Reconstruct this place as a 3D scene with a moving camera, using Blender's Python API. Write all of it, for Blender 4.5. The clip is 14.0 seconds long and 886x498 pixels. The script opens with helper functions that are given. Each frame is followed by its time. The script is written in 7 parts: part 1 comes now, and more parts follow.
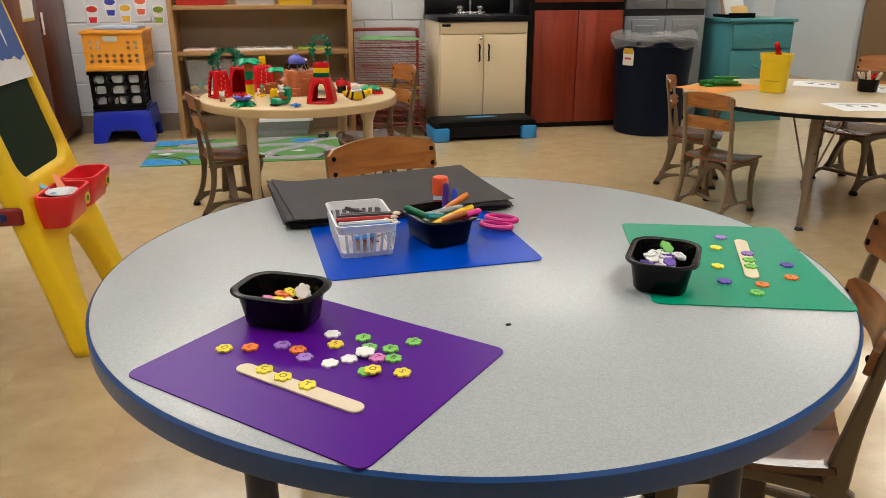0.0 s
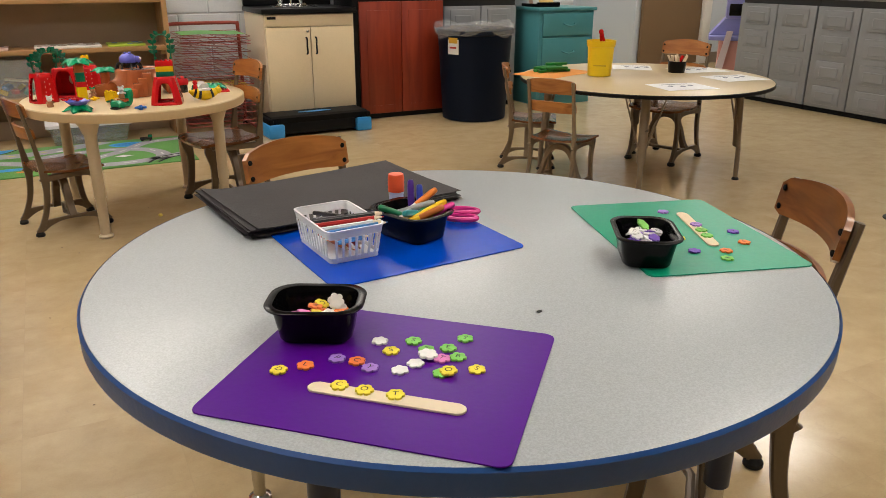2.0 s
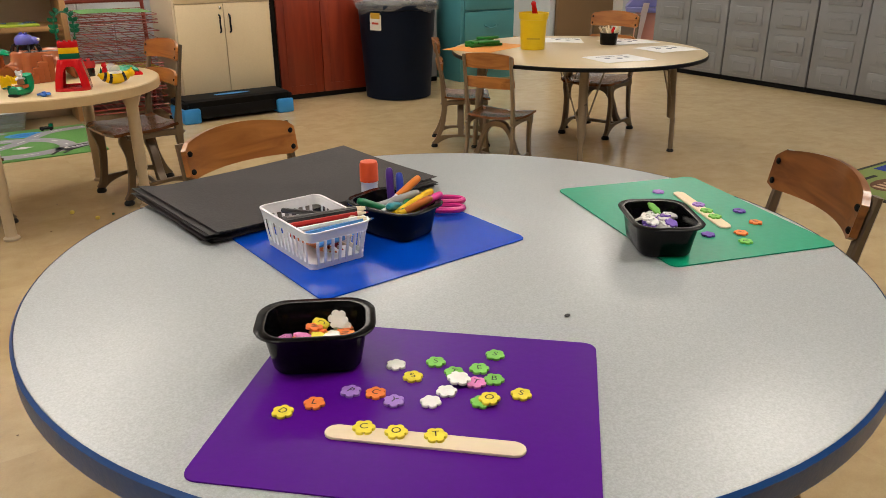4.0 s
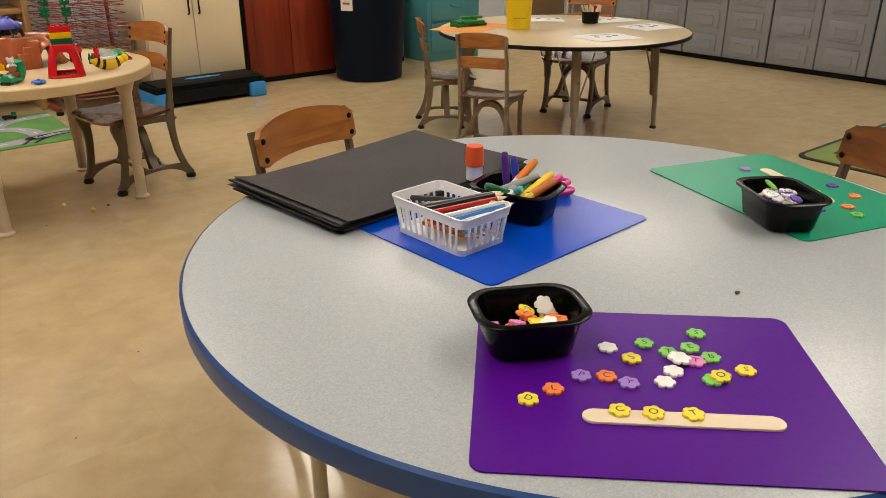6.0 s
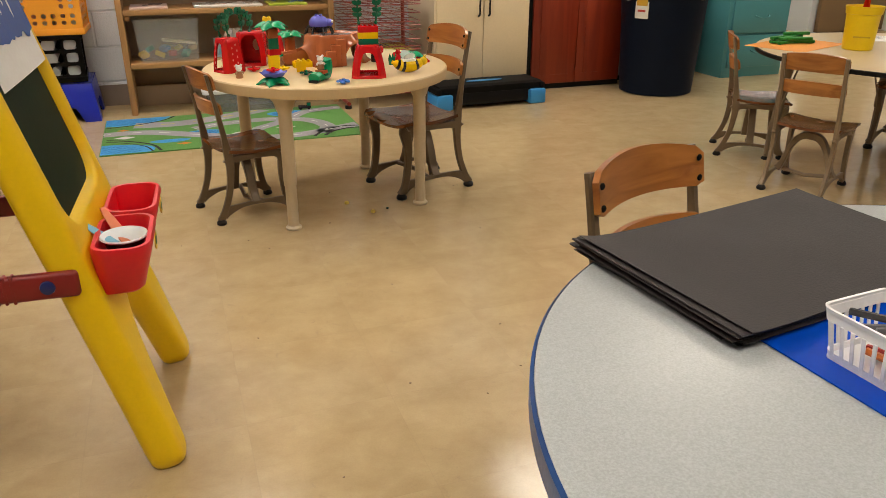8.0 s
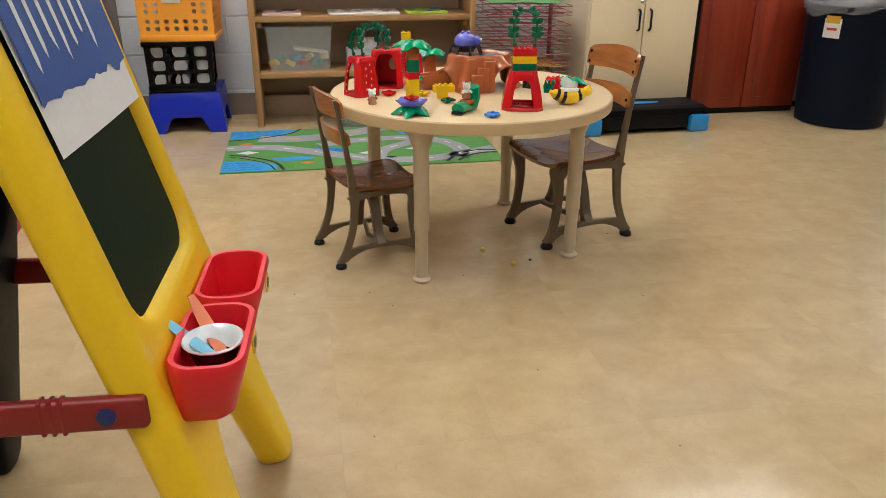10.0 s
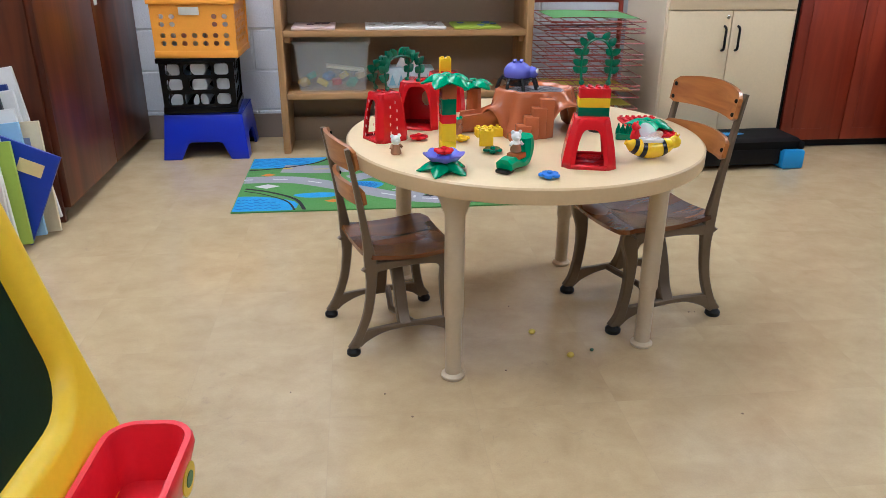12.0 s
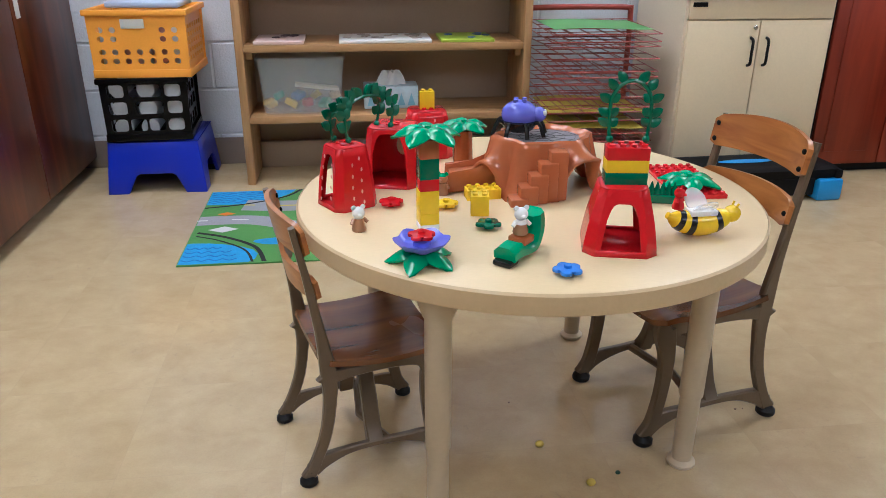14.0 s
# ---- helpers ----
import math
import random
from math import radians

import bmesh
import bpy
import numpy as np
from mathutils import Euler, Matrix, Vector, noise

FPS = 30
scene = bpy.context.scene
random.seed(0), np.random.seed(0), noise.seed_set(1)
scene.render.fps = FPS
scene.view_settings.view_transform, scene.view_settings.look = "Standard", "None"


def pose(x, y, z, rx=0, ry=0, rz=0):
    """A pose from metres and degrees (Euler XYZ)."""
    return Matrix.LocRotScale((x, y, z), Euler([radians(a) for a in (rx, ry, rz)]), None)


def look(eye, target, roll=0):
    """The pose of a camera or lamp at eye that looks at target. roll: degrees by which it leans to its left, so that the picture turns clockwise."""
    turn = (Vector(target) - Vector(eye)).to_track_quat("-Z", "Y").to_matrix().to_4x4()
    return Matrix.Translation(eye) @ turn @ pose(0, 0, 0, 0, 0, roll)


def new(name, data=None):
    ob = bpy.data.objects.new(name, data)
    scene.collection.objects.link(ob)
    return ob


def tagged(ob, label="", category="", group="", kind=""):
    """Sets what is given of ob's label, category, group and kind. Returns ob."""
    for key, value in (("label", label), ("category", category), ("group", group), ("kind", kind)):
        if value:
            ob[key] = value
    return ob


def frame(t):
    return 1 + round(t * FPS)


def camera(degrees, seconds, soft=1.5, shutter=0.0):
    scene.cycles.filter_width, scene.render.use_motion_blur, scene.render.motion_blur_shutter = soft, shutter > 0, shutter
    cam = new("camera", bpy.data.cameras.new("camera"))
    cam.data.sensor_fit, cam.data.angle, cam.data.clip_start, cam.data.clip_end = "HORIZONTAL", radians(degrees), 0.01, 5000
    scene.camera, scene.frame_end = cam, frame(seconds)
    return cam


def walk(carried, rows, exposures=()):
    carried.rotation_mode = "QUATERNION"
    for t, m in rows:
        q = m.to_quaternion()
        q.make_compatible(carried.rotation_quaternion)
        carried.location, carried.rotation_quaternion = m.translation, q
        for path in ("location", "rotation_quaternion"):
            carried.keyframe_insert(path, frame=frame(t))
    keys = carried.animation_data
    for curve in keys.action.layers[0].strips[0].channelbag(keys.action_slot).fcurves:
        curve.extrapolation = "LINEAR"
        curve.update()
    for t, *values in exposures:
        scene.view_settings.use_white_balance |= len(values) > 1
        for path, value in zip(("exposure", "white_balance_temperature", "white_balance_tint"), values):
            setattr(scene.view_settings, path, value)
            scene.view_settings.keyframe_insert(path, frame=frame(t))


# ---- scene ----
cam = camera(60.7, 14.0, soft=0.8)
PATH = [
    (0, (0.128, 0.083, 0.951), (0.498, 1.931, 0.281), 0.0),
    (0.5, (0.043, 0.122, 0.954), (0.521, 1.938, 0.269), -0.2),
    (1, (-0.033, 0.143, 0.956), (0.614, 1.908, 0.271), -0.6),
    (1.5, (-0.095, 0.156, 0.962), (0.686, 1.861, 0.271), -0.1),
    (2, (-0.127, 0.169, 0.959), (0.726, 1.841, 0.267), 0.1),
    (2.5, (-0.114, 0.207, 0.946), (0.778, 1.857, 0.252), 0.1),
    (3, (-0.09, 0.251, 0.932), (0.835, 1.878, 0.226), 0.1),
    (5.5, (-0.328, 0.46, 0.94), (0.823, 1.892, 0.151), -0.2),
    (6, (-0.361, 0.492, 0.941), (0.791, 1.922, 0.149), -0.1),
    (6.5, (-0.385, 0.518, 0.949), (0.732, 1.973, 0.153), -0.2),
    (7, (-0.412, 0.577, 0.942), (0.598, 2.11, 0.149), -0.0),
    (7.5, (-0.403, 0.691, 0.934), (0.409, 2.34, 0.144), -0.0),
    (8, (-0.364, 0.803, 0.934), (0.261, 2.531, 0.147), 0.1),
    (8.5, (-0.330, 0.89, 0.938), (0.163, 2.66, 0.152), 0.2),
    (9, (-0.338, 0.978, 0.937), (0.057, 2.774, 0.153), 0.3),
    (9.2, (-0.341, 1.032, 0.938), (0.027, 2.832, 0.149), 0.4),
    (11.3, (-0.238, 1.563, 0.935), (0.069, 3.381, 0.16), 0.3),
    (11.5, (-0.218, 1.617, 0.936), (0.063, 3.438, 0.159), 0.3),
    (12, (-0.219, 1.726, 0.932), (-0.015, 3.558, 0.155), 0.4),
    (12.5, (-0.248, 1.881, 0.941), (-0.082, 3.715, 0.161), 0.1),
    (13, (-0.255, 1.982, 0.937), (-0.078, 3.815, 0.157), -0.1),
    (13.5, (-0.222, 2.067, 0.929), (-0.007, 3.896, 0.148), -0.1),
    (14, (-0.148, 2.176, 0.937), (0.075, 4.003, 0.154), 0.2),
]
LOOKS = [(0, -0.13, 6250, 10), (2.5, -0.18, 6450, 12), (6.5, -0.18, 6700, 12), (7.5, -0.16, 6800, 12), (9.2, -0.16, 6500, 9), (11.3, 0.06, 5120, 11), (14, -0.02, 5080, 11)]
walk(cam, [(t, look(eye, target, roll)) for t, eye, target, roll in PATH], LOOKS)


# ---- world and light ----
world = bpy.data.worlds.new("world")
scene.world = world
world.use_nodes = True
wn = world.node_tree.nodes["Background"]
wn.inputs[0].default_value = (0.75, 0.82, 1.0, 1)
wn.inputs[1].default_value = 0.02
LAMP = 14.0

# ---- materials ----
MATS = {}


def mat(name, col, rough=0.5, metal=0.0, var=0.08, scale=6.0, fine=0.05, fscale=120.0, bump=0.04, coat=0.0, alpha=1.0, trans=0.0, wear=None, rand=0.0, stretch=(1, 1, 1), spec=0.5, rvar=0.16):
    """A procedural surface: base colour with blotches and grain, fine relief, and, if wanted, worn patches of another colour."""
    if name in MATS:
        return MATS[name]
    m = bpy.data.materials.new(name)
    m.use_nodes = True
    nt = m.node_tree
    n, l = nt.nodes, nt.links
    b = n["Principled BSDF"]
    co = n.new("ShaderNodeTexCoord")
    mp = n.new("ShaderNodeMapping")
    mp.inputs["Scale"].default_value = stretch
    l.new(co.outputs["Object"], mp.inputs["Vector"])
    big = n.new("ShaderNodeTexNoise")
    big.inputs["Scale"].default_value, big.inputs["Detail"].default_value = scale, 4
    small = n.new("ShaderNodeTexNoise")
    small.inputs["Scale"].default_value, small.inputs["Detail"].default_value = fscale, 3
    l.new(mp.outputs[0], big.inputs["Vector"])
    l.new(mp.outputs[0], small.inputs["Vector"])
    val = n.new("ShaderNodeMath")
    val.operation = "MULTIPLY_ADD"
    l.new(big.outputs["Fac"], val.inputs[0])
    val.inputs[1].default_value, val.inputs[2].default_value = 2 * var, 1 - var
    v2 = n.new("ShaderNodeMath")
    v2.operation = "MULTIPLY_ADD"
    l.new(small.outputs["Fac"], v2.inputs[0])
    v2.inputs[1].default_value = 2 * fine
    l.new(val.outputs[0], v2.inputs[2])
    hsv = n.new("ShaderNodeHueSaturation")
    hsv.inputs["Color"].default_value = (*col, 1)
    l.new(v2.outputs[0], hsv.inputs["Value"])
    out = hsv.outputs[0]
    if rand:
        oi = n.new("ShaderNodeObjectInfo")
        r = n.new("ShaderNodeMath")
        r.operation = "MULTIPLY_ADD"
        l.new(oi.outputs["Random"], r.inputs[0])
        r.inputs[1].default_value, r.inputs[2].default_value = 2 * rand, 1 - rand - fine
        v3 = n.new("ShaderNodeMath")
        v3.operation = "MULTIPLY"
        l.new(v2.outputs[0], v3.inputs[0])
        l.new(r.outputs[0], v3.inputs[1])
        l.new(v3.outputs[0], hsv.inputs["Value"])
    if wear:
        wcol, amount, wscale = wear
        wz = n.new("ShaderNodeTexNoise")
        wz.inputs["Scale"].default_value, wz.inputs["Detail"].default_value, wz.inputs["Roughness"].default_value = wscale, 6, 0.7
        l.new(mp.outputs[0], wz.inputs["Vector"])
        ramp = n.new("ShaderNodeValToRGB")
        ramp.color_ramp.elements[0].position, ramp.color_ramp.elements[1].position = 0.62 - amount, 0.68 - amount
        l.new(wz.outputs["Fac"], ramp.inputs[0])
        mix = n.new("ShaderNodeMix")
        mix.data_type = "RGBA"
        l.new(ramp.outputs[0], mix.inputs["Factor"])
        l.new(out, mix.inputs["A"])
        mix.inputs["B"].default_value = (*wcol, 1)
        out = mix.outputs["Result"]
    l.new(out, b.inputs["Base Color"])
    rr = n.new("ShaderNodeMath")
    rr.operation = "MULTIPLY_ADD"
    l.new(big.outputs["Fac"], rr.inputs[0])
    rr.inputs[1].default_value, rr.inputs[2].default_value = rvar, rough - rvar / 2
    l.new(rr.outputs[0], b.inputs["Roughness"])
    b.inputs["Metallic"].default_value = metal
    b.inputs["Specular IOR Level"].default_value = spec
    b.inputs["Coat Weight"].default_value = coat
    b.inputs["Coat Roughness"].default_value = 0.15
    b.inputs["Alpha"].default_value = alpha
    b.inputs["Transmission Weight"].default_value = trans
    if bump:
        bp = n.new("ShaderNodeBump")
        bp.inputs["Strength"].default_value, bp.inputs["Distance"].default_value = bump, 0.01
        l.new(small.outputs["Fac"], bp.inputs["Height"])
        l.new(bp.outputs[0], b.inputs["Normal"])
    MATS[name] = m
    return m


def wood(name, dark, light, rough=0.4, scale=3.0, along=0, coat=0.2, rings=10.0):
    """Varnished wood with grain that runs along one axis."""
    if name in MATS:
        return MATS[name]
    m = bpy.data.materials.new(name)
    m.use_nodes = True
    nt = m.node_tree
    n, l = nt.nodes, nt.links
    b = n["Principled BSDF"]
    co = n.new("ShaderNodeTexCoord")
    mp = n.new("ShaderNodeMapping")
    s = [rings, rings, rings]
    s[along] = rings * 0.09
    mp.inputs["Scale"].default_value = s
    l.new(co.outputs["Object"], mp.inputs["Vector"])
    a = n.new("ShaderNodeTexNoise")
    a.inputs["Scale"].default_value, a.inputs["Detail"].default_value, a.inputs["Distortion"].default_value = scale, 6, 0.8
    l.new(mp.outputs[0], a.inputs["Vector"])
    ramp = n.new("ShaderNodeValToRGB")
    ramp.color_ramp.elements[0].position, ramp.color_ramp.elements[1].position = 0.3, 0.72
    ramp.color_ramp.elements[0].color, ramp.color_ramp.elements[1].color = (*dark, 1), (*light, 1)
    l.new(a.outputs["Fac"], ramp.inputs[0])
    l.new(ramp.outputs[0], b.inputs["Base Color"])
    g = n.new("ShaderNodeTexNoise")
    g.inputs["Scale"].default_value = 4
    l.new(co.outputs["Object"], g.inputs["Vector"])
    rr = n.new("ShaderNodeMath")
    rr.operation = "MULTIPLY_ADD"
    l.new(g.outputs["Fac"], rr.inputs[0])
    rr.inputs[1].default_value, rr.inputs[2].default_value = 0.2, rough - 0.1
    l.new(rr.outputs[0], b.inputs["Roughness"])
    b.inputs["Coat Weight"].default_value = coat
    bp = n.new("ShaderNodeBump")
    bp.inputs["Strength"].default_value, bp.inputs["Distance"].default_value = 0.05, 0.01
    l.new(a.outputs["Fac"], bp.inputs["Height"])
    l.new(bp.outputs[0], b.inputs["Normal"])
    MATS[name] = m
    return m


def floor_mat():
    """Waxed beige vinyl tile with cloudy marbling that turns from tile to tile, faint seams, scuffs and uneven gloss."""
    m = bpy.data.materials.new("waxed_floor")
    m.use_nodes = True
    nt = m.node_tree
    n, l = nt.nodes, nt.links
    b = n["Principled BSDF"]
    geo = n.new("ShaderNodeNewGeometry")

    def calc(op, a, c=None, d=None):
        q = n.new("ShaderNodeMath")
        q.operation = op
        for i, v in enumerate((a, c, d)):
            if v is None:
                continue
            if isinstance(v, (int, float)):
                q.inputs[i].default_value = v
            else:
                l.new(v, q.inputs[i])
        return q.outputs[0]

    def noise_tex(scale, detail, rough=0.55, dist=0.0, vec=None):
        t = n.new("ShaderNodeTexNoise")
        t.inputs["Scale"].default_value, t.inputs["Detail"].default_value = scale, detail
        t.inputs["Roughness"].default_value, t.inputs["Distortion"].default_value = rough, dist
        l.new(vec or geo.outputs["Position"], t.inputs["Vector"])
        return t.outputs["Fac"]

    # tile number, and a streak direction for each
    tile = n.new("ShaderNodeVectorMath")
    tile.operation = "SNAP"
    tile.inputs[1].default_value = (0.305, 0.305, 10)
    l.new(geo.outputs["Position"], tile.inputs[0])
    pick = n.new("ShaderNodeTexWhiteNoise")
    pick.noise_dimensions = "3D"
    l.new(tile.outputs[0], pick.inputs["Vector"])
    turn = n.new("ShaderNodeVectorRotate")
    turn.rotation_type = "Z_AXIS"
    l.new(geo.outputs["Position"], turn.inputs["Vector"])
    l.new(calc("MULTIPLY", pick.outputs["Value"], 0.25), turn.inputs["Angle"])
    st = n.new("ShaderNodeMapping")
    st.inputs["Scale"].default_value = (1.0, 1.15, 1.0)
    l.new(turn.outputs[0], st.inputs["Vector"])
    cloud, marble = noise_tex(1.3, 5), noise_tex(8.0, 9, 0.66, 0.25, st.outputs[0])
    fleck, scuff, wide = noise_tex(240, 2), noise_tex(34, 8, 0.8, 1.0), noise_tex(2.6, 3)
    ramp = n.new("ShaderNodeValToRGB")
    e = ramp.color_ramp.elements
    e[0].position, e[0].color = 0.28, (0.445, 0.325, 0.172, 1)
    e[1].position, e[1].color = 0.72, (0.560, 0.435, 0.250, 1)
    l.new(marble, ramp.inputs[0])
    hsv = n.new("ShaderNodeHueSaturation")
    l.new(ramp.outputs[0], hsv.inputs["Color"])
    v = calc("MULTIPLY_ADD", cloud, 0.12, 0.85)
    v = calc("MULTIPLY_ADD", fleck, 0.13, v)
    v = calc("MULTIPLY_ADD", pick.outputs["Value"], 0.018, v)
    l.new(v, hsv.inputs["Value"])
    sr = n.new("ShaderNodeValToRGB")
    sr.color_ramp.elements[0].position, sr.color_ramp.elements[1].position = 0.57, 0.70
    l.new(scuff, sr.inputs[0])
    zone = n.new("ShaderNodeValToRGB")
    zone.color_ramp.elements[0].position, zone.color_ramp.elements[1].position = 0.40, 0.60
    l.new(wide, zone.inputs[0])
    sep = n.new("ShaderNodeSeparateXYZ")
    l.new(geo.outputs["Position"], sep.inputs[0])
    seams = []
    for axis in ("X", "Y"):
        f = calc("FRACT", calc("DIVIDE", calc("ADD", sep.outputs[axis], 30.5), 0.305))
        seams.append(calc("LESS_THAN", calc("MINIMUM", f, calc("SUBTRACT", 1.0, f)), 0.0035))
    seam = calc("MULTIPLY", calc("MAXIMUM", seams[0], seams[1]), 0.10)
    dirt = calc("MAXIMUM", calc("MULTIPLY", calc("MULTIPLY", sr.outputs[0], zone.outputs[0]), 0.5), seam)
    mix = n.new("ShaderNodeMix")
    mix.data_type = "RGBA"
    mix.inputs["B"].default_value = (0.30, 0.22, 0.16, 1)
    l.new(dirt, mix.inputs["Factor"])
    l.new(hsv.outputs[0], mix.inputs["A"])
    l.new(mix.outputs["Result"], b.inputs["Base Color"])
    l.new(calc("MULTIPLY_ADD", cloud, 0.16, 0.08), b.inputs["Roughness"])
    b.inputs["Specular IOR Level"].default_value = 0.6
    bp = n.new("ShaderNodeBump")
    bp.inputs["Strength"].default_value, bp.inputs["Distance"].default_value = 0.018, 0.01
    l.new(noise_tex(4, 2), bp.inputs["Height"])
    l.new(bp.outputs[0], b.inputs["Normal"])
    MATS["waxed_floor"] = m
    return m


def speckle_mat():
    """Grey laminate with a fine light and dark fleck."""
    m = bpy.data.materials.new("grey_laminate")
    m.use_nodes = True
    nt = m.node_tree
    n, l = nt.nodes, nt.links
    b = n["Principled BSDF"]
    geo = n.new("ShaderNodeNewGeometry")
    t = n.new("ShaderNodeTexNoise")
    t.inputs["Scale"].default_value, t.inputs["Detail"].default_value, t.inputs["Roughness"].default_value = 430, 3, 0.7
    l.new(geo.outputs["Position"], t.inputs["Vector"])
    ramp = n.new("ShaderNodeValToRGB")
    e = ramp.color_ramp.elements
    e[0].position, e[0].color = 0.33, (0.360, 0.388, 0.405, 1)
    e[1].position, e[1].color = 0.66, (0.470, 0.503, 0.525, 1)
    mid = ramp.color_ramp.elements.new(0.5)
    mid.color = (0.413, 0.443, 0.462, 1)
    l.new(t.outputs["Fac"], ramp.inputs[0])
    c = n.new("ShaderNodeTexNoise")
    c.inputs["Scale"].default_value, c.inputs["Detail"].default_value = 5, 5
    l.new(geo.outputs["Position"], c.inputs["Vector"])
    hsv = n.new("ShaderNodeHueSaturation")
    v = n.new("ShaderNodeMath")
    v.operation = "MULTIPLY_ADD"
    v.inputs[1].default_value, v.inputs[2].default_value = 0.12, 0.94
    l.new(c.outputs["Fac"], v.inputs[0])
    l.new(v.outputs[0], hsv.inputs["Value"])
    l.new(ramp.outputs[0], hsv.inputs["Color"])
    l.new(hsv.outputs[0], b.inputs["Base Color"])
    b.inputs["Roughness"].default_value = 0.29
    bp = n.new("ShaderNodeBump")
    bp.inputs["Strength"].default_value, bp.inputs["Distance"].default_value = 0.08, 0.002
    l.new(t.outputs["Fac"], bp.inputs["Height"])
    l.new(bp.outputs[0], b.inputs["Normal"])
    MATS["grey_laminate"] = m
    return m


def glow(name, col, strength):
    m = bpy.data.materials.new(name)
    m.use_nodes = True
    b = m.node_tree.nodes["Principled BSDF"]
    b.inputs["Base Color"].default_value = (*col, 1)
    b.inputs["Emission Color"].default_value = (*col, 1)
    b.inputs["Emission Strength"].default_value = strength
    return m


M_FLOOR, M_LAM = floor_mat(), speckle_mat()
M_BLOCK = mat("painted_block", (0.64, 0.66, 0.70), 0.55, var=0.05, scale=3, fine=0.06, fscale=160, bump=0.25, rand=0.02)
M_MORTAR = mat("painted_mortar", (0.70, 0.72, 0.74), 0.6, bump=0.2)
M_WALLBLUE = mat("blue_grey_wall", (0.56, 0.62, 0.68), 0.6, var=0.04, scale=1.5, bump=0.1)
M_WALL = mat("painted_wall", (0.36, 0.35, 0.33), 0.6, var=0.04, scale=2, bump=0.1)
M_CEIL = mat("ceiling_tile", (0.50, 0.49, 0.46), 0.9, var=0.04, scale=40, bump=0.2)
M_BASE = mat("vinyl_base", (0.21, 0.165, 0.13), 0.45, var=0.1)
M_NAVY = mat("navy_edge", (0.008, 0.062, 0.235), 0.36, var=0.12, scale=15, wear=((0.02, 0.03, 0.05), -0.14, 12))
M_NAVYLEG = mat("navy_leg", (0.012, 0.022, 0.06), 0.35)
M_CHROME = mat("chrome_leg", (0.55, 0.53, 0.5), 0.22, metal=1.0, var=0.15, scale=30)
M_BIRCH = mat("birch_laminate", (0.70, 0.54, 0.31), 0.32, var=0.05, scale=5, fine=0.05, fscale=90, bump=0.02, stretch=(1, 4, 1), rvar=0.06)
M_BIRCHEDGE = mat("tan_edge", (0.58, 0.43, 0.24), 0.42, var=0.06)
M_TAN = mat("tan_steel", (0.52, 0.43, 0.30), 0.42, var=0.08, scale=20)
M_T2TOP = mat("tan_laminate", (0.52, 0.405, 0.23), 0.34, var=0.06, scale=4, fine=0.06, fscale=70, bump=0.02)
M_T2LEG = mat("taupe_leg", (0.20, 0.15, 0.10), 0.42, var=0.15, scale=25, wear=((0.07, 0.05, 0.04), 0.0, 30))
M_BLACKRUB = mat("black_rubber", (0.008, 0.008, 0.008), 0.5, spec=0.25)
M_STEEL = mat("taupe_steel", (0.140, 0.102, 0.066), 0.34, var=0.22, scale=14, metal=0.25, wear=((0.030, 0.022, 0.016), -0.07, 18))
M_PLY = wood("honey_plywood", (0.27, 0.085, 0.016), (0.50, 0.20, 0.045), 0.33, 3.0, 1, 0.35, 14)
M_PLYSEAT = wood("worn_seat_plywood", (0.060, 0.020, 0.007), (0.27, 0.098, 0.030), 0.26, 1.6, 0, 0.35, 9)
M_STEELF = mat("faded_steel", (0.225, 0.165, 0.105), 0.36, var=0.2, scale=14, metal=0.2, wear=((0.06, 0.045, 0.03), -0.1, 18))
M_PLYDARK = wood("dark_plywood", (0.13, 0.038, 0.009), (0.34, 0.125, 0.030), 0.3, 3.0, 1, 0.35, 14)
M_OAK = wood("oak_shelf", (0.33, 0.175, 0.065), (0.50, 0.29, 0.12), 0.45, 3.0, 0, 0.1, 12)
M_OAKV = wood("oak_upright", (0.33, 0.175, 0.065), (0.50, 0.29, 0.12), 0.45, 3.0, 2, 0.1, 12)
M_HARDB = mat("hardboard", (0.36, 0.265, 0.18), 0.65, var=0.06, scale=5, spec=0.2)
M_WALNUT = wood("dark_walnut", (0.042, 0.008, 0.003), (0.165, 0.036, 0.010), 0.36, 2.0, 2, 0.0, 6)
M_CHERRY = wood("cherry_door", (0.190, 0.018, 0.006), (0.31, 0.038, 0.011), 0.42, 2.0, 2, 0.0, 8)
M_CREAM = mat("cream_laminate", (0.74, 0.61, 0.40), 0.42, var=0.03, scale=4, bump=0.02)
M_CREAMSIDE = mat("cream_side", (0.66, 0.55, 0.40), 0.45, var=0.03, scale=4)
M_BLACK = mat("black_laminate", (0.007, 0.007, 0.008), 0.35, var=0.2, spec=0.15)
M_BLACKPL = mat("black_plastic", (0.003, 0.003, 0.0035), 0.2, var=0.15, bump=0.01, spec=0.16)
M_BLACKMATTE = mat("matte_black", (0.006, 0.006, 0.007), 0.6, spec=0.1)
M_STEELB = mat("brushed_steel", (0.6, 0.6, 0.6), 0.25, metal=1.0)
M_TEAL = mat("teal_paint", (0.065, 0.255, 0.285), 0.4, var=0.07, scale=5, bump=0.06)
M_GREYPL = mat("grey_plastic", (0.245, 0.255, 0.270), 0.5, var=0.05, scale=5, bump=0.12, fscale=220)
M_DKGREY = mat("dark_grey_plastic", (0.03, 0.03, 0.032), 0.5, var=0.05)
M_CAN = mat("navy_bin", (0.004, 0.008, 0.019), 0.5, var=0.15, scale=10, bump=0.08, spec=0.12)
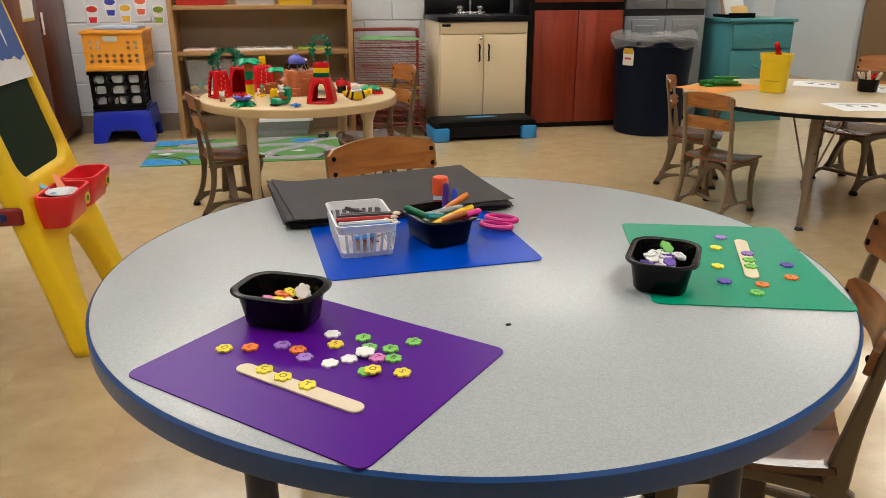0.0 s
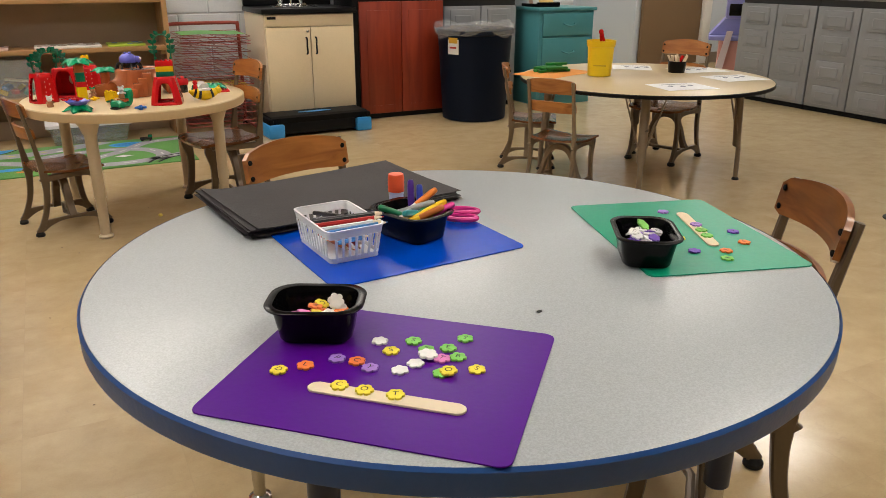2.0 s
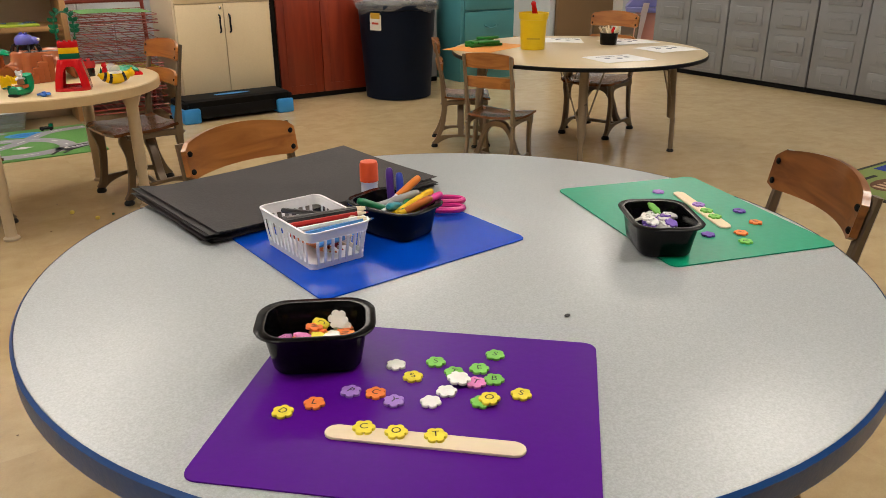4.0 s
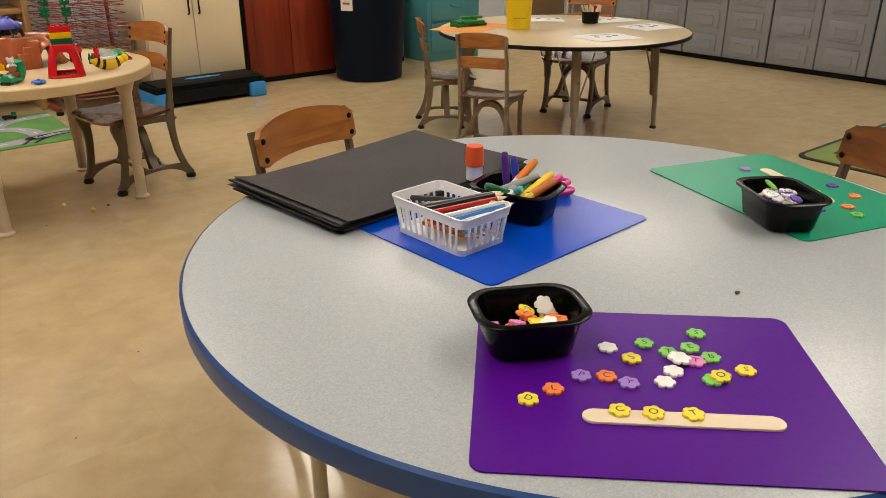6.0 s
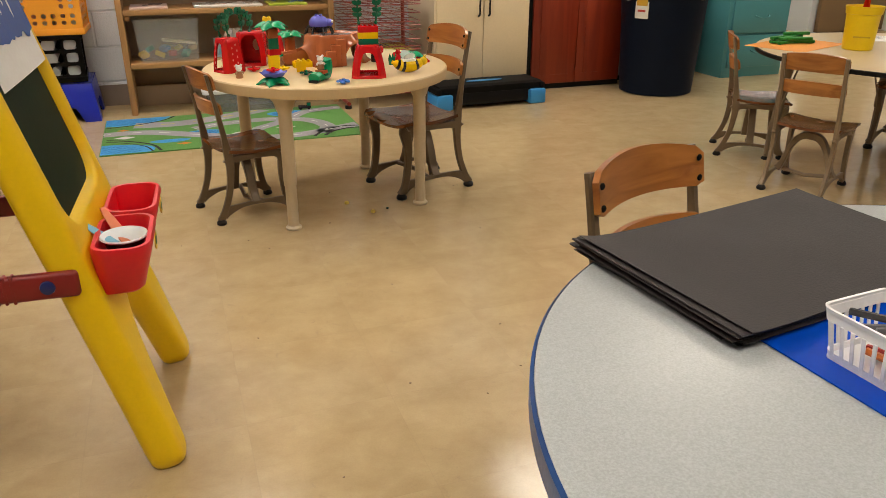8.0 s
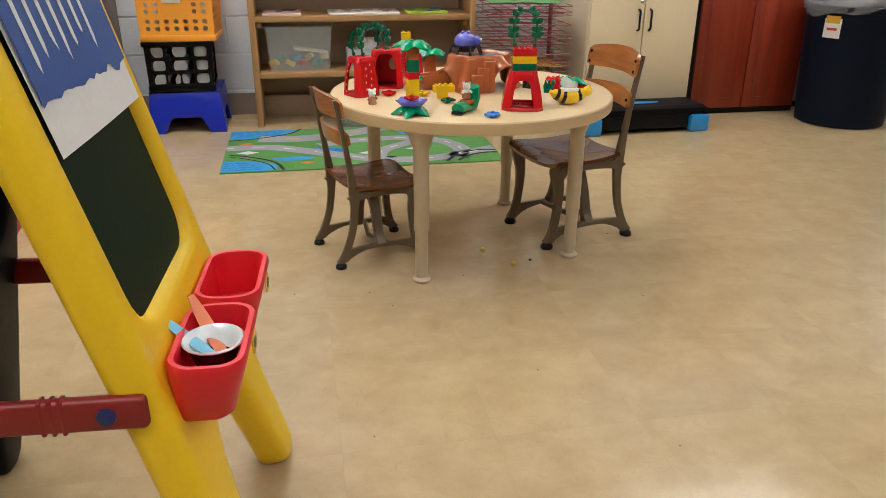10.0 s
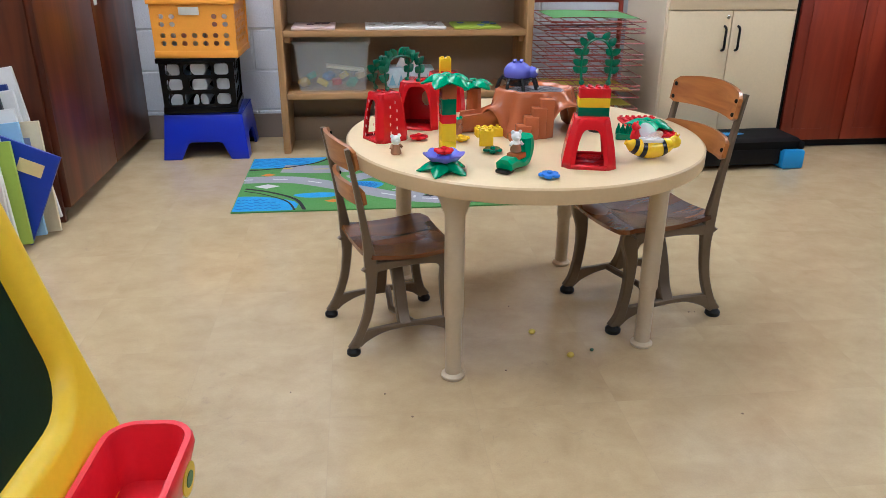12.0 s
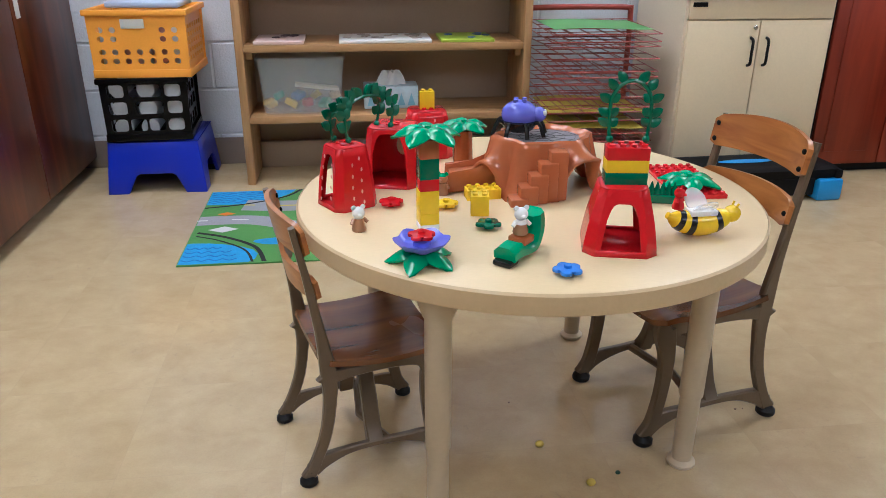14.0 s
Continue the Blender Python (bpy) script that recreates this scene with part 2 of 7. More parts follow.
M_BROWND = mat("brown_door", (0.20, 0.13, 0.07), 0.5, var=0.06)
M_WHITE = mat("white_paint", (0.78, 0.78, 0.76), 0.4, var=0.02)
M_BLUESTEP = mat("bright_blue_plastic", (0.03, 0.26, 0.62), 0.4, var=0.05)
M_STOOL = mat("royal_blue_plastic", (0.006, 0.022, 0.42), 0.33, var=0.06, bump=0.05)
M_ORANGE = mat("orange_crate", (0.90, 0.38, 0.035), 0.42, var=0.05)
M_REDWIRE = mat("red_wire", (0.27, 0.035, 0.022), 0.38, var=0.15, wear=((0.12, 0.04, 0.02), -0.03, 30))
M_YELLOW = mat("easel_yellow", (0.83, 0.55, 0.004), 0.42, var=0.04, scale=4, bump=0.05, wear=((0.72, 0.44, 0.01), -0.1, 7))
M_EASELRED = mat("easel_red", (0.66, 0.012, 0.022), 0.33, var=0.08, scale=9)
M_DKRED = mat("dark_red_bar", (0.22, 0.012, 0.012), 0.4, var=0.1)
M_CHALK = mat("chalkboard", (0.006, 0.022, 0.012), 0.55, var=0.4, scale=3.5, spec=0.12, wear=((0.045, 0.065, 0.05), -0.09, 5))
M_LIGHT = glow("lamp_diffuser", (1.0, 0.93, 0.82), LAMP)


# ---- mesh tools ----
def link(name, bm, material, parent=None, label="", m=None, smooth=35):
    me = bpy.data.meshes.new(name)
    bmesh.ops.recalc_face_normals(bm, faces=bm.faces)
    bm.to_mesh(me)
    bm.free()
    if smooth:
        for p in me.polygons:
            p.use_smooth = True
        me.set_sharp_from_angle(angle=radians(smooth))
    me.materials.append(material)
    ob = new(name, me)
    if m is not None:
        ob.matrix_basis = m
    if parent:
        ob.parent = parent
    if label:
        ob["label"] = label
    return ob


def part(name, bm, material, parent, label="", m=None, smooth=35):
    return link(name, bm, material, parent, label, m, smooth)


def thing(name, label, category, m, group="", kind=""):
    e = new(name)
    e.empty_display_size = 0.1
    e.matrix_basis = m
    return tagged(e, label, category, group, kind)


def merge(bm, other, m=None):
    me = bpy.data.meshes.new("tmp")
    if m is not None:
        bmesh.ops.transform(other, matrix=m, verts=other.verts)
    other.to_mesh(me)
    other.free()
    bm.from_mesh(me)
    bpy.data.meshes.remove(me)
    return bm


def rbox(sx, sy, sz, r=0.003, seg=2, at=(0, 0, 0)):
    """A box round at, with rounded edges; at[2] is the middle."""
    bm = bmesh.new()
    bmesh.ops.create_cube(bm, size=1, matrix=Matrix.Translation(at) @ Matrix.Diagonal((sx, sy, sz, 1)))
    if r > 0:
        bmesh.ops.bevel(bm, geom=bm.edges[:], offset=min(r, sx * 0.45, sy * 0.45, sz * 0.45), segments=seg, profile=0.5, affect="EDGES")
    return bm


def span(x0, x1, y0, y1, z0, z1, r=0.003, seg=2):
    return rbox(x1 - x0, y1 - y0, z1 - z0, r, seg, ((x0 + x1) / 2, (y0 + y1) / 2, (z0 + z1) / 2))


def lathe(profile, n=32, closed=True):
    """A turned shape from (radius, height) pairs, bottom to top."""
    bm = bmesh.new()
    rings = []
    for r, z in profile:
        rings.append([bm.verts.new((r * math.cos(2 * math.pi * i / n), r * math.sin(2 * math.pi * i / n), z)) for i in range(n)])
    for a, b in zip(rings, rings[1:]):
        for i in range(n):
            bm.faces.new((a[i], a[(i + 1) % n], b[(i + 1) % n], b[i]))
    if closed:
        bm.faces.new(rings[0][::-1])
        bm.faces.new(rings[-1])
    return bm


def prism(poly, z0, z1, r=0.0, seg=2):
    """A polygon of (x, y) raised from z0 to z1."""
    bm = bmesh.new()
    low = [bm.verts.new((x, y, z0)) for x, y in poly]
    top = [bm.verts.new((x, y, z1)) for x, y in poly]
    bm.faces.new(low[::-1])
    up = bm.faces.new(top)
    k = len(poly)
    for i in range(k):
        bm.faces.new((low[i], low[(i + 1) % k], top[(i + 1) % k], top[i]))
    if r:
        bmesh.ops.bevel(bm, geom=list(up.edges), offset=r, segments=seg, profile=0.5, affect="EDGES")
    return bm


def tube(pts, r, n=8, caps=True):
    """A round rod along points; r may be one radius or one a point."""
    bm = bmesh.new()
    pts = [Vector(p) for p in pts]
    rs = r if isinstance(r, (list, tuple)) else [r] * len(pts)
    rings, ref = [], None
    for i, p in enumerate(pts):
        d = (pts[min(i + 1, len(pts) - 1)] - pts[max(i - 1, 0)]).normalized()
        if ref is None:
            ref = d.orthogonal().normalized()
        ref = (ref - d * ref.dot(d)).normalized()
        s = d.cross(ref)
        rings.append([bm.verts.new(p + rs[i] * (math.cos(2 * math.pi * k / n) * ref + math.sin(2 * math.pi * k / n) * s)) for k in range(n)])
    for a, b in zip(rings, rings[1:]):
        for k in range(n):
            bm.faces.new((a[k], a[(k + 1) % n], b[(k + 1) % n], b[k]))
    if caps:
        bm.faces.new(rings[0][::-1])
        bm.faces.new(rings[-1])
    return bm


def curve(pts, n=6):
    """A smooth line through points."""
    p = [Vector(a) for a in pts]
    out = []
    for i in range(len(p) - 1):
        a, b, c, d = p[max(i - 1, 0)], p[i], p[i + 1], p[min(i + 2, len(p) - 1)]
        for k in range(n):
            t = k / n
            out.append(0.5 * ((2 * b) + (c - a) * t + (2 * a - 5 * b + 4 * c - d) * t * t + (3 * b - a - 3 * c + d) * t ** 3))
    out.append(p[-1])
    return out


def ribbon(pts, widths, thick, n=5, bev=0.003):
    """A flat bar in the xz plane along points, of changing width, thick across y."""
    line = curve([(x, z, w) for (x, z), w in zip(pts, widths)], n)
    left, right = [], []
    for i, q in enumerate(line):
        a, b = line[max(i - 1, 0)], line[min(i + 1, len(line) - 1)]
        d = Vector((b.x - a.x, b.y - a.y)).normalized()
        nrm = Vector((-d.y, d.x)) * q.z / 2
        left.append((q.x + nrm.x, q.y + nrm.y))
        right.append((q.x - nrm.x, q.y - nrm.y))
    bm = bmesh.new()
    h = thick / 2
    rows = []
    for (lx, lz), (rx, rz) in zip(left, right):
        dx, dz = (rx - lx), (rz - lz)
        k = min(0.3, bev / max(1e-6, math.hypot(dx, dz)))
        ring = [(lx, -h + bev, lz), (lx + dx * k, -h, lz + dz * k), (rx - dx * k, -h, rz - dz * k), (rx, -h + bev, rz), (rx, h - bev, rz), (rx - dx * k, h, rz - dz * k), (lx + dx * k, h, lz + dz * k), (lx, h - bev, lz)]
        rows.append([bm.verts.new(v) for v in ring])
    for a, b in zip(rows, rows[1:]):
        for k in range(8):
            bm.faces.new((a[k], a[(k + 1) % 8], b[(k + 1) % 8], b[k]))
    bm.faces.new(rows[0][::-1])
    bm.faces.new(rows[-1])
    return bm


def sheet(fn, nu, nv, thick, keep=None):
    """A bent plate: fn(u, v) gives the upper surface for u, v in 0..1; the plate lies below it."""
    bm = bmesh.new()
    grid = [[Vector(fn(i / nu, j / nv)) for j in range(nv + 1)] for i in range(nu + 1)]
    top, low = [], []
    for i in range(nu + 1):
        ta, la = [], []
        for j in range(nv + 1):
            du = grid[min(i + 1, nu)][j] - grid[max(i - 1, 0)][j]
            dv = grid[i][min(j + 1, nv)] - grid[i][max(j - 1, 0)]
            nn = du.cross(dv).normalized()
            ta.append(bm.verts.new(grid[i][j]))
            la.append(bm.verts.new(grid[i][j] - nn * thick))
        top.append(ta)
        low.append(la)
    for i in range(nu):
        for j in range(nv):
            bm.faces.new((top[i][j], top[i + 1][j], top[i + 1][j + 1], top[i][j + 1]))
            bm.faces.new((low[i][j + 1], low[i + 1][j + 1], low[i + 1][j], low[i][j]))
    for i in range(nu):
        bm.faces.new((top[i][0], low[i][0], low[i + 1][0], top[i + 1][0]))
        bm.faces.new((top[i + 1][nv], low[i + 1][nv], low[i][nv], top[i][nv]))
    for j in range(nv):
        bm.faces.new((top[0][j + 1], low[0][j + 1], low[0][j], top[0][j]))
        bm.faces.new((top[nu][j], low[nu][j], low[nu][j + 1], top[nu][j + 1]))
    return bm


def ball(r, n=12, s=(1, 1, 1), at=(0, 0, 0)):
    bm = bmesh.new()
    bmesh.ops.create_uvsphere(bm, u_segments=n, v_segments=max(6, n * 2 // 3), radius=r, matrix=Matrix.Translation(at) @ Matrix.Diagonal((*s, 1)))
    return bm


def roundrect(sx, sy, r, n=5):
    out = []
    for cx, cy, a in ((sx / 2 - r, sy / 2 - r, 0), (-sx / 2 + r, sy / 2 - r, 90), (-sx / 2 + r, -sy / 2 + r, 180), (sx / 2 - r, -sy / 2 + r, 270)):
        for k in range(n + 1):
            t = radians(a + 90 * k / n)
            out.append((cx + r * math.cos(t), cy + r * math.sin(t)))
    return out


def loft(rings, close_low=True, close_top=False):
    """A skin over rings, lists of points of equal length."""
    bm = bmesh.new()
    vs = [[bm.verts.new(p) for p in ring] for ring in rings]
    k = len(vs[0])
    for a, b in zip(vs, vs[1:]):
        for i in range(k):
            bm.faces.new((a[i], a[(i + 1) % k], b[(i + 1) % k], b[i]))
    if close_low:
        bm.faces.new(vs[0][::-1])
    if close_top:
        bm.faces.new(vs[-1])
    return bm


def setting(name, bm, material, label, smooth=0):
    return tagged(link(name, bm, material, None, "", None, smooth), label, "", "", "structure")


# ---- the room ----
XL, XR, YF, YB, H = -1.86, 5.36, -2.6, 5.40, 2.70
setting("floor", span(-2.1, 8.6, -2.8, 8.5, -0.12, 0.0, 0), M_FLOOR, "waxed beige marbled sheet floor with scuffs")
setting("ceiling", span(-2.1, 8.6, -2.8, 8.5, H, H + 0.1, 0), M_CEIL, "plain off-white ceiling")
setting("wall_left", span(XL - 0.15, XL, YF, YB, 0, H, 0), M_WALL, "painted plain wall")
setting("wall_front", span(XL - 0.15, XR + 0.15, YF - 0.15, YF, 0, H, 0), M_WALL, "painted plain wall")
setting("wall_right", span(XR, XR + 0.15, YF, 4.78, 0, H, 0), M_WALL, "painted plain wall")
wall_back = setting("wall_back", span(XL - 0.15, 3.72, YB + 0.006, YB + 0.2, 0, H, 0), M_MORTAR, "blue-grey painted concrete block wall")
setting("wall_alcove_side", span(3.6, 3.72, YB + 0.2, 8.2, 0, H, 0), M_WALL, "beige painted wall end")
setting("wall_alcove_back", span(3.6, 5.5, 8.2, 8.35, 0, H, 0), M_WALLBLUE, "smooth light blue-grey wall")
setting("wall_alcove_return", span(5.36, 5.5, 6.56, 8.2, 0, H, 0), M_WALLBLUE, "smooth light blue-grey wall")
setting("wall_door", span(6.34, 8.5, 6.50, 6.65, 0, H, 0), M_WALLBLUE, "grey painted wall beside a door")
setting("wall_door_head", span(5.36, 6.34, 6.50, 6.65, 2.1, H, 0), M_WALLBLUE, "grey painted wall over a door")
setting("wall_alcove_right", span(8.35, 8.5, 4.78, 6.5, 0, H, 0), M_WALL, "painted plain wall")
setting("wall_alcove_front", span(XR, 8.5, 4.63, 4.78, 0, H, 0), M_WALL, "painted plain wall")
door = thing("door_1", "closed plain brown wooden door", "door", pose(5.86, 6.5, 0), "", "structure")
part("door_leaf", span(-0.44, 0.36, 0.0, 0.045, 0.01, 2.06, 0.003), M_BROWND, door)
part("door_frame", span(0.37, 0.48, -0.03, 0.1, 0.0, 2.12, 0.004), M_WHITE, door, "white painted frame")
part("door_knob", merge(lathe([(0.012, 0), (0.012, 0.04), (0.027, 0.05), (0.03, 0.065), (0.02, 0.08)], 14), bmesh.new()), M_STEELB, door, "", pose(0.27, 0, 1.0, 90))
for nm, b in (("baseboard", span(XL, 3.7, YB - 0.008, YB, 0, 0.115, 0.002)), ("baseboard", span(3.7, 5.36, 8.185, 8.2, 0, 0.115, 0.002)), ("baseboard", span(6.36, 8.3, 6.485, 6.5, 0, 0.115, 0.002))):
    setting(nm, b, M_BASE, "brown vinyl cove base along the wall")
# unseen ceiling lamps: some placed by floor glare and shadows, the rest added for brightness
# the last one, at (4.55, 6.9), is added to brighten the alcove wall
for cx, cy, turn in ((1.3, 0.2, 0), (-1.1, 1.0, 0), (2.05, 4.5, 0), (4.7, 3.9, 90), (2.6, 1.0, 0), (-1.0, 3.2, 90), (-0.55, 4.55, 0), (5.9, 5.7, 0), (4.55, 6.9, 0)):
    lamp = thing("ceiling_light", "unseen recessed fluorescent ceiling light with a white frame", "ceiling light", pose(cx, cy, H - 0.05, 0, 0, turn), "ceiling lights")
    fr = bmesh.new()
    for b in (span(-0.63, 0.63, -0.33, -0.3, 0, 0.05), span(-0.63, 0.63, 0.3, 0.33, 0, 0.05), span(-0.63, -0.6, -0.3, 0.3, 0, 0.05), span(0.6, 0.63, -0.3, 0.3, 0, 0.05)):
        merge(fr, b)
    part("frame", fr, M_WHITE, lamp)
    part("diffuser", span(-0.599, 0.599, -0.299, 0.299, 0.012, 0.02, 0), M_LIGHT, lamp, "", None, 0)


# ---- furniture ----
def round_table(name, label, m, r, h, top_mat, edge_mat, thick, lip, legs, leg_fn, segs=96):
    t = thing(name, label, "table", m)
    part("tabletop", lathe([(r - 0.03, h - thick), (r - 0.004, h - thick), (r - 0.004, h - 0.001), (r - 0.006, h)], segs), top_mat, t)
    part("edge_band", lathe([(r - 0.0035, h - thick), (r - 0.001, h - thick), (r, h - thick + 0.003), (r, h - lip), (r - 0.0035, h - 0.0005)], segs, False), edge_mat, t)
    for x, y in legs:
        leg_fn(t, x, y, h - thick)
    return t


def navy_leg(t, x, y, h):
    leg = part("leg", lathe([(0.0165, 0.27), (0.018, 0.272), (0.018, h)], 20), M_NAVYLEG, t, "navy sleeve leg with chrome insert", pose(x, y, 0))
    part("insert", lathe([(0.011, 0.03), (0.0125, 0.05), (0.0125, 0.30)], 16), M_CHROME, leg, "chrome tube")
    part("glide", lathe([(0.02, 0), (0.022, 0.004), (0.021, 0.012), (0.012, 0.018), (0.011, 0.034)], 16), M_CHROME, leg)


def tan_leg(t, x, y, h):
    leg = part("leg", lathe([(0.0185, 0.012), (0.0185, 0.15), (0.0215, 0.155), (0.0215, h - 0.055), (0.026, h - 0.045), (0.034, h - 0.02), (0.048, h)], 24), M_TAN, t, "", pose(x, y, 0))
    part("foot_ring", lathe([(0.024, 0), (0.0265, 0.003), (0.0265, 0.008), (0.019, 0.014)], 20), M_TAN, leg)


def fold_leg(t, x, y, h):
    leg = part("leg", tube([(x, y, 0.012), (x * 0.99, y * 0.99, 0.16), (x * 0.97, y * 0.97, 0.17), (x * 0.93, y * 0.93, h)], [0.012, 0.012, 0.019, 0.021], 14), M_T2LEG, t)
    part("glide", lathe([(0.016, 0), (0.018, 0.004), (0.012, 0.014)], 14), M_BLACKRUB, leg, "", pose(x, y, 0))
    a = math.atan2(y, x)
    for s in (-1, 1):
        px, py = -math.sin(a) * s, math.cos(a) * s
        part("brace", tube(curve([(x * 0.975, y * 0.975, 0.2), (x * 0.95 + px * 0.02, y * 0.95 + py * 0.02, 0.24), (x * 0.85 + px * 0.09, y * 0.85 + py * 0.09, h - 0.01)], 4), 0.004, 6), M_T2LEG, leg, "wire brace")


GT, GZ, PT, PZ, TT, TZ = (0.369, 1.096), 0.562, (0.169, 3.488), 0.48, (2.406, 3.02), 0.48
round_table("activity_table", "round grey speckled laminate table with navy blue edge", pose(*GT, 0), 0.5145, GZ, M_LAM, M_NAVY, 0.03, 0.004,
            [(0.40 * math.cos(radians(a)), 0.40 * math.sin(radians(a))) for a in (131, 221, 311, 41)], navy_leg, 128)
round_table("play_table", "round birch laminate play table on tan steel legs", pose(*PT, 0), 0.424, PZ, M_BIRCH, M_BIRCHEDGE, 0.034, 0.004,
            [(-0.201, -0.304), (0.275, -0.207), (0.201, 0.29), (-0.277, 0.234)], tan_leg, 128)
round_table("folding_table", "round tan laminate table with dark edge and taupe metal legs", pose(*TT, 0), 0.59, TZ, M_T2TOP, M_BLACK, 0.017, 0.003,
            [(0.477 * math.cos(radians(a)), 0.477 * math.sin(radians(a))) for a in (-39, 51, 141, 231)], fold_leg)


def chair(m, label, sc=1.0, seat_mat=None, steel=None, ply=None):
    """A small schoolroom chair that faces +x: pressed steel side frames, bent plywood seat and two back slats."""
    steel, ply = steel or M_STEEL, ply or M_PLY
    c = thing("school_chair", label, "chair", m @ Matrix.Scale(sc, 4), "small school chairs")
    for s in (-1, 1):
        f = ribbon([(-0.152, 0.016), (-0.132, 0.05), (-0.106, 0.12), (-0.094, 0.2), (-0.094, 0.262), (-0.106, 0.36), (-0.126, 0.48), (-0.146, 0.582)], [0.030, 0.025, 0.025, 0.028, 0.034, 0.021, 0.015, 0.012], 0.016)
        merge(f, ribbon([(0.152, 0.016), (0.134, 0.05), (0.122, 0.12), (0.120, 0.19), (0.132, 0.255), (0.12, 0.265)], [0.032, 0.028, 0.027, 0.032, 0.044, 0.02], 0.018))
        merge(f, ribbon([(-0.1, 0.236), (-0.085, 0.25), (-0.03, 0.255), (0.05, 0.255), (0.105, 0.25), (0.13, 0.225)], [0.05, 0.032, 0.024, 0.024, 0.034, 0.05], 0.0155))
        merge(f, ribbon([(-0.14, 0.032), (-0.115, 0.05), (-0.06, 0.062), (0.0, 0.064), (0.06, 0.06), (0.115, 0.05), (0.142, 0.03)], [0.034, 0.034, 0.018, 0.016, 0.018, 0.034, 0.034], 0.015))
        part("side_frame", f, steel, c, "", pose(0, s * 0.122, 0))
        for x in (-0.15, 0.15):
            part("foot", lathe([(0.017, 0), (0.0195, 0.003), (0.0195, 0.011), (0.012, 0.02)], 14), M_BLACKRUB, c, "black rubber glide", pose(x, s * 0.122, 0))
    arch = ribbon([(-0.115, 0.064), (-0.098, 0.10), (-0.075, 0.17), (-0.035, 0.225), (0.035, 0.225), (0.075, 0.17), (0.098, 0.10), (0.115, 0.064)], [0.03, 0.022, 0.02, 0.03, 0.03, 0.02, 0.022, 0.03], 0.034)
    part("stretcher", arch, steel, c, "", pose(0.0, 0, 0, 0, 0, 90))
    part("crossbar", tube([(0.03, -0.118, 0.062), (0.0, 0, 0.055), (0.03, 0.118, 0.062)], 0.009, 8), steel, c)

    def seat_fn(u, v):
        x = -0.105 + 0.27 * u
        w = 0.262 + 0.03 * math.sin(min(1, u * 1.4) * math.pi / 2)
        cr = 0.02
        e = min(u, 1 - u) * 0.27
        inset = cr - math.sqrt(max(0.0, cr * cr - max(0.0, cr - e) ** 2)) if e < cr else 0
        y = (v - 0.5) * (w - 2 * inset)
        z = 0.283 + 0.010 * (2 * v - 1) ** 2 - 0.012 * math.sin(u * math.pi) - (0.014 * max(0, (u - 0.8) / 0.2) ** 2)
        return (x, y, z)

    part("seat", sheet(seat_fn, 16, 12, 0.011), seat_mat or M_PLYSEAT, c, "varnished bent plywood seat")

    def slat(z0, z1, crest):
        def fn(u, v):
            y = (u - 0.5) * 0.262
            q = 1 - (2 * u - 1) ** 2
            e = min(u, 1 - u) * 0.262
            cr = 0.014
            shrink = (cr - math.sqrt(max(0.0, cr * cr - max(0.0, cr - e) ** 2))) if e < cr else 0
            z = z0 + shrink * 0.6 + (z1 - z0 + crest * q - 1.2 * shrink) * v + 0.25 * crest * q
            lean = -0.106 - (z - 0.36) * 0.18
            return (lean + 0.012 - 0.030 * q, y, z)
        return fn

    up = part("back_slat", sheet(slat(0.518, 0.580, 0.012), 20, 5, -0.010), ply, c, "curved honey plywood upper back slat")
    lo = part("back_slat", sheet(slat(0.424, 0.474, 0.005), 20, 4, -0.010), ply, c, "curved honey plywood lower back slat")
    for s in (-1, 1):
        for z, p in ((0.534, up), (0.566, up), (0.450, lo)):
            part("bolt", ball(0.0055, 10, (0.6, 1, 1), (-0.106 - (z - 0.36) * 0.18 + 0.019, s * 0.118, z)), M_BLACKMATTE, p)
    return c


chair(pose(-0.160, 3.440, 0, 0, 0, 16), "small worn school chair with plywood seat, at play table", 0.86)
chair(pose(0.512, 3.500, 0, 0, 0, 193), "small school chair with honey plywood back, at play table", 1.0)
chair(pose(0.369, 1.632, 0, 0, 0, -71), "small school chair facing grey table, honey plywood curved back", 1.03)
chair(pose(0.838, 1.022, 0, 0, 0, 148), "small dark-worn school chair with plywood back beside grey table", 1.05, None, None, M_PLYDARK)
chair(pose(2.046, 3.46, 0, 0, 0, -34), "small school chair with faded steel frame at the tan table", 0.87, None, M_STEELF)
chair(pose(1.90, 2.965, 0, 0, 0, 28), "small school chair with faded frame and brown seat", 0.88, None, M_STEELF)
chair(pose(2.79, 3.24, 0, 0, 0, 200), "small school chair facing the tan table from behind", 1.03)


def bookcase():
    b = thing("bookcase", "oak open bookcase with hardboard back, half-full shelves", "bookcase", pose(0, 0, 0))
    y0, y1 = 5.08, 5.385
    for x in (-0.565, 0.515):
        part("side_panel", span(x, x + 0.03, y0, y1, 0.0, 0.86, 0.003), M_OAKV, b)
    part("back_panel", span(-0.535, 0.515, y1 - 0.012, y1 - 0.004, 0.03, 0.85, 0), M_HARDB, b, "brown hardboard back")
    for z in (0.268, 0.534, 0.806):
        part("shelf", span(-0.534, 0.514, y0 + 0.004, y1 - 0.014, z - 0.026, z, 0.002), M_OAK, b)
    part("plinth", span(-0.534, 0.514, y1 - 0.06, y1 - 0.04, 0.0, 0.11, 0.002), M_HARDB, b, "dark kick board")
    for x in (-0.52, 0.50):
        part("shelf_cleat", span(x - 0.012, x + 0.012, y0 + 0.03, y1 - 0.02, 0.48, 0.505, 0.002), M_OAK, b)
    return b


bookcase()


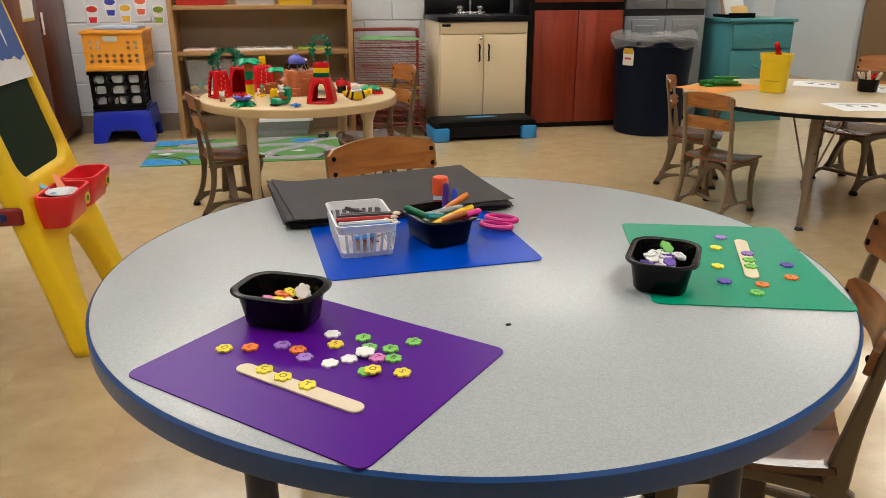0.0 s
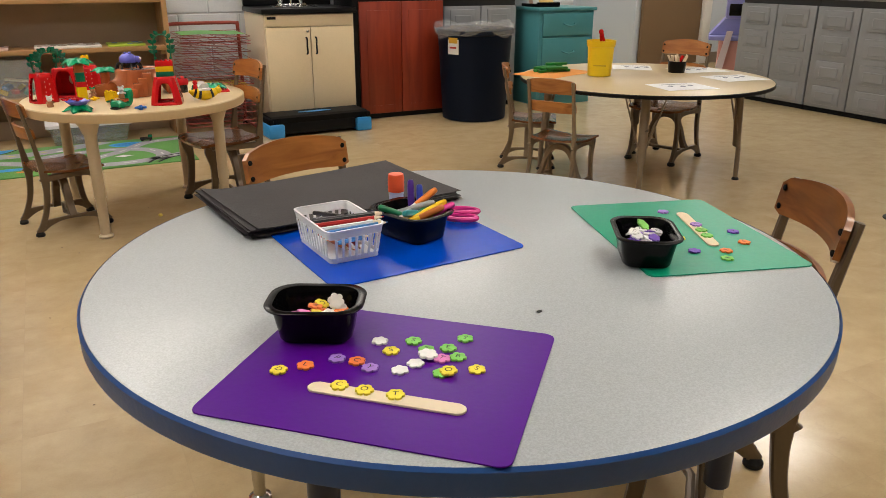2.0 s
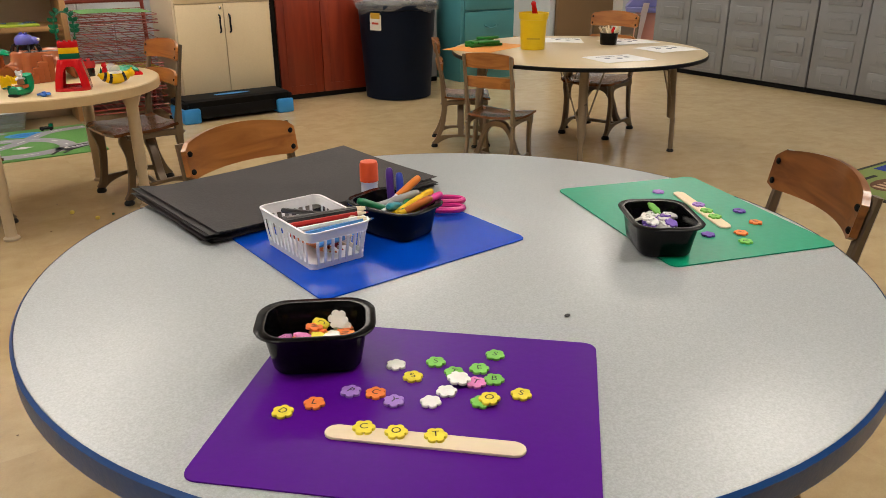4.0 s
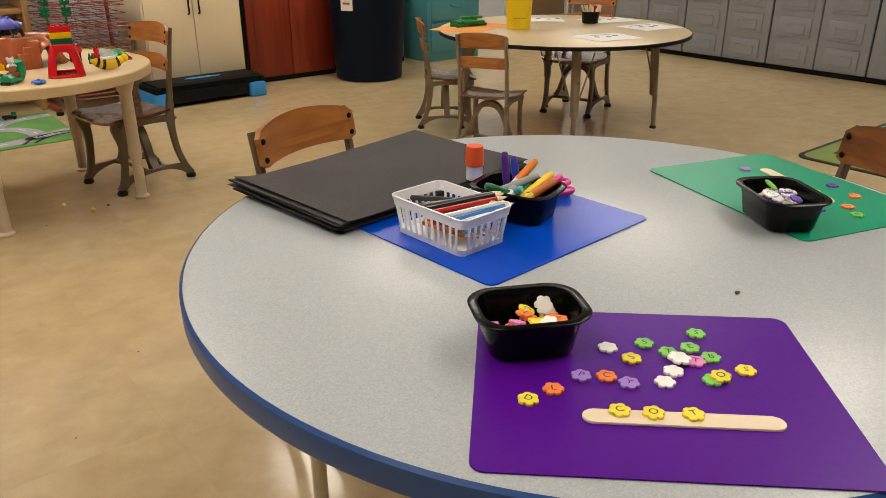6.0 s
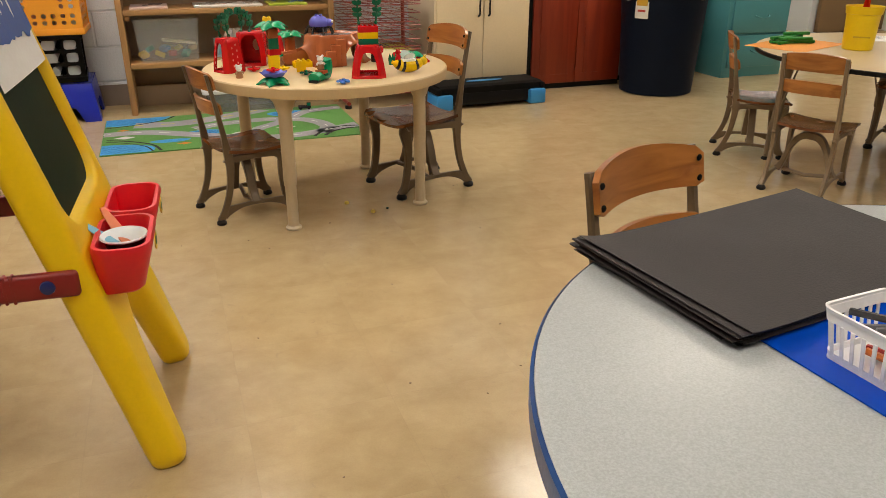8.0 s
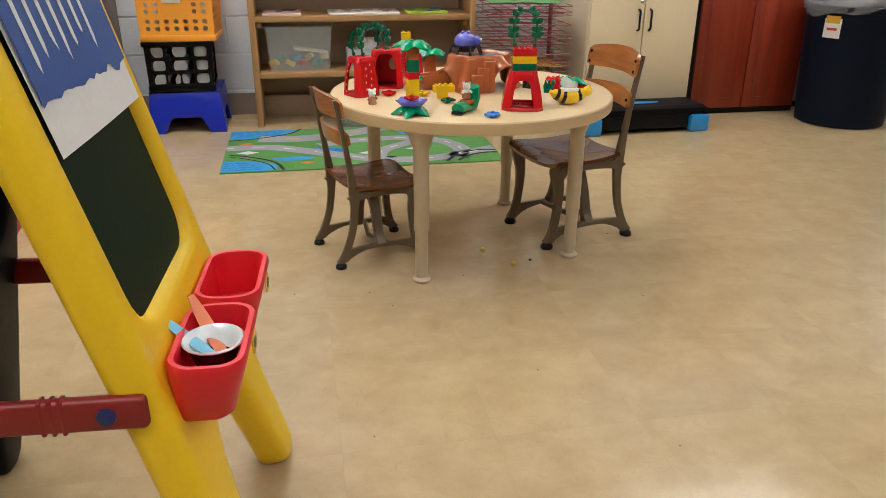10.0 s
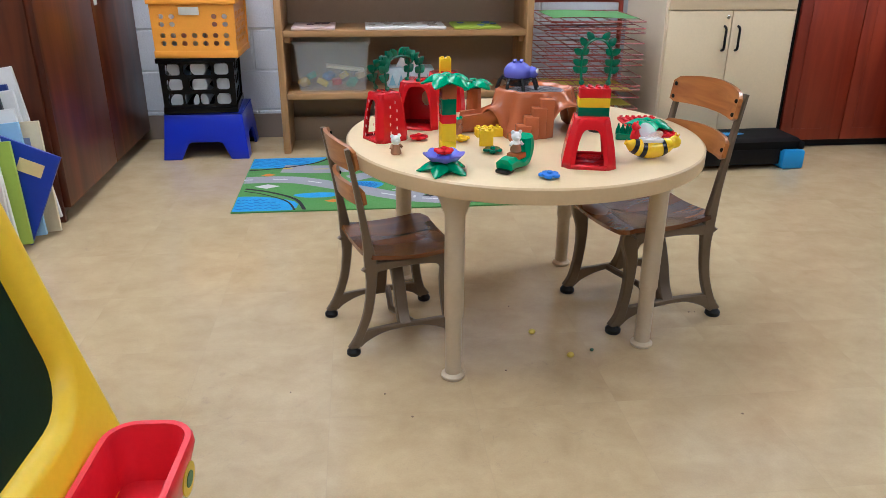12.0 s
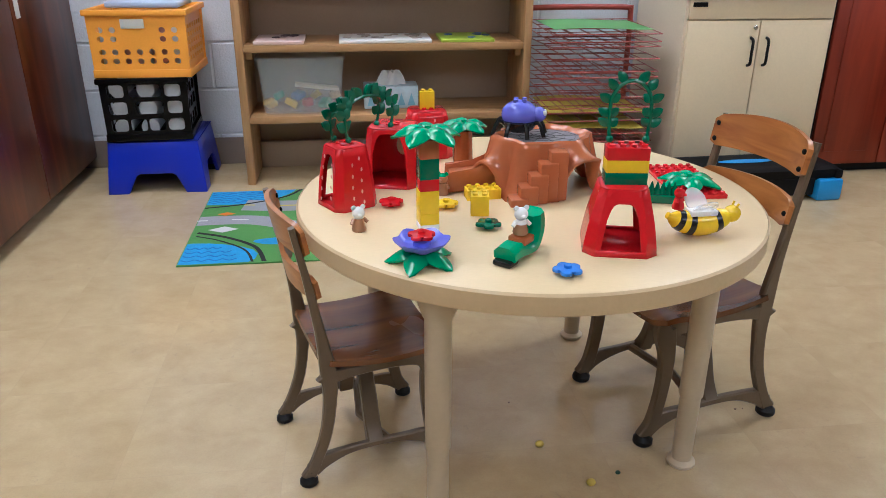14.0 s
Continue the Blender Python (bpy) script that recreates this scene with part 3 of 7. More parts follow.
def sink_unit():
    s = thing("sink_cabinet", "low cream laminate play sink cabinet with black counter", "cabinet", pose(0, 0, 0))
    x0, x1, yf, yb = 1.065, 1.645, 4.905, 5.38
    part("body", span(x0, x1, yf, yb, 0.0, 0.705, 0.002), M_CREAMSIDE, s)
    part("drawer_front", span(x0 + 0.01, x1 - 0.012, yf - 0.016, yf, 0.632, 0.70, 0.002), M_CREAM, s)
    for a, b, hx in ((x0 + 0.01, 1.352, 1.325), (1.356, x1 - 0.012, 1.385)):
        d = part("door", span(a, b, yf - 0.016, yf, 0.06, 0.627, 0.002), M_CREAM, s)
        part("handle", tube(curve([(hx, yf - 0.014, 0.565), (hx, yf - 0.034, 0.555), (hx - 0.004, yf - 0.042, 0.515), (hx, yf - 0.034, 0.475), (hx, yf - 0.014, 0.465)], 5), 0.0055, 8), M_BLACK, d, "black bow handle")
    part("lock", lathe([(0.008, 0), (0.008, 0.006), (0.006, 0.008)], 14), M_STEELB, s, "chrome lock", pose(1.335, yf - 0.015, 0.602, 90))
    part("badge", span(x0 + 0.02, x0 + 0.075, yf - 0.02, yf - 0.016, 0.676, 0.692, 0.002), M_BLACK, s, "small black badge")
    part("counter", span(x0 - 0.012, x1 + 0.012, yf - 0.03, yb, 0.706, 0.738, 0.006), M_BLACK, s, "glossy black counter")
    part("splash", span(x0 - 0.008, x1 + 0.008, yb - 0.03, yb - 0.004, 0.738, 0.83, 0.006), M_BLACK, s)
    bowl = lathe([(0.135, 0.004), (0.15, 0.008), (0.15, 0.003), (0.146, 0.0)], 32)
    part("basin_rim", bowl, M_STEELB, s, "steel basin rim", pose(1.33, 5.13, 0.737))
    tap = tube(curve([(1.36, 5.3, 0.738), (1.36, 5.3, 0.86), (1.36, 5.26, 0.9), (1.36, 5.18, 0.88), (1.36, 5.16, 0.85)], 6), 0.009, 10)
    for dx in (-0.07, 0.07):
        merge(tap, lathe([(0.02, 0), (0.018, 0.03), (0.028, 0.035), (0.026, 0.05)], 16), pose(1.36 + dx, 5.3, 0.738))
    merge(tap, rbox(0.2, 0.05, 0.014, 0.005, 2, (1.36, 5.3, 0.745)))
    part("tap", tap, M_STEELB, s, "chrome two-handle tap")
    return s


sink_unit()


def red_cabinet():
    c = thing("red_cabinet", "tall black cabinet with cherry-red wooden doors", "cabinet", pose(0, 0, 0))
    x0, x1, yf = 1.685, 2.345, 5.015
    part("body", span(x0, x1, yf, 5.385, 0.0, 1.75, 0.003), M_BLACK, c, "black carcass")
    for z0, z1 in ((0.035, 0.765), (0.815, 1.70)):
        for a, b in ((x0 + 0.035, 2.018), (2.022, x1 - 0.012)):
            d = part("door", span(a, b, yf - 0.02, yf - 0.001, z0, z1, 0.004), M_CHERRY, c)
            part("panel", span(a + 0.05, b - 0.05, yf - 0.024, yf - 0.0195, z0 + 0.055, z1 - 0.055, 0.002), M_CHERRY, d)


red_cabinet()


def plastic_cabinet(m, label, w=0.66, h=1.75, leaves=2, d=0.4, split=None):
    """A grey resin cabinet that faces -y from its front centre, with doors that carry stacked raised panels."""
    c = thing("plastic_cabinet", label, "cabinet", m, "grey resin cabinets")
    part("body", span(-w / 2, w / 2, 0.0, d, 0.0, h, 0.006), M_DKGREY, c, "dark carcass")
    part("base", span(-w / 2, w / 2, -0.012, 0.0, 0.0, 0.03, 0.003), M_BLACKMATTE, c, "black kick strip")
    lw = w / leaves
    for i in range(leaves):
        cx = -w / 2 + lw * (i + 0.5)
        for z0, z1 in ([(0.035, h - 0.02)] if not split else [(0.035, split - 0.02), (split + 0.025, h - 0.02)]):
            leaf = part("door", span(cx - lw / 2 + 0.004, cx + lw / 2 - 0.004, -0.022, -0.001, z0, z1, 0.005), M_GREYPL, c)
            n = max(1, int((z1 - z0) / 0.155))
            step = (z1 - z0) / n
            for k in range(n):
                zc = z0 + step * (k + 0.5)
                part("panel", rbox(lw * 0.66, 0.016, step * 0.74, 0.007, 2, (cx, -0.022, zc)), M_GREYPL, leaf)
                part("grip", rbox(lw * 0.44, 0.010, step * 0.40, 0.004, 1, (cx, -0.0295, zc - step * 0.05)), M_GREYPL, leaf)
    return c


plastic_cabinet(pose(2.69, 5.12, 0), "grey resin storage cabinet behind the waste bin", 0.6, 1.7, 2, 0.26, 0.74)
for i in range(6):
    plastic_cabinet(pose(4.79, 4.295 - 0.685 * i, 0, 0, 0, -90), "tall grey resin storage cabinet with moulded panel doors", 0.68, 1.75, 2, 0.45, 0.745)


def teal_drawers():
    c = thing("drawer_cabinet", "teal painted wooden drawer cabinet", "cabinet", pose(0, 0, 0))
    x0, x1, yf, yb = 3.09, 3.58, 4.95, 5.385
    part("body", span(x0, x1, yf, yb, 0.0, 0.68, 0.003), M_TEAL, c)
    part("top", span(x0 - 0.015, x1 + 0.015, yf - 0.02, yb, 0.68, 0.702, 0.004), M_TEAL, c)
    for z0, z1 in ((0.505, 0.665), (0.285, 0.49), (0.065, 0.27)):
        d = part("drawer", span(x0 + 0.03, x1 - 0.02, yf - 0.016, yf, z0, z1, 0.004), M_TEAL, c)
        zc, xc = (z0 + z1) / 2, (x0 + x1) / 2 + 0.01
        part("handle", tube(curve([(xc - 0.05, yf - 0.014, zc + 0.008), (xc - 0.045, yf - 0.034, zc), (xc, yf - 0.036, zc - 0.012), (xc + 0.045, yf - 0.034, zc), (xc + 0.05, yf - 0.014, zc + 0.008)], 4), 0.005, 8), M_TEAL, d, "teal bail handle")


teal_drawers()


def bin_can():
    c = thing("waste_bin", "tall dark navy round waste bin lined with clear bag", "waste bin", pose(2.455, 4.765, 0))
    part("body", lathe([(0.2, 0.0), (0.215, 0.006), (0.245, 0.5), (0.25, 0.56), (0.262, 0.565), (0.266, 0.59), (0.256, 0.595), (0.25, 0.58), (0.243, 0.5), (0.2, 0.02)], 48), M_CAN, c)
    bag = bmesh.new()
    n = 72
    rows = []
    rng = random.Random(4)
    ph = [rng.uniform(0, 6.28) for _ in range(6)]
    for j, (r, z) in enumerate(((0.267, 0.562), (0.272, 0.585), (0.273, 0.605), (0.264, 0.628), (0.25, 0.622), (0.238, 0.57))):
        ring = []
        for i in range(n):
            a = 2 * math.pi * i / n
            w = 0.006 * math.sin(9 * a + ph[j]) + 0.004 * math.sin(17 * a + 2 * ph[j])
            dz = (0.012 * math.sin(3 * a + 1.0) + 0.008 * math.sin(7 * a + ph[j])) * (1 if 0 < j < 5 else 1.6)
            ring.append(bag.verts.new(((r + w * (0.5 if j < 1 else 1)) * math.cos(a), (r + w) * math.sin(a), z + dz)))
        rows.append(ring)
    for a, b in zip(rows, rows[1:]):
        for i in range(n):
            bag.faces.new((a[i], a[(i + 1) % n], b[(i + 1) % n], b[i]))
    part("liner", bag, mat("clear_bag", (0.72, 0.74, 0.76), 0.2, alpha=0.2, var=0.05), c, "crumpled clear plastic liner", None, 60)
    for (w, h, z, col, nm) in ((0.085, 0.115, 0.5, (0.75, 0.73, 0.68), "label"), (0.07, 0.035, 0.53, (0.62, 0.36, 0.03), "label_band"), (0.05, 0.012, 0.485, (0.5, 0.05, 0.03), "label_bar")):
        rr = {"label": 0.2475, "label_band": 0.2495, "label_bar": 0.2495}[nm]
        b = bmesh.new()
        a0 = radians(206)
        vs = []
        for k in range(7):
            a = a0 + (k / 6 - 0.5) * w / rr
            vs.append([b.verts.new((rr * math.cos(a), rr * math.sin(a), z - h / 2)), b.verts.new((rr * math.cos(a), rr * math.sin(a), z + h / 2))])
        for p, q in zip(vs, vs[1:]):
            b.faces.new((p[0], q[0], q[1], p[1]))
        part(nm, b, mat(nm, col, 0.5), c, "printed paper sticker")


bin_can()


def step_bench():
    s = thing("step_platform", "low black exercise step with bright blue feet", "step platform", pose(1.315, 4.77, 0, 0, 0, 2))
    deck = sheet(lambda u, v: (-0.31 + 0.62 * u, -0.115 + 0.23 * v, 0.128 - 0.008 * max(0, abs(2 * v - 1) - 0.8) / 0.2), 12, 10, 0.045)
    part("deck", deck, M_BLACKMATTE, s, "ribbed matt black deck")
    part("skirt", span(-0.23, 0.23, -0.105, 0.105, 0.02, 0.086, 0.004), M_BLACK, s)
    part("logo_patch", prism([(0.11 * math.cos(a * 0.2618), 0.022 * math.sin(a * 0.2618)) for a in range(24)], 0.1295, 0.131), M_BLUESTEP, s, "blue oval print")
    for sx in (-1, 1):
        part("foot_block", span(0.235 if sx > 0 else -0.335, 0.335 if sx > 0 else -0.235, -0.125, 0.125, 0.0, 0.084, 0.012), M_BLUESTEP, s, "bright blue foot block")
        part("end_cap", span(0.30 if sx > 0 else -0.33, 0.33 if sx > 0 else -0.30, -0.118, 0.118, 0.084, 0.118, 0.008), M_BLACKMATTE, s)


step_bench()


def wood_cabinet():
    c = thing("tall_wood_cabinet", "tall dark walnut veneer cabinet", "cabinet", pose(0, 0, 0))
    part("body", span(-1.84, -1.235, 4.275, 5.39, 0.055, 1.9, 0.003), M_WALNUT, c)
    part("plinth", span(-1.82, -1.27, 4.297, 5.385, 0.0, 0.055, 0.002), M_BASE, c, "brown recessed plinth")
    part("gable_foot", span(-1.84, -1.235, 4.275, 4.296, 0.0, 0.0545, 0.001), M_WALNUT, c)
    for a, b in ((4.285, 4.835), (4.839, 5.385)):
        part("door", span(-1.236, -1.212, a, b, 0.05, 1.88, 0.003), M_WALNUT, c)
    part("white_tag", span(-1.211, -1.207, 4.86, 4.89, 0.66, 0.78, 0.001), M_WHITE, c, "white hanging tag")
    part("paper_note", span(-1.211, -1.208, 4.55, 4.74, 0.76, 0.95, 0.0), mat("note_paper", (0.72, 0.70, 0.66), 0.7), c, "printed paper note")
    part("note_border", span(-1.2115, -1.2108, 4.54, 4.75, 0.745, 0.965, 0.0), mat("note_yellow", (0.7, 0.5, 0.08), 0.7), c)


wood_cabinet()


def step_stool():
    s = thing("step_stool", "royal blue moulded plastic step stool under the crates", "stool", pose(-0.893, 5.2, 0))
    w0, w1, d0, d1, h = 0.365, 0.325, 0.36, 0.31, 0.195
    bm = bmesh.new()
    t = 0.012

    def wall(fn, cut0, cut1, top):
        """A leaning side panel with an arched opening; fn(s, z) places a point at s along it."""
        ns = 24
        lo, hi = [], []
        for i in range(ns + 1):
            sN = i / ns
            z = 0.0
            if cut0 < sN < cut1:
                q = min(1.0, min(sN - cut0, cut1 - sN) / 0.09)
                z = top * math.sqrt(1 - (1 - q) ** 2)
            lo.append((sN, z))
            hi.append((sN, h))
        grid = [[bm.verts.new(fn(sN, z + (h - z) * k / 3)) for k in range(4)] for sN, z in lo]
        for a, b in zip(grid, grid[1:]):
            for k in range(3):
                bm.faces.new((a[k], b[k], b[k + 1], a[k + 1]))

    def lerp(a, b, z):
        return a + (b - a) * z / h

    wall(lambda s_, z: ((s_ - 0.5) * lerp(w0, w1, z), -lerp(d0, d1, z) / 2, z), 0.24, 0.76, 0.075)
    wall(lambda s_, z: ((0.5 - s_) * lerp(w0, w1, z), lerp(d0, d1, z) / 2, z), 0.24, 0.76, 0.075)
    wall(lambda s_, z: (lerp(w0, w1, z) / 2, (s_ - 0.5) * lerp(d0, d1, z), z), 0.24, 0.76, 0.09)
    wall(lambda s_, z: (-lerp(w0, w1, z) / 2, (0.5 - s_) * lerp(d0, d1, z), z), 0.24, 0.76, 0.09)
    top = [bm.verts.new(p) for p in ((-w1 / 2, -d1 / 2, h), (w1 / 2, -d1 / 2, h), (w1 / 2, d1 / 2, h), (-w1 / 2, d1 / 2, h))]
    bm.faces.new(top)
    bmesh.ops.remove_doubles(bm, verts=bm.verts, dist=0.0008)
    b = part("shell", bm, M_STOOL, s, "", None, 30)
    so = b.modifiers.new("thick", "SOLIDIFY")
    so.thickness, so.offset = t, -1
    bv = b.modifiers.new("soft", "BEVEL")
    bv.width, bv.segments, bv.limit_method = 0.005, 2, "ANGLE"
    part("top_pad", prism(roundrect(w1 - 0.03, d1 - 0.03, 0.02), h - 0.002, h + 0.005, 0.002), M_STOOL, s)
    for x in (-1, 1):
        for y in (-1, 1):
            part("rubber_foot", rbox(0.07, 0.06, 0.008, 0.002, 1, (x * (w0 / 2 - 0.04), y * (d0 / 2 - 0.034), 0.004)), M_BLACKRUB, s)


step_stool()


# ---- things on the grey table ----
def col(name, c, rough=0.4, **k):
    return mat(name, c, rough, **k)


M_PURPLE = col("purple_mat", (0.078, 0.002, 0.235), 0.36, spec=0.2, var=0.03, scale=5, bump=0.02, rvar=0.03)
M_BLUEMAT = col("blue_mat", (0.0, 0.058, 0.50), 0.24, spec=0.22, var=0.03, scale=5, bump=0.0, rvar=0.02)
M_GREENMAT = col("green_mat", (0.001, 0.27, 0.15), 0.34, spec=0.28, var=0.03, scale=5, bump=0.02, rvar=0.03)
M_PAPERBLK = col("black_paper", (0.026, 0.022, 0.024), 0.62, spec=0.5, var=0.1, scale=8, bump=0.1, fscale=300)
M_STICK = wood("craft_stick", (0.74, 0.61, 0.42), (0.84, 0.73, 0.55), 0.6, 2.0, 0, 0.0, 20)
M_INK = col("black_ink", (0.01, 0.01, 0.01), 0.5)
FOAM = {
    "yellow": col("yellow_foam", (0.80, 0.68, 0.05), 0.6, bump=0.15),
    "orange": col("orange_foam", (0.85, 0.22, 0.05), 0.6, bump=0.15),
    "lilac": col("lilac_foam", (0.36, 0.20, 0.62), 0.6, bump=0.15),
    "white": col("white_foam", (0.82, 0.82, 0.80), 0.6, bump=0.15),
    "green": col("green_foam", (0.20, 0.56, 0.10), 0.6, bump=0.15),
    "pink": col("pink_foam", (0.75, 0.24, 0.55), 0.6, bump=0.15),
    "grey": col("pale_grey_foam", (0.60, 0.58, 0.60), 0.6, bump=0.15),
    "violet": col("violet_foam", (0.15, 0.07, 0.45), 0.6, bump=0.15),
}
LETTERS = {}


def letter_bm(ch, size):
    """The outline of a character in the built-in font, as flat faces about its middle."""
    cu = bpy.data.curves.new("glyph", "FONT")
    cu.body, cu.size, cu.align_x, cu.align_y = ch, size, "CENTER", "CENTER"
    ob = bpy.data.objects.new("glyph", cu)
    me = bpy.data.meshes.new_from_object(ob)
    bm = bmesh.new()
    bm.from_mesh(me)
    bpy.data.objects.remove(ob)
    bpy.data.curves.remove(cu)
    bpy.data.meshes.remove(me)
    return bm


def petal_poly(r, n=6, deep=0.2, k=60):
    """Outline of a flower with n round petals and sharp notches between them."""
    pts = []
    for i in range(k):
        a = 2 * math.pi * i / k
        q = r * (1 - 1.7 * deep + 1.7 * deep * abs(math.cos(n * a / 2)) ** 0.38)
        pts.append((q * math.cos(a), q * math.sin(a)))
    return pts


def foam_flower(m, colour, ch="", r=0.0096, group="foam flower beads"):
    f = link("foam_flower", prism(petal_poly(r, 6, 0.21, 60), 0, 0.0024, 0.0005, 1), FOAM[colour], None, "", m, 40)
    tagged(f, "small %s foam flower bead%s" % (colour, " with a black letter" if ch else " without a letter"), "craft bead", group)
    if ch:
        part("letter", letter_bm(ch, r * 1.1), M_INK, f, "", pose(0, 0, 0.0027), 0)
    return f


def place_mat(name, label, material, c, size, yaw, z):
    x, y = c
    return tagged(link(name, prism(roundrect(size[0], size[1], 0.012), 0, 0.0014, 0.0004, 1), material, None, "", pose(x, y, z, 0, 0, yaw)), label, "placemat", "plastic placemats")


place_mat("placemat", "smooth purple plastic placemat on grey table", M_PURPLE, (0.1425, 0.822), (0.314, 0.261), -43.2, GZ + 0.0005)
place_mat("placemat", "glossy blue plastic placemat under basket and tray", M_BLUEMAT, (0.312, 1.195), (0.318, 0.258), 4, GZ + 0.0005)
place_mat("placemat", "smooth green plastic placemat on grey table", M_GREENMAT, (0.734, 1.022), (0.252, 0.338), -17, GZ + 0.0005)
MZ = GZ + 0.0022


def craft_stick(a, b):
    ax, ay = a
    bx, by = b
    n, w, d = 0, 0.0185, math.hypot(bx - ax, by - ay)
    poly = []
    for k in range(13):
        t = radians(-90 + 180 * k / 12)
        poly.append((d / 2 - w / 2 + w / 2 * math.cos(t), w / 2 * math.sin(t)))
    for k in range(13):
        t = radians(90 + 180 * k / 12)
        poly.append((-d / 2 + w / 2 + w / 2 * math.cos(t), w / 2 * math.sin(t)))
    s = link("craft_stick", prism(poly, 0, 0.0022, 0.0005, 1), M_STICK, None, "", pose((ax + bx) / 2, (ay + by) / 2, MZ, 0, 0, math.degrees(math.atan2(by - ay, bx - ax))))
    return tagged(s, "pale wooden jumbo craft stick lying on placemat", "craft stick", "craft sticks")


craft_stick((0.056, 0.826), (0.176, 0.713))
craft_stick((0.808, 1.097), (0.735, 0.946))
for x, y, c, ch in ((0.038, 0.871, "yellow", "D"), (0.066, 0.868, "orange", "L"), (0.101, 0.867, "lilac", "P"), (0.118, 0.852, "orange", "C"), (0.125, 0.832, "lilac", "Y"),
                    (0.160, 0.857, "yellow", "S"), (0.158, 0.884, "white", ""), (0.192, 0.867, "green", "S"), (0.196, 0.842, "green", "T"), (0.219, 0.834, "green", "E"),
                    (0.219, 0.811, "green", "B"), (0.247, 0.846, "green", "S"), (0.172, 0.819, "white", ""), (0.151, 0.813, "white", ""), (0.202, 0.816, "pink", "T"),
                    (0.224, 0.778, "yellow", "S")):
    foam_flower(pose(x, y, MZ, 0, 0, -40 + (x * 977 + y * 511) % 60 - 30), c, ch)
foam_flower(pose(0.190, 0.826, MZ + 0.0036, 3, 2, 20), "white", "", 0.0110)
foam_flower(pose(0.187, 0.788, MZ, 0, 0, 10), "green", "")
foam_flower(pose(0.194, 0.785, MZ + 0.0028, 2, -2, -35), "yellow", "O")
for x, y, ch in ((0.083, 0.809, "C"), (0.102, 0.789, "O"), (0.126, 0.767, "T")):
    foam_flower(pose(x, y, MZ + 0.0024, 0, 0, -30), "yellow", ch)
for x, y, c, ch in ((0.785, 1.115, "lilac", ""), (0.812, 0.983, "violet", "A"), (0.788, 0.938, "orange", "P"), (0.734, 0.923, "orange", "E"), (0.711, 0.899, "green", "R"), (0.691, 0.944, "violet", ""),
                    (0.752, 1.071, "yellow", ""), (0.712, 0.998, "yellow", "")):
    foam_flower(pose(x, y, MZ, 0, 0, x * 500 % 60), c, ch)
for x, y, c, ch in ((0.780, 1.032, "lilac", "C"), (0.767, 1.007, "green", "A"), (0.755, 0.983, "green", "T")):
    foam_flower(pose(x, y, MZ + 0.0024, 0, 0, 20), c, ch)
tagged(link("crumb", ball(0.003, 8, (1.3, 0.8, 0.5), (0, 0, 0.0014)), M_INK, None, "", pose(0.366, 0.873, GZ)), "tiny dark crumb on grey table", "crumb")


def black_tray(m, label, sx=0.112, sy=0.086, h=0.044):
    t = thing("food_tray", label, "tray", m, "black plastic trays")
    def ring(x, y, r, z):
        return [(a, b, z) for a, b in roundrect(x, y, r, 6)]
    rings = [ring(sx - 0.036, sy - 0.032, 0.014, 0.0), ring(sx - 0.029, sy - 0.025, 0.02, 0.003), ring(sx - 0.022, sy - 0.019, 0.022, h * 0.5), ring(sx - 0.016, sy - 0.013, 0.024, h - 0.006), ring(sx - 0.014, sy - 0.01, 0.026, h - 0.003),
             ring(sx, sy, 0.03, h - 0.003), ring(sx + 0.001, sy + 0.001, 0.03, h - 0.001), ring(sx - 0.001, sy - 0.001, 0.029, h), ring(sx - 0.018, sy - 0.014, 0.024, h - 0.0005), ring(sx - 0.023, sy - 0.019, 0.022, h - 0.008), ring(sx - 0.027, sy - 0.024, 0.02, h * 0.5), ring(sx - 0.036, sy - 0.032, 0.016, 0.0045)]
    part("body", merge(loft(rings[:5], True, False), loft(rings[8:], False, True)), M_BLACKPL, t, "", None, 50)
    part("rim", loft(rings[4:9], False, False), M_BLACKPL, t, "", None, 50)
    return t


def heap(c, yaw, colours, seed, n, spread=(0.028, 0.018), z0=0.016):
    rng = random.Random(seed)
    for i in range(n):
        u, v = rng.uniform(-1, 1) * spread[0], rng.uniform(-1, 1) * spread[1]
        a = radians(yaw)
        x, y = c[0] + u * math.cos(a) - v * math.sin(a), c[1] + u * math.sin(a) + v * math.cos(a)
        z = MZ + z0 + 0.0021 * (i // 3)
        foam_flower(pose(x, y, z, rng.uniform(-22, 22), rng.uniform(-22, 22), rng.uniform(0, 360)), rng.choice(colours), rng.choice(["", "", "", "O", "C", "N"]), 0.0088, "foam flowers in trays")


black_tray(pose(0.103, 0.938, MZ, 0, 0, -28), "glossy black plastic tray holding foam flowers, beside purple placemat")
heap((0.100, 0.938), -28, ["orange", "white", "yellow", "pink", "orange", "orange"], 3, 24, (0.031, 0.020), 0.016)
for x, y, z in ((0.131, 0.938, 0.022), (0.128, 0.943, 0.033)):
    foam_flower(pose(x, y, MZ + z, 55, 12, -25), "white", "", 0.0098, "foam flowers in trays")
black_tray(pose(0.606, 0.960, MZ, 0, 0, 58), "glossy black plastic tray holding lilac and white foam flowers", 0.124, 0.093)
heap((0.606, 0.960), 58, ["white", "lilac", "grey", "violet", "white"], 8, 30, (0.033, 0.021), 0.020)
foam_flower(pose(0.622, 0.985, MZ + 0.040, 30, 20, 0), "green", "", 0.011)
black_tray(pose(0.345, 1.203, MZ, 0, 0, -71), "glossy black plastic tray full of markers", 0.125, 0.095)


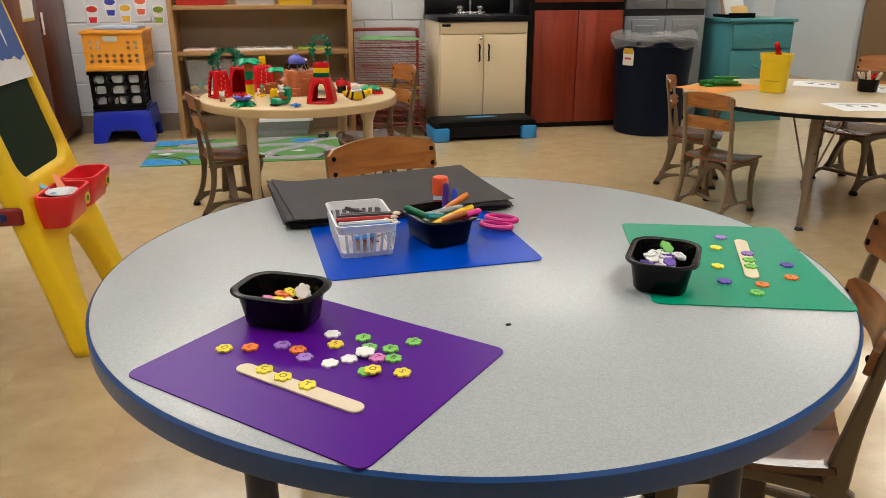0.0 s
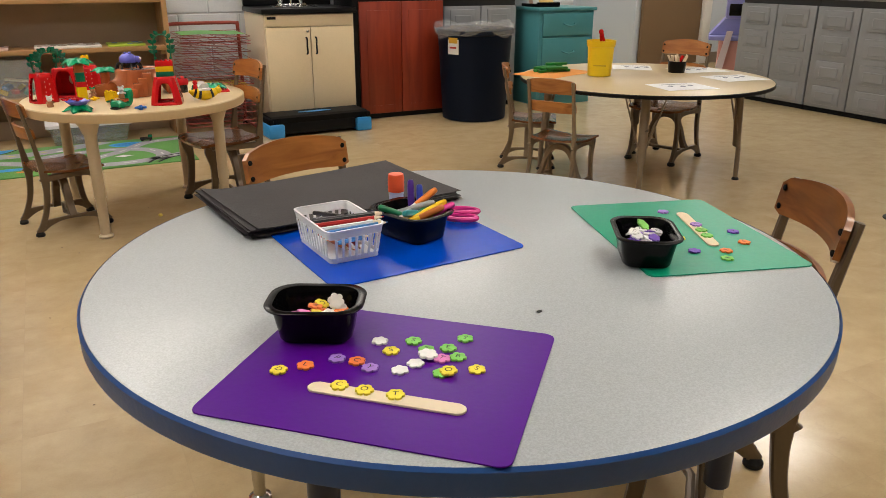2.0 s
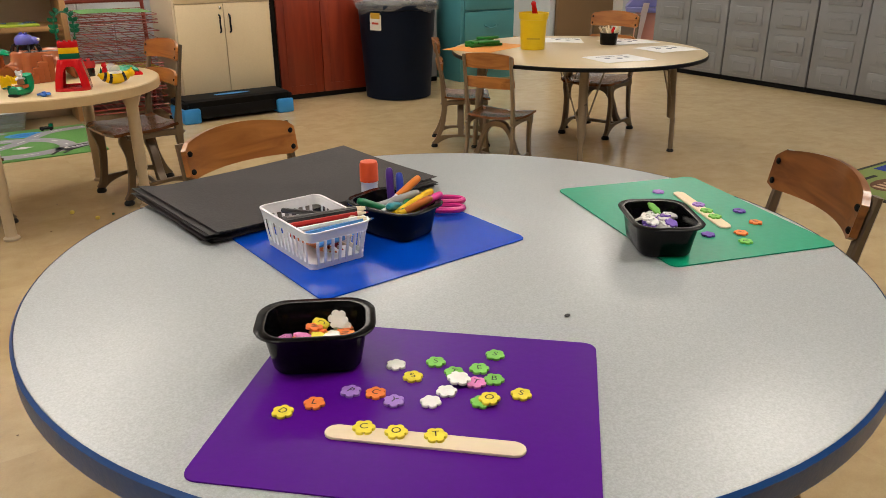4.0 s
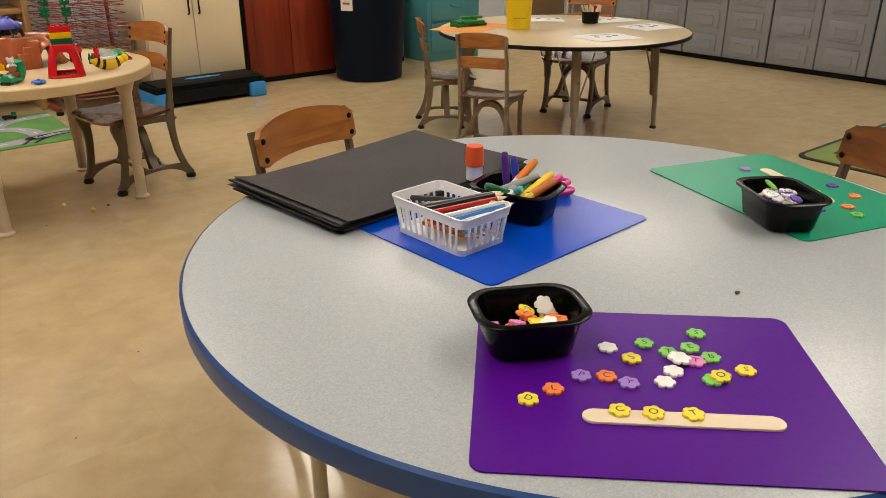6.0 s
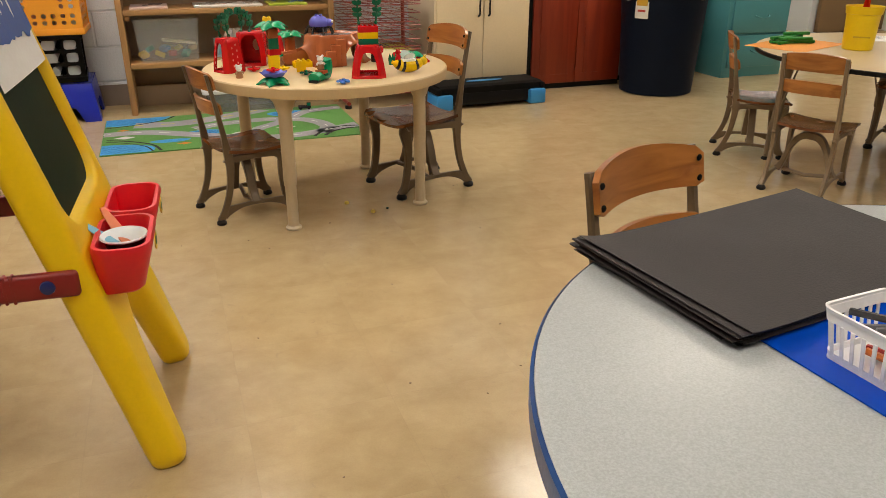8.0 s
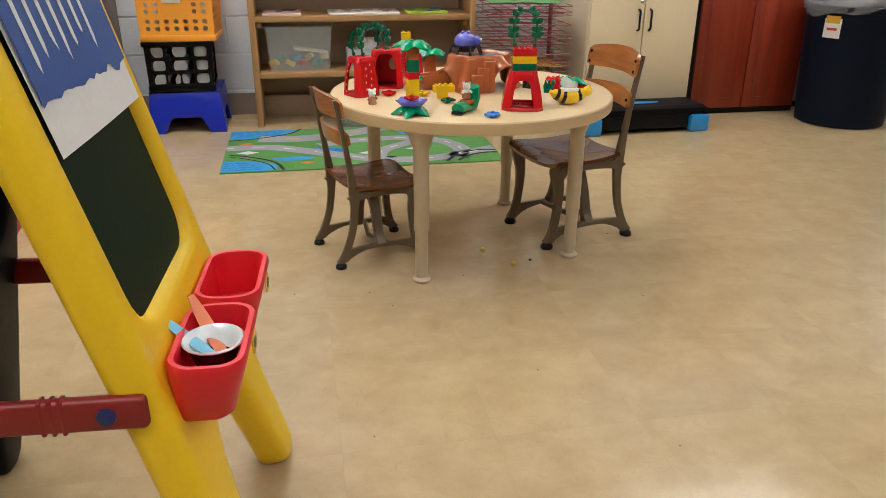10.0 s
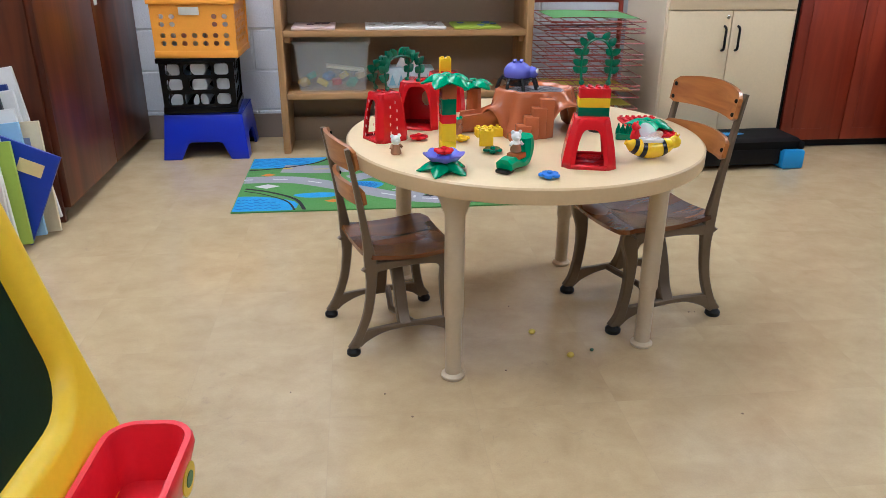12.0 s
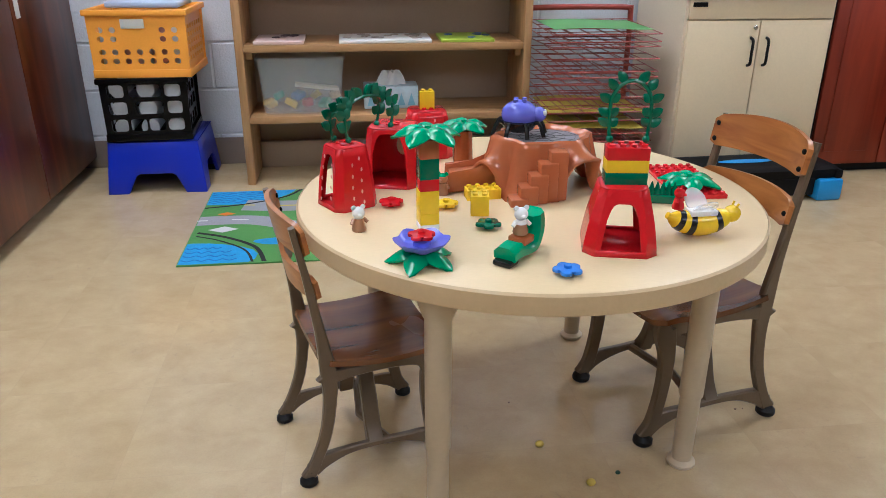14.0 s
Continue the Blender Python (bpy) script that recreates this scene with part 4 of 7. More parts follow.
def pencil_basket():
    m = pose(0.222, 1.200, MZ, 0, 0, -86)
    b = thing("pencil_basket", "small white slotted plastic basket full of coloured pencils", "basket", m)
    wp = col("white_plastic", (0.80, 0.81, 0.83), 0.35, var=0.02)
    sx, sy, h, flare = 0.122, 0.078, 0.050, 0.14
    part("base", prism(roundrect(sx, sy, 0.008), 0, 0.002, 0), wp, b)

    def ring(k, z):
        return [(x, y, z) for x, y in roundrect(sx * k, sy * k, 0.010)]

    for z0, z1 in ((0.001, 0.008), (h - 0.012, h - 0.002)):
        k0, k1 = 1 + flare * z0 / h, 1 + flare * z1 / h
        part("band", loft([ring(k0, z0), ring(k1, z1), ring(k1 - 0.03, z1), ring(k0 - 0.03, z0)], False), wp, b)
    for n, w, d, turn in ((12, sx, sy, 0), (12, sx, sy, 180), (8, sy, sx, 90), (8, sy, sx, 270)):
        for i in range(1, n):
            x = -w / 2 + w * i / n
            tall = h - 0.016
            lean = math.degrees(math.atan2(flare * d / 2, h))
            part("bar", rbox(0.0042, 0.0016, tall, 0.0005, 1, (0, 0, tall / 2)), wp, b, "", pose(0, 0, 0, 0, 0, turn) @ pose(x * 1.01, -d / 2 * 1.015, 0.005, lean, x * flare / h * 57, 0))
    rim = loft([[(x, y, h - 0.003) for x, y in roundrect(sx * 1.14, sy * 1.16, 0.012)], [(x, y, h + 0.001) for x, y in roundrect(sx * 1.16, sy * 1.19, 0.013)], [(x, y, h + 0.001) for x, y in roundrect(sx * 1.11, sy * 1.11, 0.010)], [(x, y, h - 0.003) for x, y in roundrect(sx * 1.11, sy * 1.11, 0.010)]], False)
    part("rim", rim, wp, b)
    return b


pencil_basket()


def pencil(a, b, colour, label, tip=True):
    a, b = Vector(a), Vector(b)
    d = (b - a).normalized()
    L = (b - a).length
    p = thing("pencil", label, "pencil", look(a, b) @ pose(0, 0, 0, 180), "loose coloured pencils")
    part("barrel", lathe([(0.0035, 0), (0.0035, L - 0.014)], 6), colour, p, "", None, 20)
    part("point", lathe([(0.0034, L - 0.0141), (0.0012, L - 0.003)], 6), M_STICK, p, "bare wood point")
    part("lead", lathe([(0.0012, L - 0.003), (0.0002, L)], 6), colour, p)


PENC = [("black", (0.012, 0.012, 0.014)), ("navy", (0.02, 0.025, 0.07)), ("red", (0.45, 0.02, 0.02)), ("orange", (0.65, 0.16, 0.03)), ("white", (0.7, 0.72, 0.75)), ("blue", (0.05, 0.22, 0.55)), ("grey", (0.09, 0.09, 0.1))]
rng = random.Random(11)
for i, (ax, ay, az, bx, by, bz, ci) in enumerate((
        (0.205, 1.262, 0.040, 0.262, 1.150, 0.051, 0), (0.196, 1.240, 0.036, 0.275, 1.166, 0.054, 6), (0.188, 1.208, 0.036, 0.268, 1.158, 0.050, 1), (0.190, 1.190, 0.034, 0.262, 1.150, 0.048, 2),
        (0.192, 1.176, 0.032, 0.270, 1.146, 0.047, 3), (0.196, 1.166, 0.032, 0.252, 1.140, 0.044, 4), (0.204, 1.15, 0.026, 0.254, 1.150, 0.030, 5), (0.21, 1.24, 0.012, 0.245, 1.15, 0.018, 2),
        (0.186, 1.200, 0.040, 0.277, 1.152, 0.055, 2), (0.190, 1.214, 0.040, 0.281, 1.160, 0.057, 0), (0.188, 1.184, 0.038, 0.272, 1.144, 0.052, 4), (0.192, 1.170, 0.036, 0.278, 1.140, 0.050, 5), (0.196, 1.224, 0.040, 0.284, 1.168, 0.056, 6),
        (0.186, 1.192, 0.030, 0.264, 1.140, 0.046, 2), (0.22, 1.24, 0.010, 0.23, 1.152, 0.010, 3), (0.235, 1.24, 0.010, 0.216, 1.152, 0.020, 5), (0.242, 1.236, 0.012, 0.238, 1.150, 0.012, 2), (0.205, 1.236, 0.012, 0.222, 1.152, 0.012, 3))):
    nm, c = PENC[ci]
    pencil((ax, ay, MZ + az), (bx, by, MZ + bz), col("pencil_" + nm, c, 0.35), "sharpened %s pencil lying in white basket" % nm)


def marker(a, b, body, cap, label, r=0.0050):
    a, b = Vector(a), Vector(b)
    L = (b - a).length
    p = thing("marker", label, "marker", look(a, b) @ pose(0, 0, 0, 180), "markers in the tray")
    part("barrel", lathe([(r * 0.9, 0), (r, 0.002), (r, L - 0.04)], 14), body, p)
    part("cap", lathe([(r * 1.1, L - 0.042), (r * 1.12, L - 0.01), (r * 0.95, L - 0.002), (r * 0.6, L)], 14), cap, p)


MW = col("marker_white", (0.75, 0.76, 0.78), 0.35)
MC = {n: col("marker_" + n, c, 0.32) for n, c in (("green", (0.01, 0.17, 0.07)), ("purple", (0.07, 0.02, 0.24)), ("blue", (0.02, 0.05, 0.42)), ("orange", (0.75, 0.22, 0.03)), ("yellow", (0.82, 0.55, 0.02)), ("pink", (0.72, 0.04, 0.30)), ("grey", (0.35, 0.35, 0.37)), ("teal", (0.03, 0.30, 0.36)), ("brown", (0.5, 0.14, 0.03)))}
for a, b, bo, ca in (((0.352, 1.205, 0.030), (0.293, 1.212, 0.058), MW, "green"), ((0.362, 1.240, 0.014), (0.368, 1.256, 0.082), MC["purple"], "purple"), ((0.374, 1.232, 0.014), (0.381, 1.250, 0.074), MC["blue"], "blue"),
                     ((0.338, 1.222, 0.034), (0.397, 1.220, 0.072), MW, "orange"), ((0.332, 1.190, 0.034), (0.398, 1.188, 0.060), MC["yellow"], "yellow"), ((0.322, 1.178, 0.034), (0.384, 1.168, 0.058), MC["yellow"], "brown"),
                     ((0.345, 1.178, 0.036), (0.408, 1.180, 0.056), MC["yellow"], "pink"), ((0.320, 1.230, 0.036), (0.385, 1.202, 0.056), MC["grey"], "grey"), ((0.372, 1.222, 0.034), (0.322, 1.180, 0.052), MW, "teal"),
                     ((0.315, 1.215, 0.026), (0.390, 1.2, 0.034), MW, "blue"), ((0.318, 1.196, 0.036), (0.372, 1.230, 0.048), MW, "grey"), ((0.330, 1.168, 0.034), (0.376, 1.214, 0.046), MW, "green")):
    marker((a[0], a[1], MZ + a[2] - 0.007), (b[0], b[1], MZ + b[2] - 0.007), bo, MC[ca], "felt marker with %s cap in black tray" % ca)


def scissors():
    s = thing("scissors", "closed scissors with hot pink handles on blue placemat", "scissors", pose(0.44, 1.245, MZ + 0.008, 0, 0, -35))
    pk = col("pink_handle", (0.62, 0.02, 0.22), 0.35)
    for k, z in ((-1, 0), (1, 0.004)):
        loop = [(0.016 + 0.026 * math.cos(radians(a)), k * 0.013 + 0.0125 * math.sin(radians(a)), z) for a in range(0, 361, 20)]
        part("handle", tube(loop, 0.0045, 8, False), pk, s, "hot pink plastic loop")
    part("blade", prism([(-0.012, -0.004), (-0.012, 0.004), (-0.075, 0.001)], 0.0, 0.002), M_STEELB, s)


scissors()


def paper_stack():
    rng = random.Random(5)
    for i in range(11):
        z = GZ + 0.002 + i * 0.0015
        yaw, dx, dy = 7 + rng.uniform(-2.6, 2.0), rng.uniform(-0.009, 0.006), rng.uniform(-0.006, 0.005)
        def fn(u, v, t=i):
            x, y = (u - 0.5) * 0.395, (v - 0.5) * 0.262
            lift = 0.010 * max(0, (u + v - 1.35)) ** 1.5 * (t / 10) + 0.016 * max(0, 0.10 - u) / 0.10 * (0.5 + v) * (t / 10) * 0.35
            return (x, y, lift)
        p = link("black_paper", sheet(fn, 14, 10, 0.0007), M_PAPERBLK, None, "", pose(0.293 + dx, 1.452 + dy, z, 0, 0, yaw))
        tagged(p, "sheet of black construction paper in loose stack", "paper", "stack of black paper")


paper_stack()


def glue_stick():
    g = thing("glue_stick", "upright glue stick with orange cap behind the marker tray", "glue stick", pose(0.372, 1.325, GZ + 0.0185))
    part("tube", lathe([(0.0125, 0), (0.0125, 0.021)], 24), MW, g)
    part("band", lathe([(0.0129, 0.016), (0.0129, 0.020)], 24, False), MW, g)
    part("cap", lathe([(0.0142, 0.022), (0.0138, 0.048), (0.0125, 0.052), (0.004, 0.053)], 24), col("orange_cap", (0.80, 0.10, 0.025), 0.4), g, "orange ribbed cap")


glue_stick()

# ---- toys on the play table ----
TR = {n: col("toy_" + n, c, 0.2, var=0.03, bump=0.0, rvar=0.04) for n, c in (("red", (0.60, 0.008, 0.012)), ("green", (0.0, 0.29, 0.12)), ("darkgreen", (0.001, 0.125, 0.06)), ("yellow", (0.82, 0.55, 0.004)), ("brown", (0.36, 0.10, 0.03)), ("rock", (0.42, 0.125, 0.045)), ("purple", (0.13, 0.14, 0.62)), ("blue", (0.05, 0.22, 0.72)), ("white", (0.78, 0.78, 0.76)), ("black", (0.01, 0.01, 0.01)), ("skin", (0.36, 0.17, 0.09)))}
M_WEB = col("grey_web", (0.21, 0.19, 0.20), 0.35, var=0.25, scale=60)


def toy_brick(m, nx, ny, colour, h=0.0192, group="toy bricks"):
    """A stud-topped toy brick, nx by ny studs, on its base centre."""
    p = 0.0159
    b = thing("toy_brick", "%s plastic toy building brick with round studs" % colour, "toy brick", m, group)
    part("block", rbox(nx * p - 0.0004, ny * p - 0.0004, h, 0.0009, 2, (0, 0, h / 2)), TR[colour], b)
    for i in range(nx):
        for j in range(ny):
            part("stud", lathe([(0.0047, 0), (0.0047, 0.004), (0.004, 0.0046)], 14), TR[colour], b, "", pose((i - (nx - 1) / 2) * p, (j - (ny - 1) / 2) * p, h - 0.0002))
    return b


def toy_house(m, colour, w0, w1, h, openings, label, seeds=False, studs=True, half=0.44, top=0.82, sill=0.045):
    """A hollow tapered eight-sided shell with arched openings on chosen sides."""
    hs = thing("toy_house", label, "toy house", m, "red toy houses")
    def ring(w, z, c=0.3):
        a, b = w / 2, w / 2 * (1 - c * 1.0)
        return [(a, -b, z), (a, b, z), (b, a, z), (-b, a, z), (-a, b, z), (-a, -b, z), (-b, -a, z), (b, -a, z)]
    bm = bmesh.new()
    t = 0.004
    nz = 8
    for side in range(8):
        big = side % 2 == 0
        r0, r1 = ring(w0, 0), ring(w1, h)
        a0, b0 = Vector(r0[side]), Vector(r0[(side + 1) % 8])
        a1, b1 = Vector(r1[side]), Vector(r1[(side + 1) % 8])
        cols = 20 if big else 2
        opened = big and side // 2 in openings
        def at(s, q):
            bulge = 1 + 0.05 * math.sin(q * math.pi)
            p = (a0.lerp(b0, s)).lerp(a1.lerp(b1, s), q)
            return (p.x * bulge, p.y * bulge, p.z)
        grid = []
        for i in range(cols + 1):
            s = i / cols
            low = 0.0
            if opened and abs(s - 0.5) < half - 0.01:
                low = top * max(0.0, 1 - (abs(s - 0.5) / half) ** 5) ** 0.5
            grid.append([bm.verts.new(at(s, low + (1 - low) * k / nz)) for k in range(nz + 1)])
        for p, q in zip(grid, grid[1:]):
            for k in range(nz):
                bm.faces.new((p[k], q[k], q[k + 1], p[k + 1]))
        if opened:
            bm.faces.new([bm.verts.new(at(0.02, 0.0)), bm.verts.new(at(0.98, 0.0)), bm.verts.new(at(0.98, sill)), bm.verts.new(at(0.02, sill))])
    bm.faces.new([bm.verts.new(p) for p in ring(w1, h)])
    bm.faces.new([bm.verts.new(p) for p in ring(w0 * 0.98, 0.001)][::-1])
    bmesh.ops.remove_doubles(bm, verts=bm.verts, dist=0.0003)
    sh = part("shell", bm, TR[colour], hs, "", None, 40)
    so = sh.modifiers.new("thick", "SOLIDIFY")
    so.thickness, so.offset = t, -1
    if studs:
        for i in (-1, 1):
            for j in (-1, 1):
                part("stud", lathe([(0.0047, 0), (0.0047, 0.004), (0.004, 0.0046)], 14), TR[colour], hs, "", pose(i * 0.008, j * 0.008, h))
    if seeds:
        rg = random.Random(2)
        for sx, sy in ((1, 0), (0, -1), (-1, 0)):
            for k in range(9):
                q, s = 0.12 + 0.8 * (k / 9), (-0.25 if k % 2 else 0.22) + rg.uniform(-0.06, 0.06)
                w = (w0 + (w1 - w0) * q) * (1 + 0.05 * math.sin(q * math.pi)) / 2 + 0.0005
                if (sx, sy) == (-1, 0) and abs(s) < 0.4:
                    s = 0.4 * (1 if s > 0 else -1)
                part("seed", ball(0.0024, 8, (0.4 if sx else 0.8, 0.4 if sy else 0.8, 1.5), (sx * w + (s * w if sy else 0), sy * w + (s * w if sx else 0), q * h)), col("seed_pink", (0.75, 0.32, 0.28), 0.4), hs)
    return hs


def toy_flower(m, colour, r=0.022):
    f = thing("toy_flower", "small %s plastic toy flower lying loose" % colour, "toy flower", m, "loose toy flowers")
    part("petals", prism(petal_poly(r, 5, 0.34, 50), 0.006, 0.011, 0.002, 2), TR[colour], f)
    part("stem", lathe([(0.0065, 0), (0.0065, 0.0065)], 14), TR[colour], f)
    part("stud", lathe([(0.0055, 0.0105), (0.0055, 0.015), (0.0045, 0.016)], 14), TR[colour], f)


def leaf_bm(L, w, droop, t=0.004, cup=0.24):
    """A fat pointed leaf along +x."""
    def fn(u, v):
        wid = w * (math.sin(math.pi * min(1, u * 0.93 + 0.07)) ** 0.7) * (1 - 0.25 * u)
        y = (v - 0.5) * wid
        return (L * u, y, -droop * u * u + cup * w * (1 - (2 * v - 1) ** 2) * math.sin(math.pi * min(1, u + 0.08)))
    return sheet(fn, 10, 6, t)


def palm_leaves(m, label, n=5, L=0.055, w=0.03, droop=0.02, colour="green"):
    p = thing("palm_leaves", label, "toy leaves", m, "green toy palm tops")
    for i in range(n):
        part("leaf", leaf_bm(L, w, droop), TR[colour], p, "", pose(0, 0, 0.012, 0, 0, 360 * i / n + 20))
    part("hub", lathe([(0.012, 0), (0.014, 0.008), (0.012, 0.016), (0.0047, 0.017), (0.0047, 0.021)], 18), TR[colour], p)
    return p


def vine(m, w, h, label, lean=0.0, n=4, leaf=1.0):
    """An arch of stem with leaves along both legs, standing on two knobs in the xz plane."""
    v = thing("toy_vine", label, "toy vine", m, "green toy leaf arches")
    pts = [(w / 2 * math.cos(math.pi * k / 12), lean * math.sin(math.pi * k / 12), h * 0.52 + h * 0.36 * math.sin(math.pi * k / 12)) for k in range(13)]
    pts = [(w / 2 * 0.9, 0, 0.004), (w / 2 * 0.98, 0, h * 0.25)] + pts + [(-w / 2 * 0.98, 0, h * 0.25), (-w / 2 * 0.9, 0, 0.004)]
    line = curve(pts, 4)
    part("stem", tube(line, 0.0029, 8), TR["darkgreen"], v)
    for s in (-1, 1):
        part("knob", ball(0.0058, 10, (1, 1, 1), (s * w / 2 * 0.9, 0, 0.0055)), TR["darkgreen"], v)
    k = len(line)
    run = [0.0]
    for a, c in zip(line, line[1:]):
        run.append(run[-1] + (c - a).length)
    spots = [(0.10 + 0.80 * i / (2 * n - 1)) for i in range(2 * n)]
    for i, f in enumerate(spots):
        at = f * run[-1]
        q = line[min(range(k), key=lambda j: abs(run[j] - at))]
        side = 1 if q.x > 0 else -1
        for s in (1, -1):
            ang = (30 if s > 0 else 140) if side > 0 else (150 if s > 0 else 40)
            if 0.36 < f < 0.64:
                if s < 0:
                    continue
                ang = 90 - 40 * side
            part("leaf", leaf_bm((0.026 if s > 0 else 0.021) * leaf, 0.0205 * leaf, 0.0, 0.0022, 0.1), TR["darkgreen"], v, "", Matrix.Translation(q) @ pose(0, 0, 0, 0, -ang, 0) @ pose(0, 0, 0, 72 + 12 * (i % 3), 0, 0))


def figure(m, label):
    """A little plain toy animal: body, head with ears, arms, all one mesh."""
    bm = lathe([(0.011, 0), (0.012, 0.003), (0.009, 0.016), (0.0075, 0.022)], 16)
    merge(bm, ball(0.0105, 14, (1, 1, 0.95), (0, 0, 0.031)))
    for s in (-1, 1):
        merge(bm, ball(0.0045, 8, (1, 0.5, 1), (s * 0.008, 0, 0.040)))
        merge(bm, tube([(s * 0.008, 0, 0.02), (s * 0.014, -0.004, 0.014)], [0.0035, 0.003], 8))
    merge(bm, ball(0.004, 8, (1, 1.3, 0.8), (0, -0.010, 0.030)))
    return bm


def two_tone(ob, second, z, above=False):
    """Give the faces of a one-mesh figure below (or above) height z a second material."""
    ob.data.materials.append(second)
    for p in ob.data.polygons:
        if (p.center.z > z) == above:
            p.material_index = 1
    return ob


toy_house(pose(-0.163, 3.47, PZ, 0, 0, 30), "red", 0.086, 0.060, 0.108, (2, 1), "red strawberry-shaped toy house with pale seeds", True, True, 0.40, 0.88, 0.07)
for s in (-0.018, 0.014):
    vine(pose(-0.128 + 0.8 * s, 3.525 - 0.55 * s, PZ + 0.111, 0, 0, 52), 0.142, 0.078, "green leafy toy arch leaning over red houses", 0.9 * s, 6)
h2 = toy_house(pose(-0.072, 3.59, PZ, 0, 0, -14), "red", 0.102, 0.086, 0.112, (3,), "red toy house turned with its hollow back open", False, True, 0.5, 0.93, 0.03)
part("window_print", prism([(0.013 * math.cos(k * 0.42), 0.019 * math.sin(k * 0.42)) for k in range(15)], 0, 0.001), col("cream_print", (0.75, 0.66, 0.52), 0.4), h2, "pale oval printed on inner wall", pose(0.012, 0.0405, 0.062, 87))
toy_house(pose(0.012, 3.78, PZ, 0, 0, 5), "red", 0.1, 0.075, 0.098, (), "closed red strawberry toy house with brick chimney", True)
toy_brick(pose(0.012, 3.78, PZ + 0.098 + 0.0005), 2, 1, "yellow", 0.038)
# brick tower with palm
z = PZ
for c, h in (("white", 0.010), ("yellow", 0.0192), ("yellow", 0.0384), ("red", 0.0192), ("darkgreen", 0.034), ("brown", 0.03)):
    toy_brick(pose(-0.032, 3.335, z, 0, 0, 8), 2, 2, c, h, "tall brick tower")
    z += h
palm_leaves(pose(-0.032, 3.335, z), "glossy green toy palm top on brick tower", 5, 0.060, 0.047, 0.012)
trunk = thing("toy_palm_tree", "brown ribbed toy palm tree standing upright", "toy tree", pose(0.075, 3.668, PZ))
tb = lathe([(0.021, 0), (0.0205, 0.002), (0.018, 0.078)], 24)
for k, v in enumerate(tb.verts):
    if (k % 24) % 3 == 0:
        v.co.x *= 0.92
        v.co.y *= 0.92
part("stalk", tb, TR["brown"], trunk)
palm_leaves(pose(0.075, 3.668, PZ + 0.078), "glossy green toy palm top on brown trunk", 5, 0.056, 0.045, 0.008)
tagged(two_tone(link("toy_figure", figure(None, ""), col("figure_white", (0.74, 0.72, 0.70), 0.35), None, "", pose(-0.145, 3.335, PZ, 0, 0, 20)), TR["skin"], 0.021), "small white and brown toy figure standing on table", "toy figure", "toy figures")
tagged(two_tone(link("toy_figure", figure(None, ""), TR["skin"], None, "", pose(0.012, 3.5, PZ, 0, 0, -30)), TR["green"], 0.037, True), "small brown toy figure with green cap", "toy figure", "toy figures")
for x, y, c in ((-0.086, 3.447, "red"), (0.010, 3.428, "yellow"), (0.067, 3.322, "darkgreen"), (0.148, 3.13, "blue")):
    toy_flower(pose(x, y, PZ, 0, 0, x * 700), c)
# layered flower
lay = thing("toy_lily", "green leaf base with blue-violet flower dish, toy", "toy flower", pose(-0.055, 3.196, PZ))
for i in range(5):
    part("leaf", leaf_bm(0.056, 0.042, 0.012, 0.005), TR["green"], lay, "glossy green leaf", pose(0, 0, 0.014, 0, 0, 72 * i + 30))
part("hub", lathe([(0.016, 0), (0.018, 0.012), (0.016, 0.022)], 18), TR["green"], lay)
dish = lathe([(0.012, 0.022), (0.03, 0.026), (0.040, 0.036), (0.0405, 0.038), (0.030, 0.030), (0.012, 0.028)], 40)
for v in dish.verts:
    a = math.atan2(v.co.y, v.co.x)
    r = math.hypot(v.co.x, v.co.y)
    if r > 0.025:
        f = 1 + 0.06 * math.cos(6 * a)
        v.co.x *= f
        v.co.y *= f
        v.co.z += 0.002 * math.cos(6 * a)
part("dish", dish, TR["purple"], lay, "blue-violet scalloped dish")
part("stud", lathe([(0.013, 0.028), (0.013, 0.035), (0.010, 0.036)], 20), TR["purple"], lay)
toy_flower(pose(-0.055, 3.196, PZ + 0.0355, 0, 0, 15), "red", 0.021)
toy_brick(pose(0.064, 3.392, PZ, 0, 0, -8), 2, 2, "yellow", 0.036)
toy_brick(pose(0.083, 3.475, PZ, 0, 0, 4), 4, 2, "yellow", 0.0192)


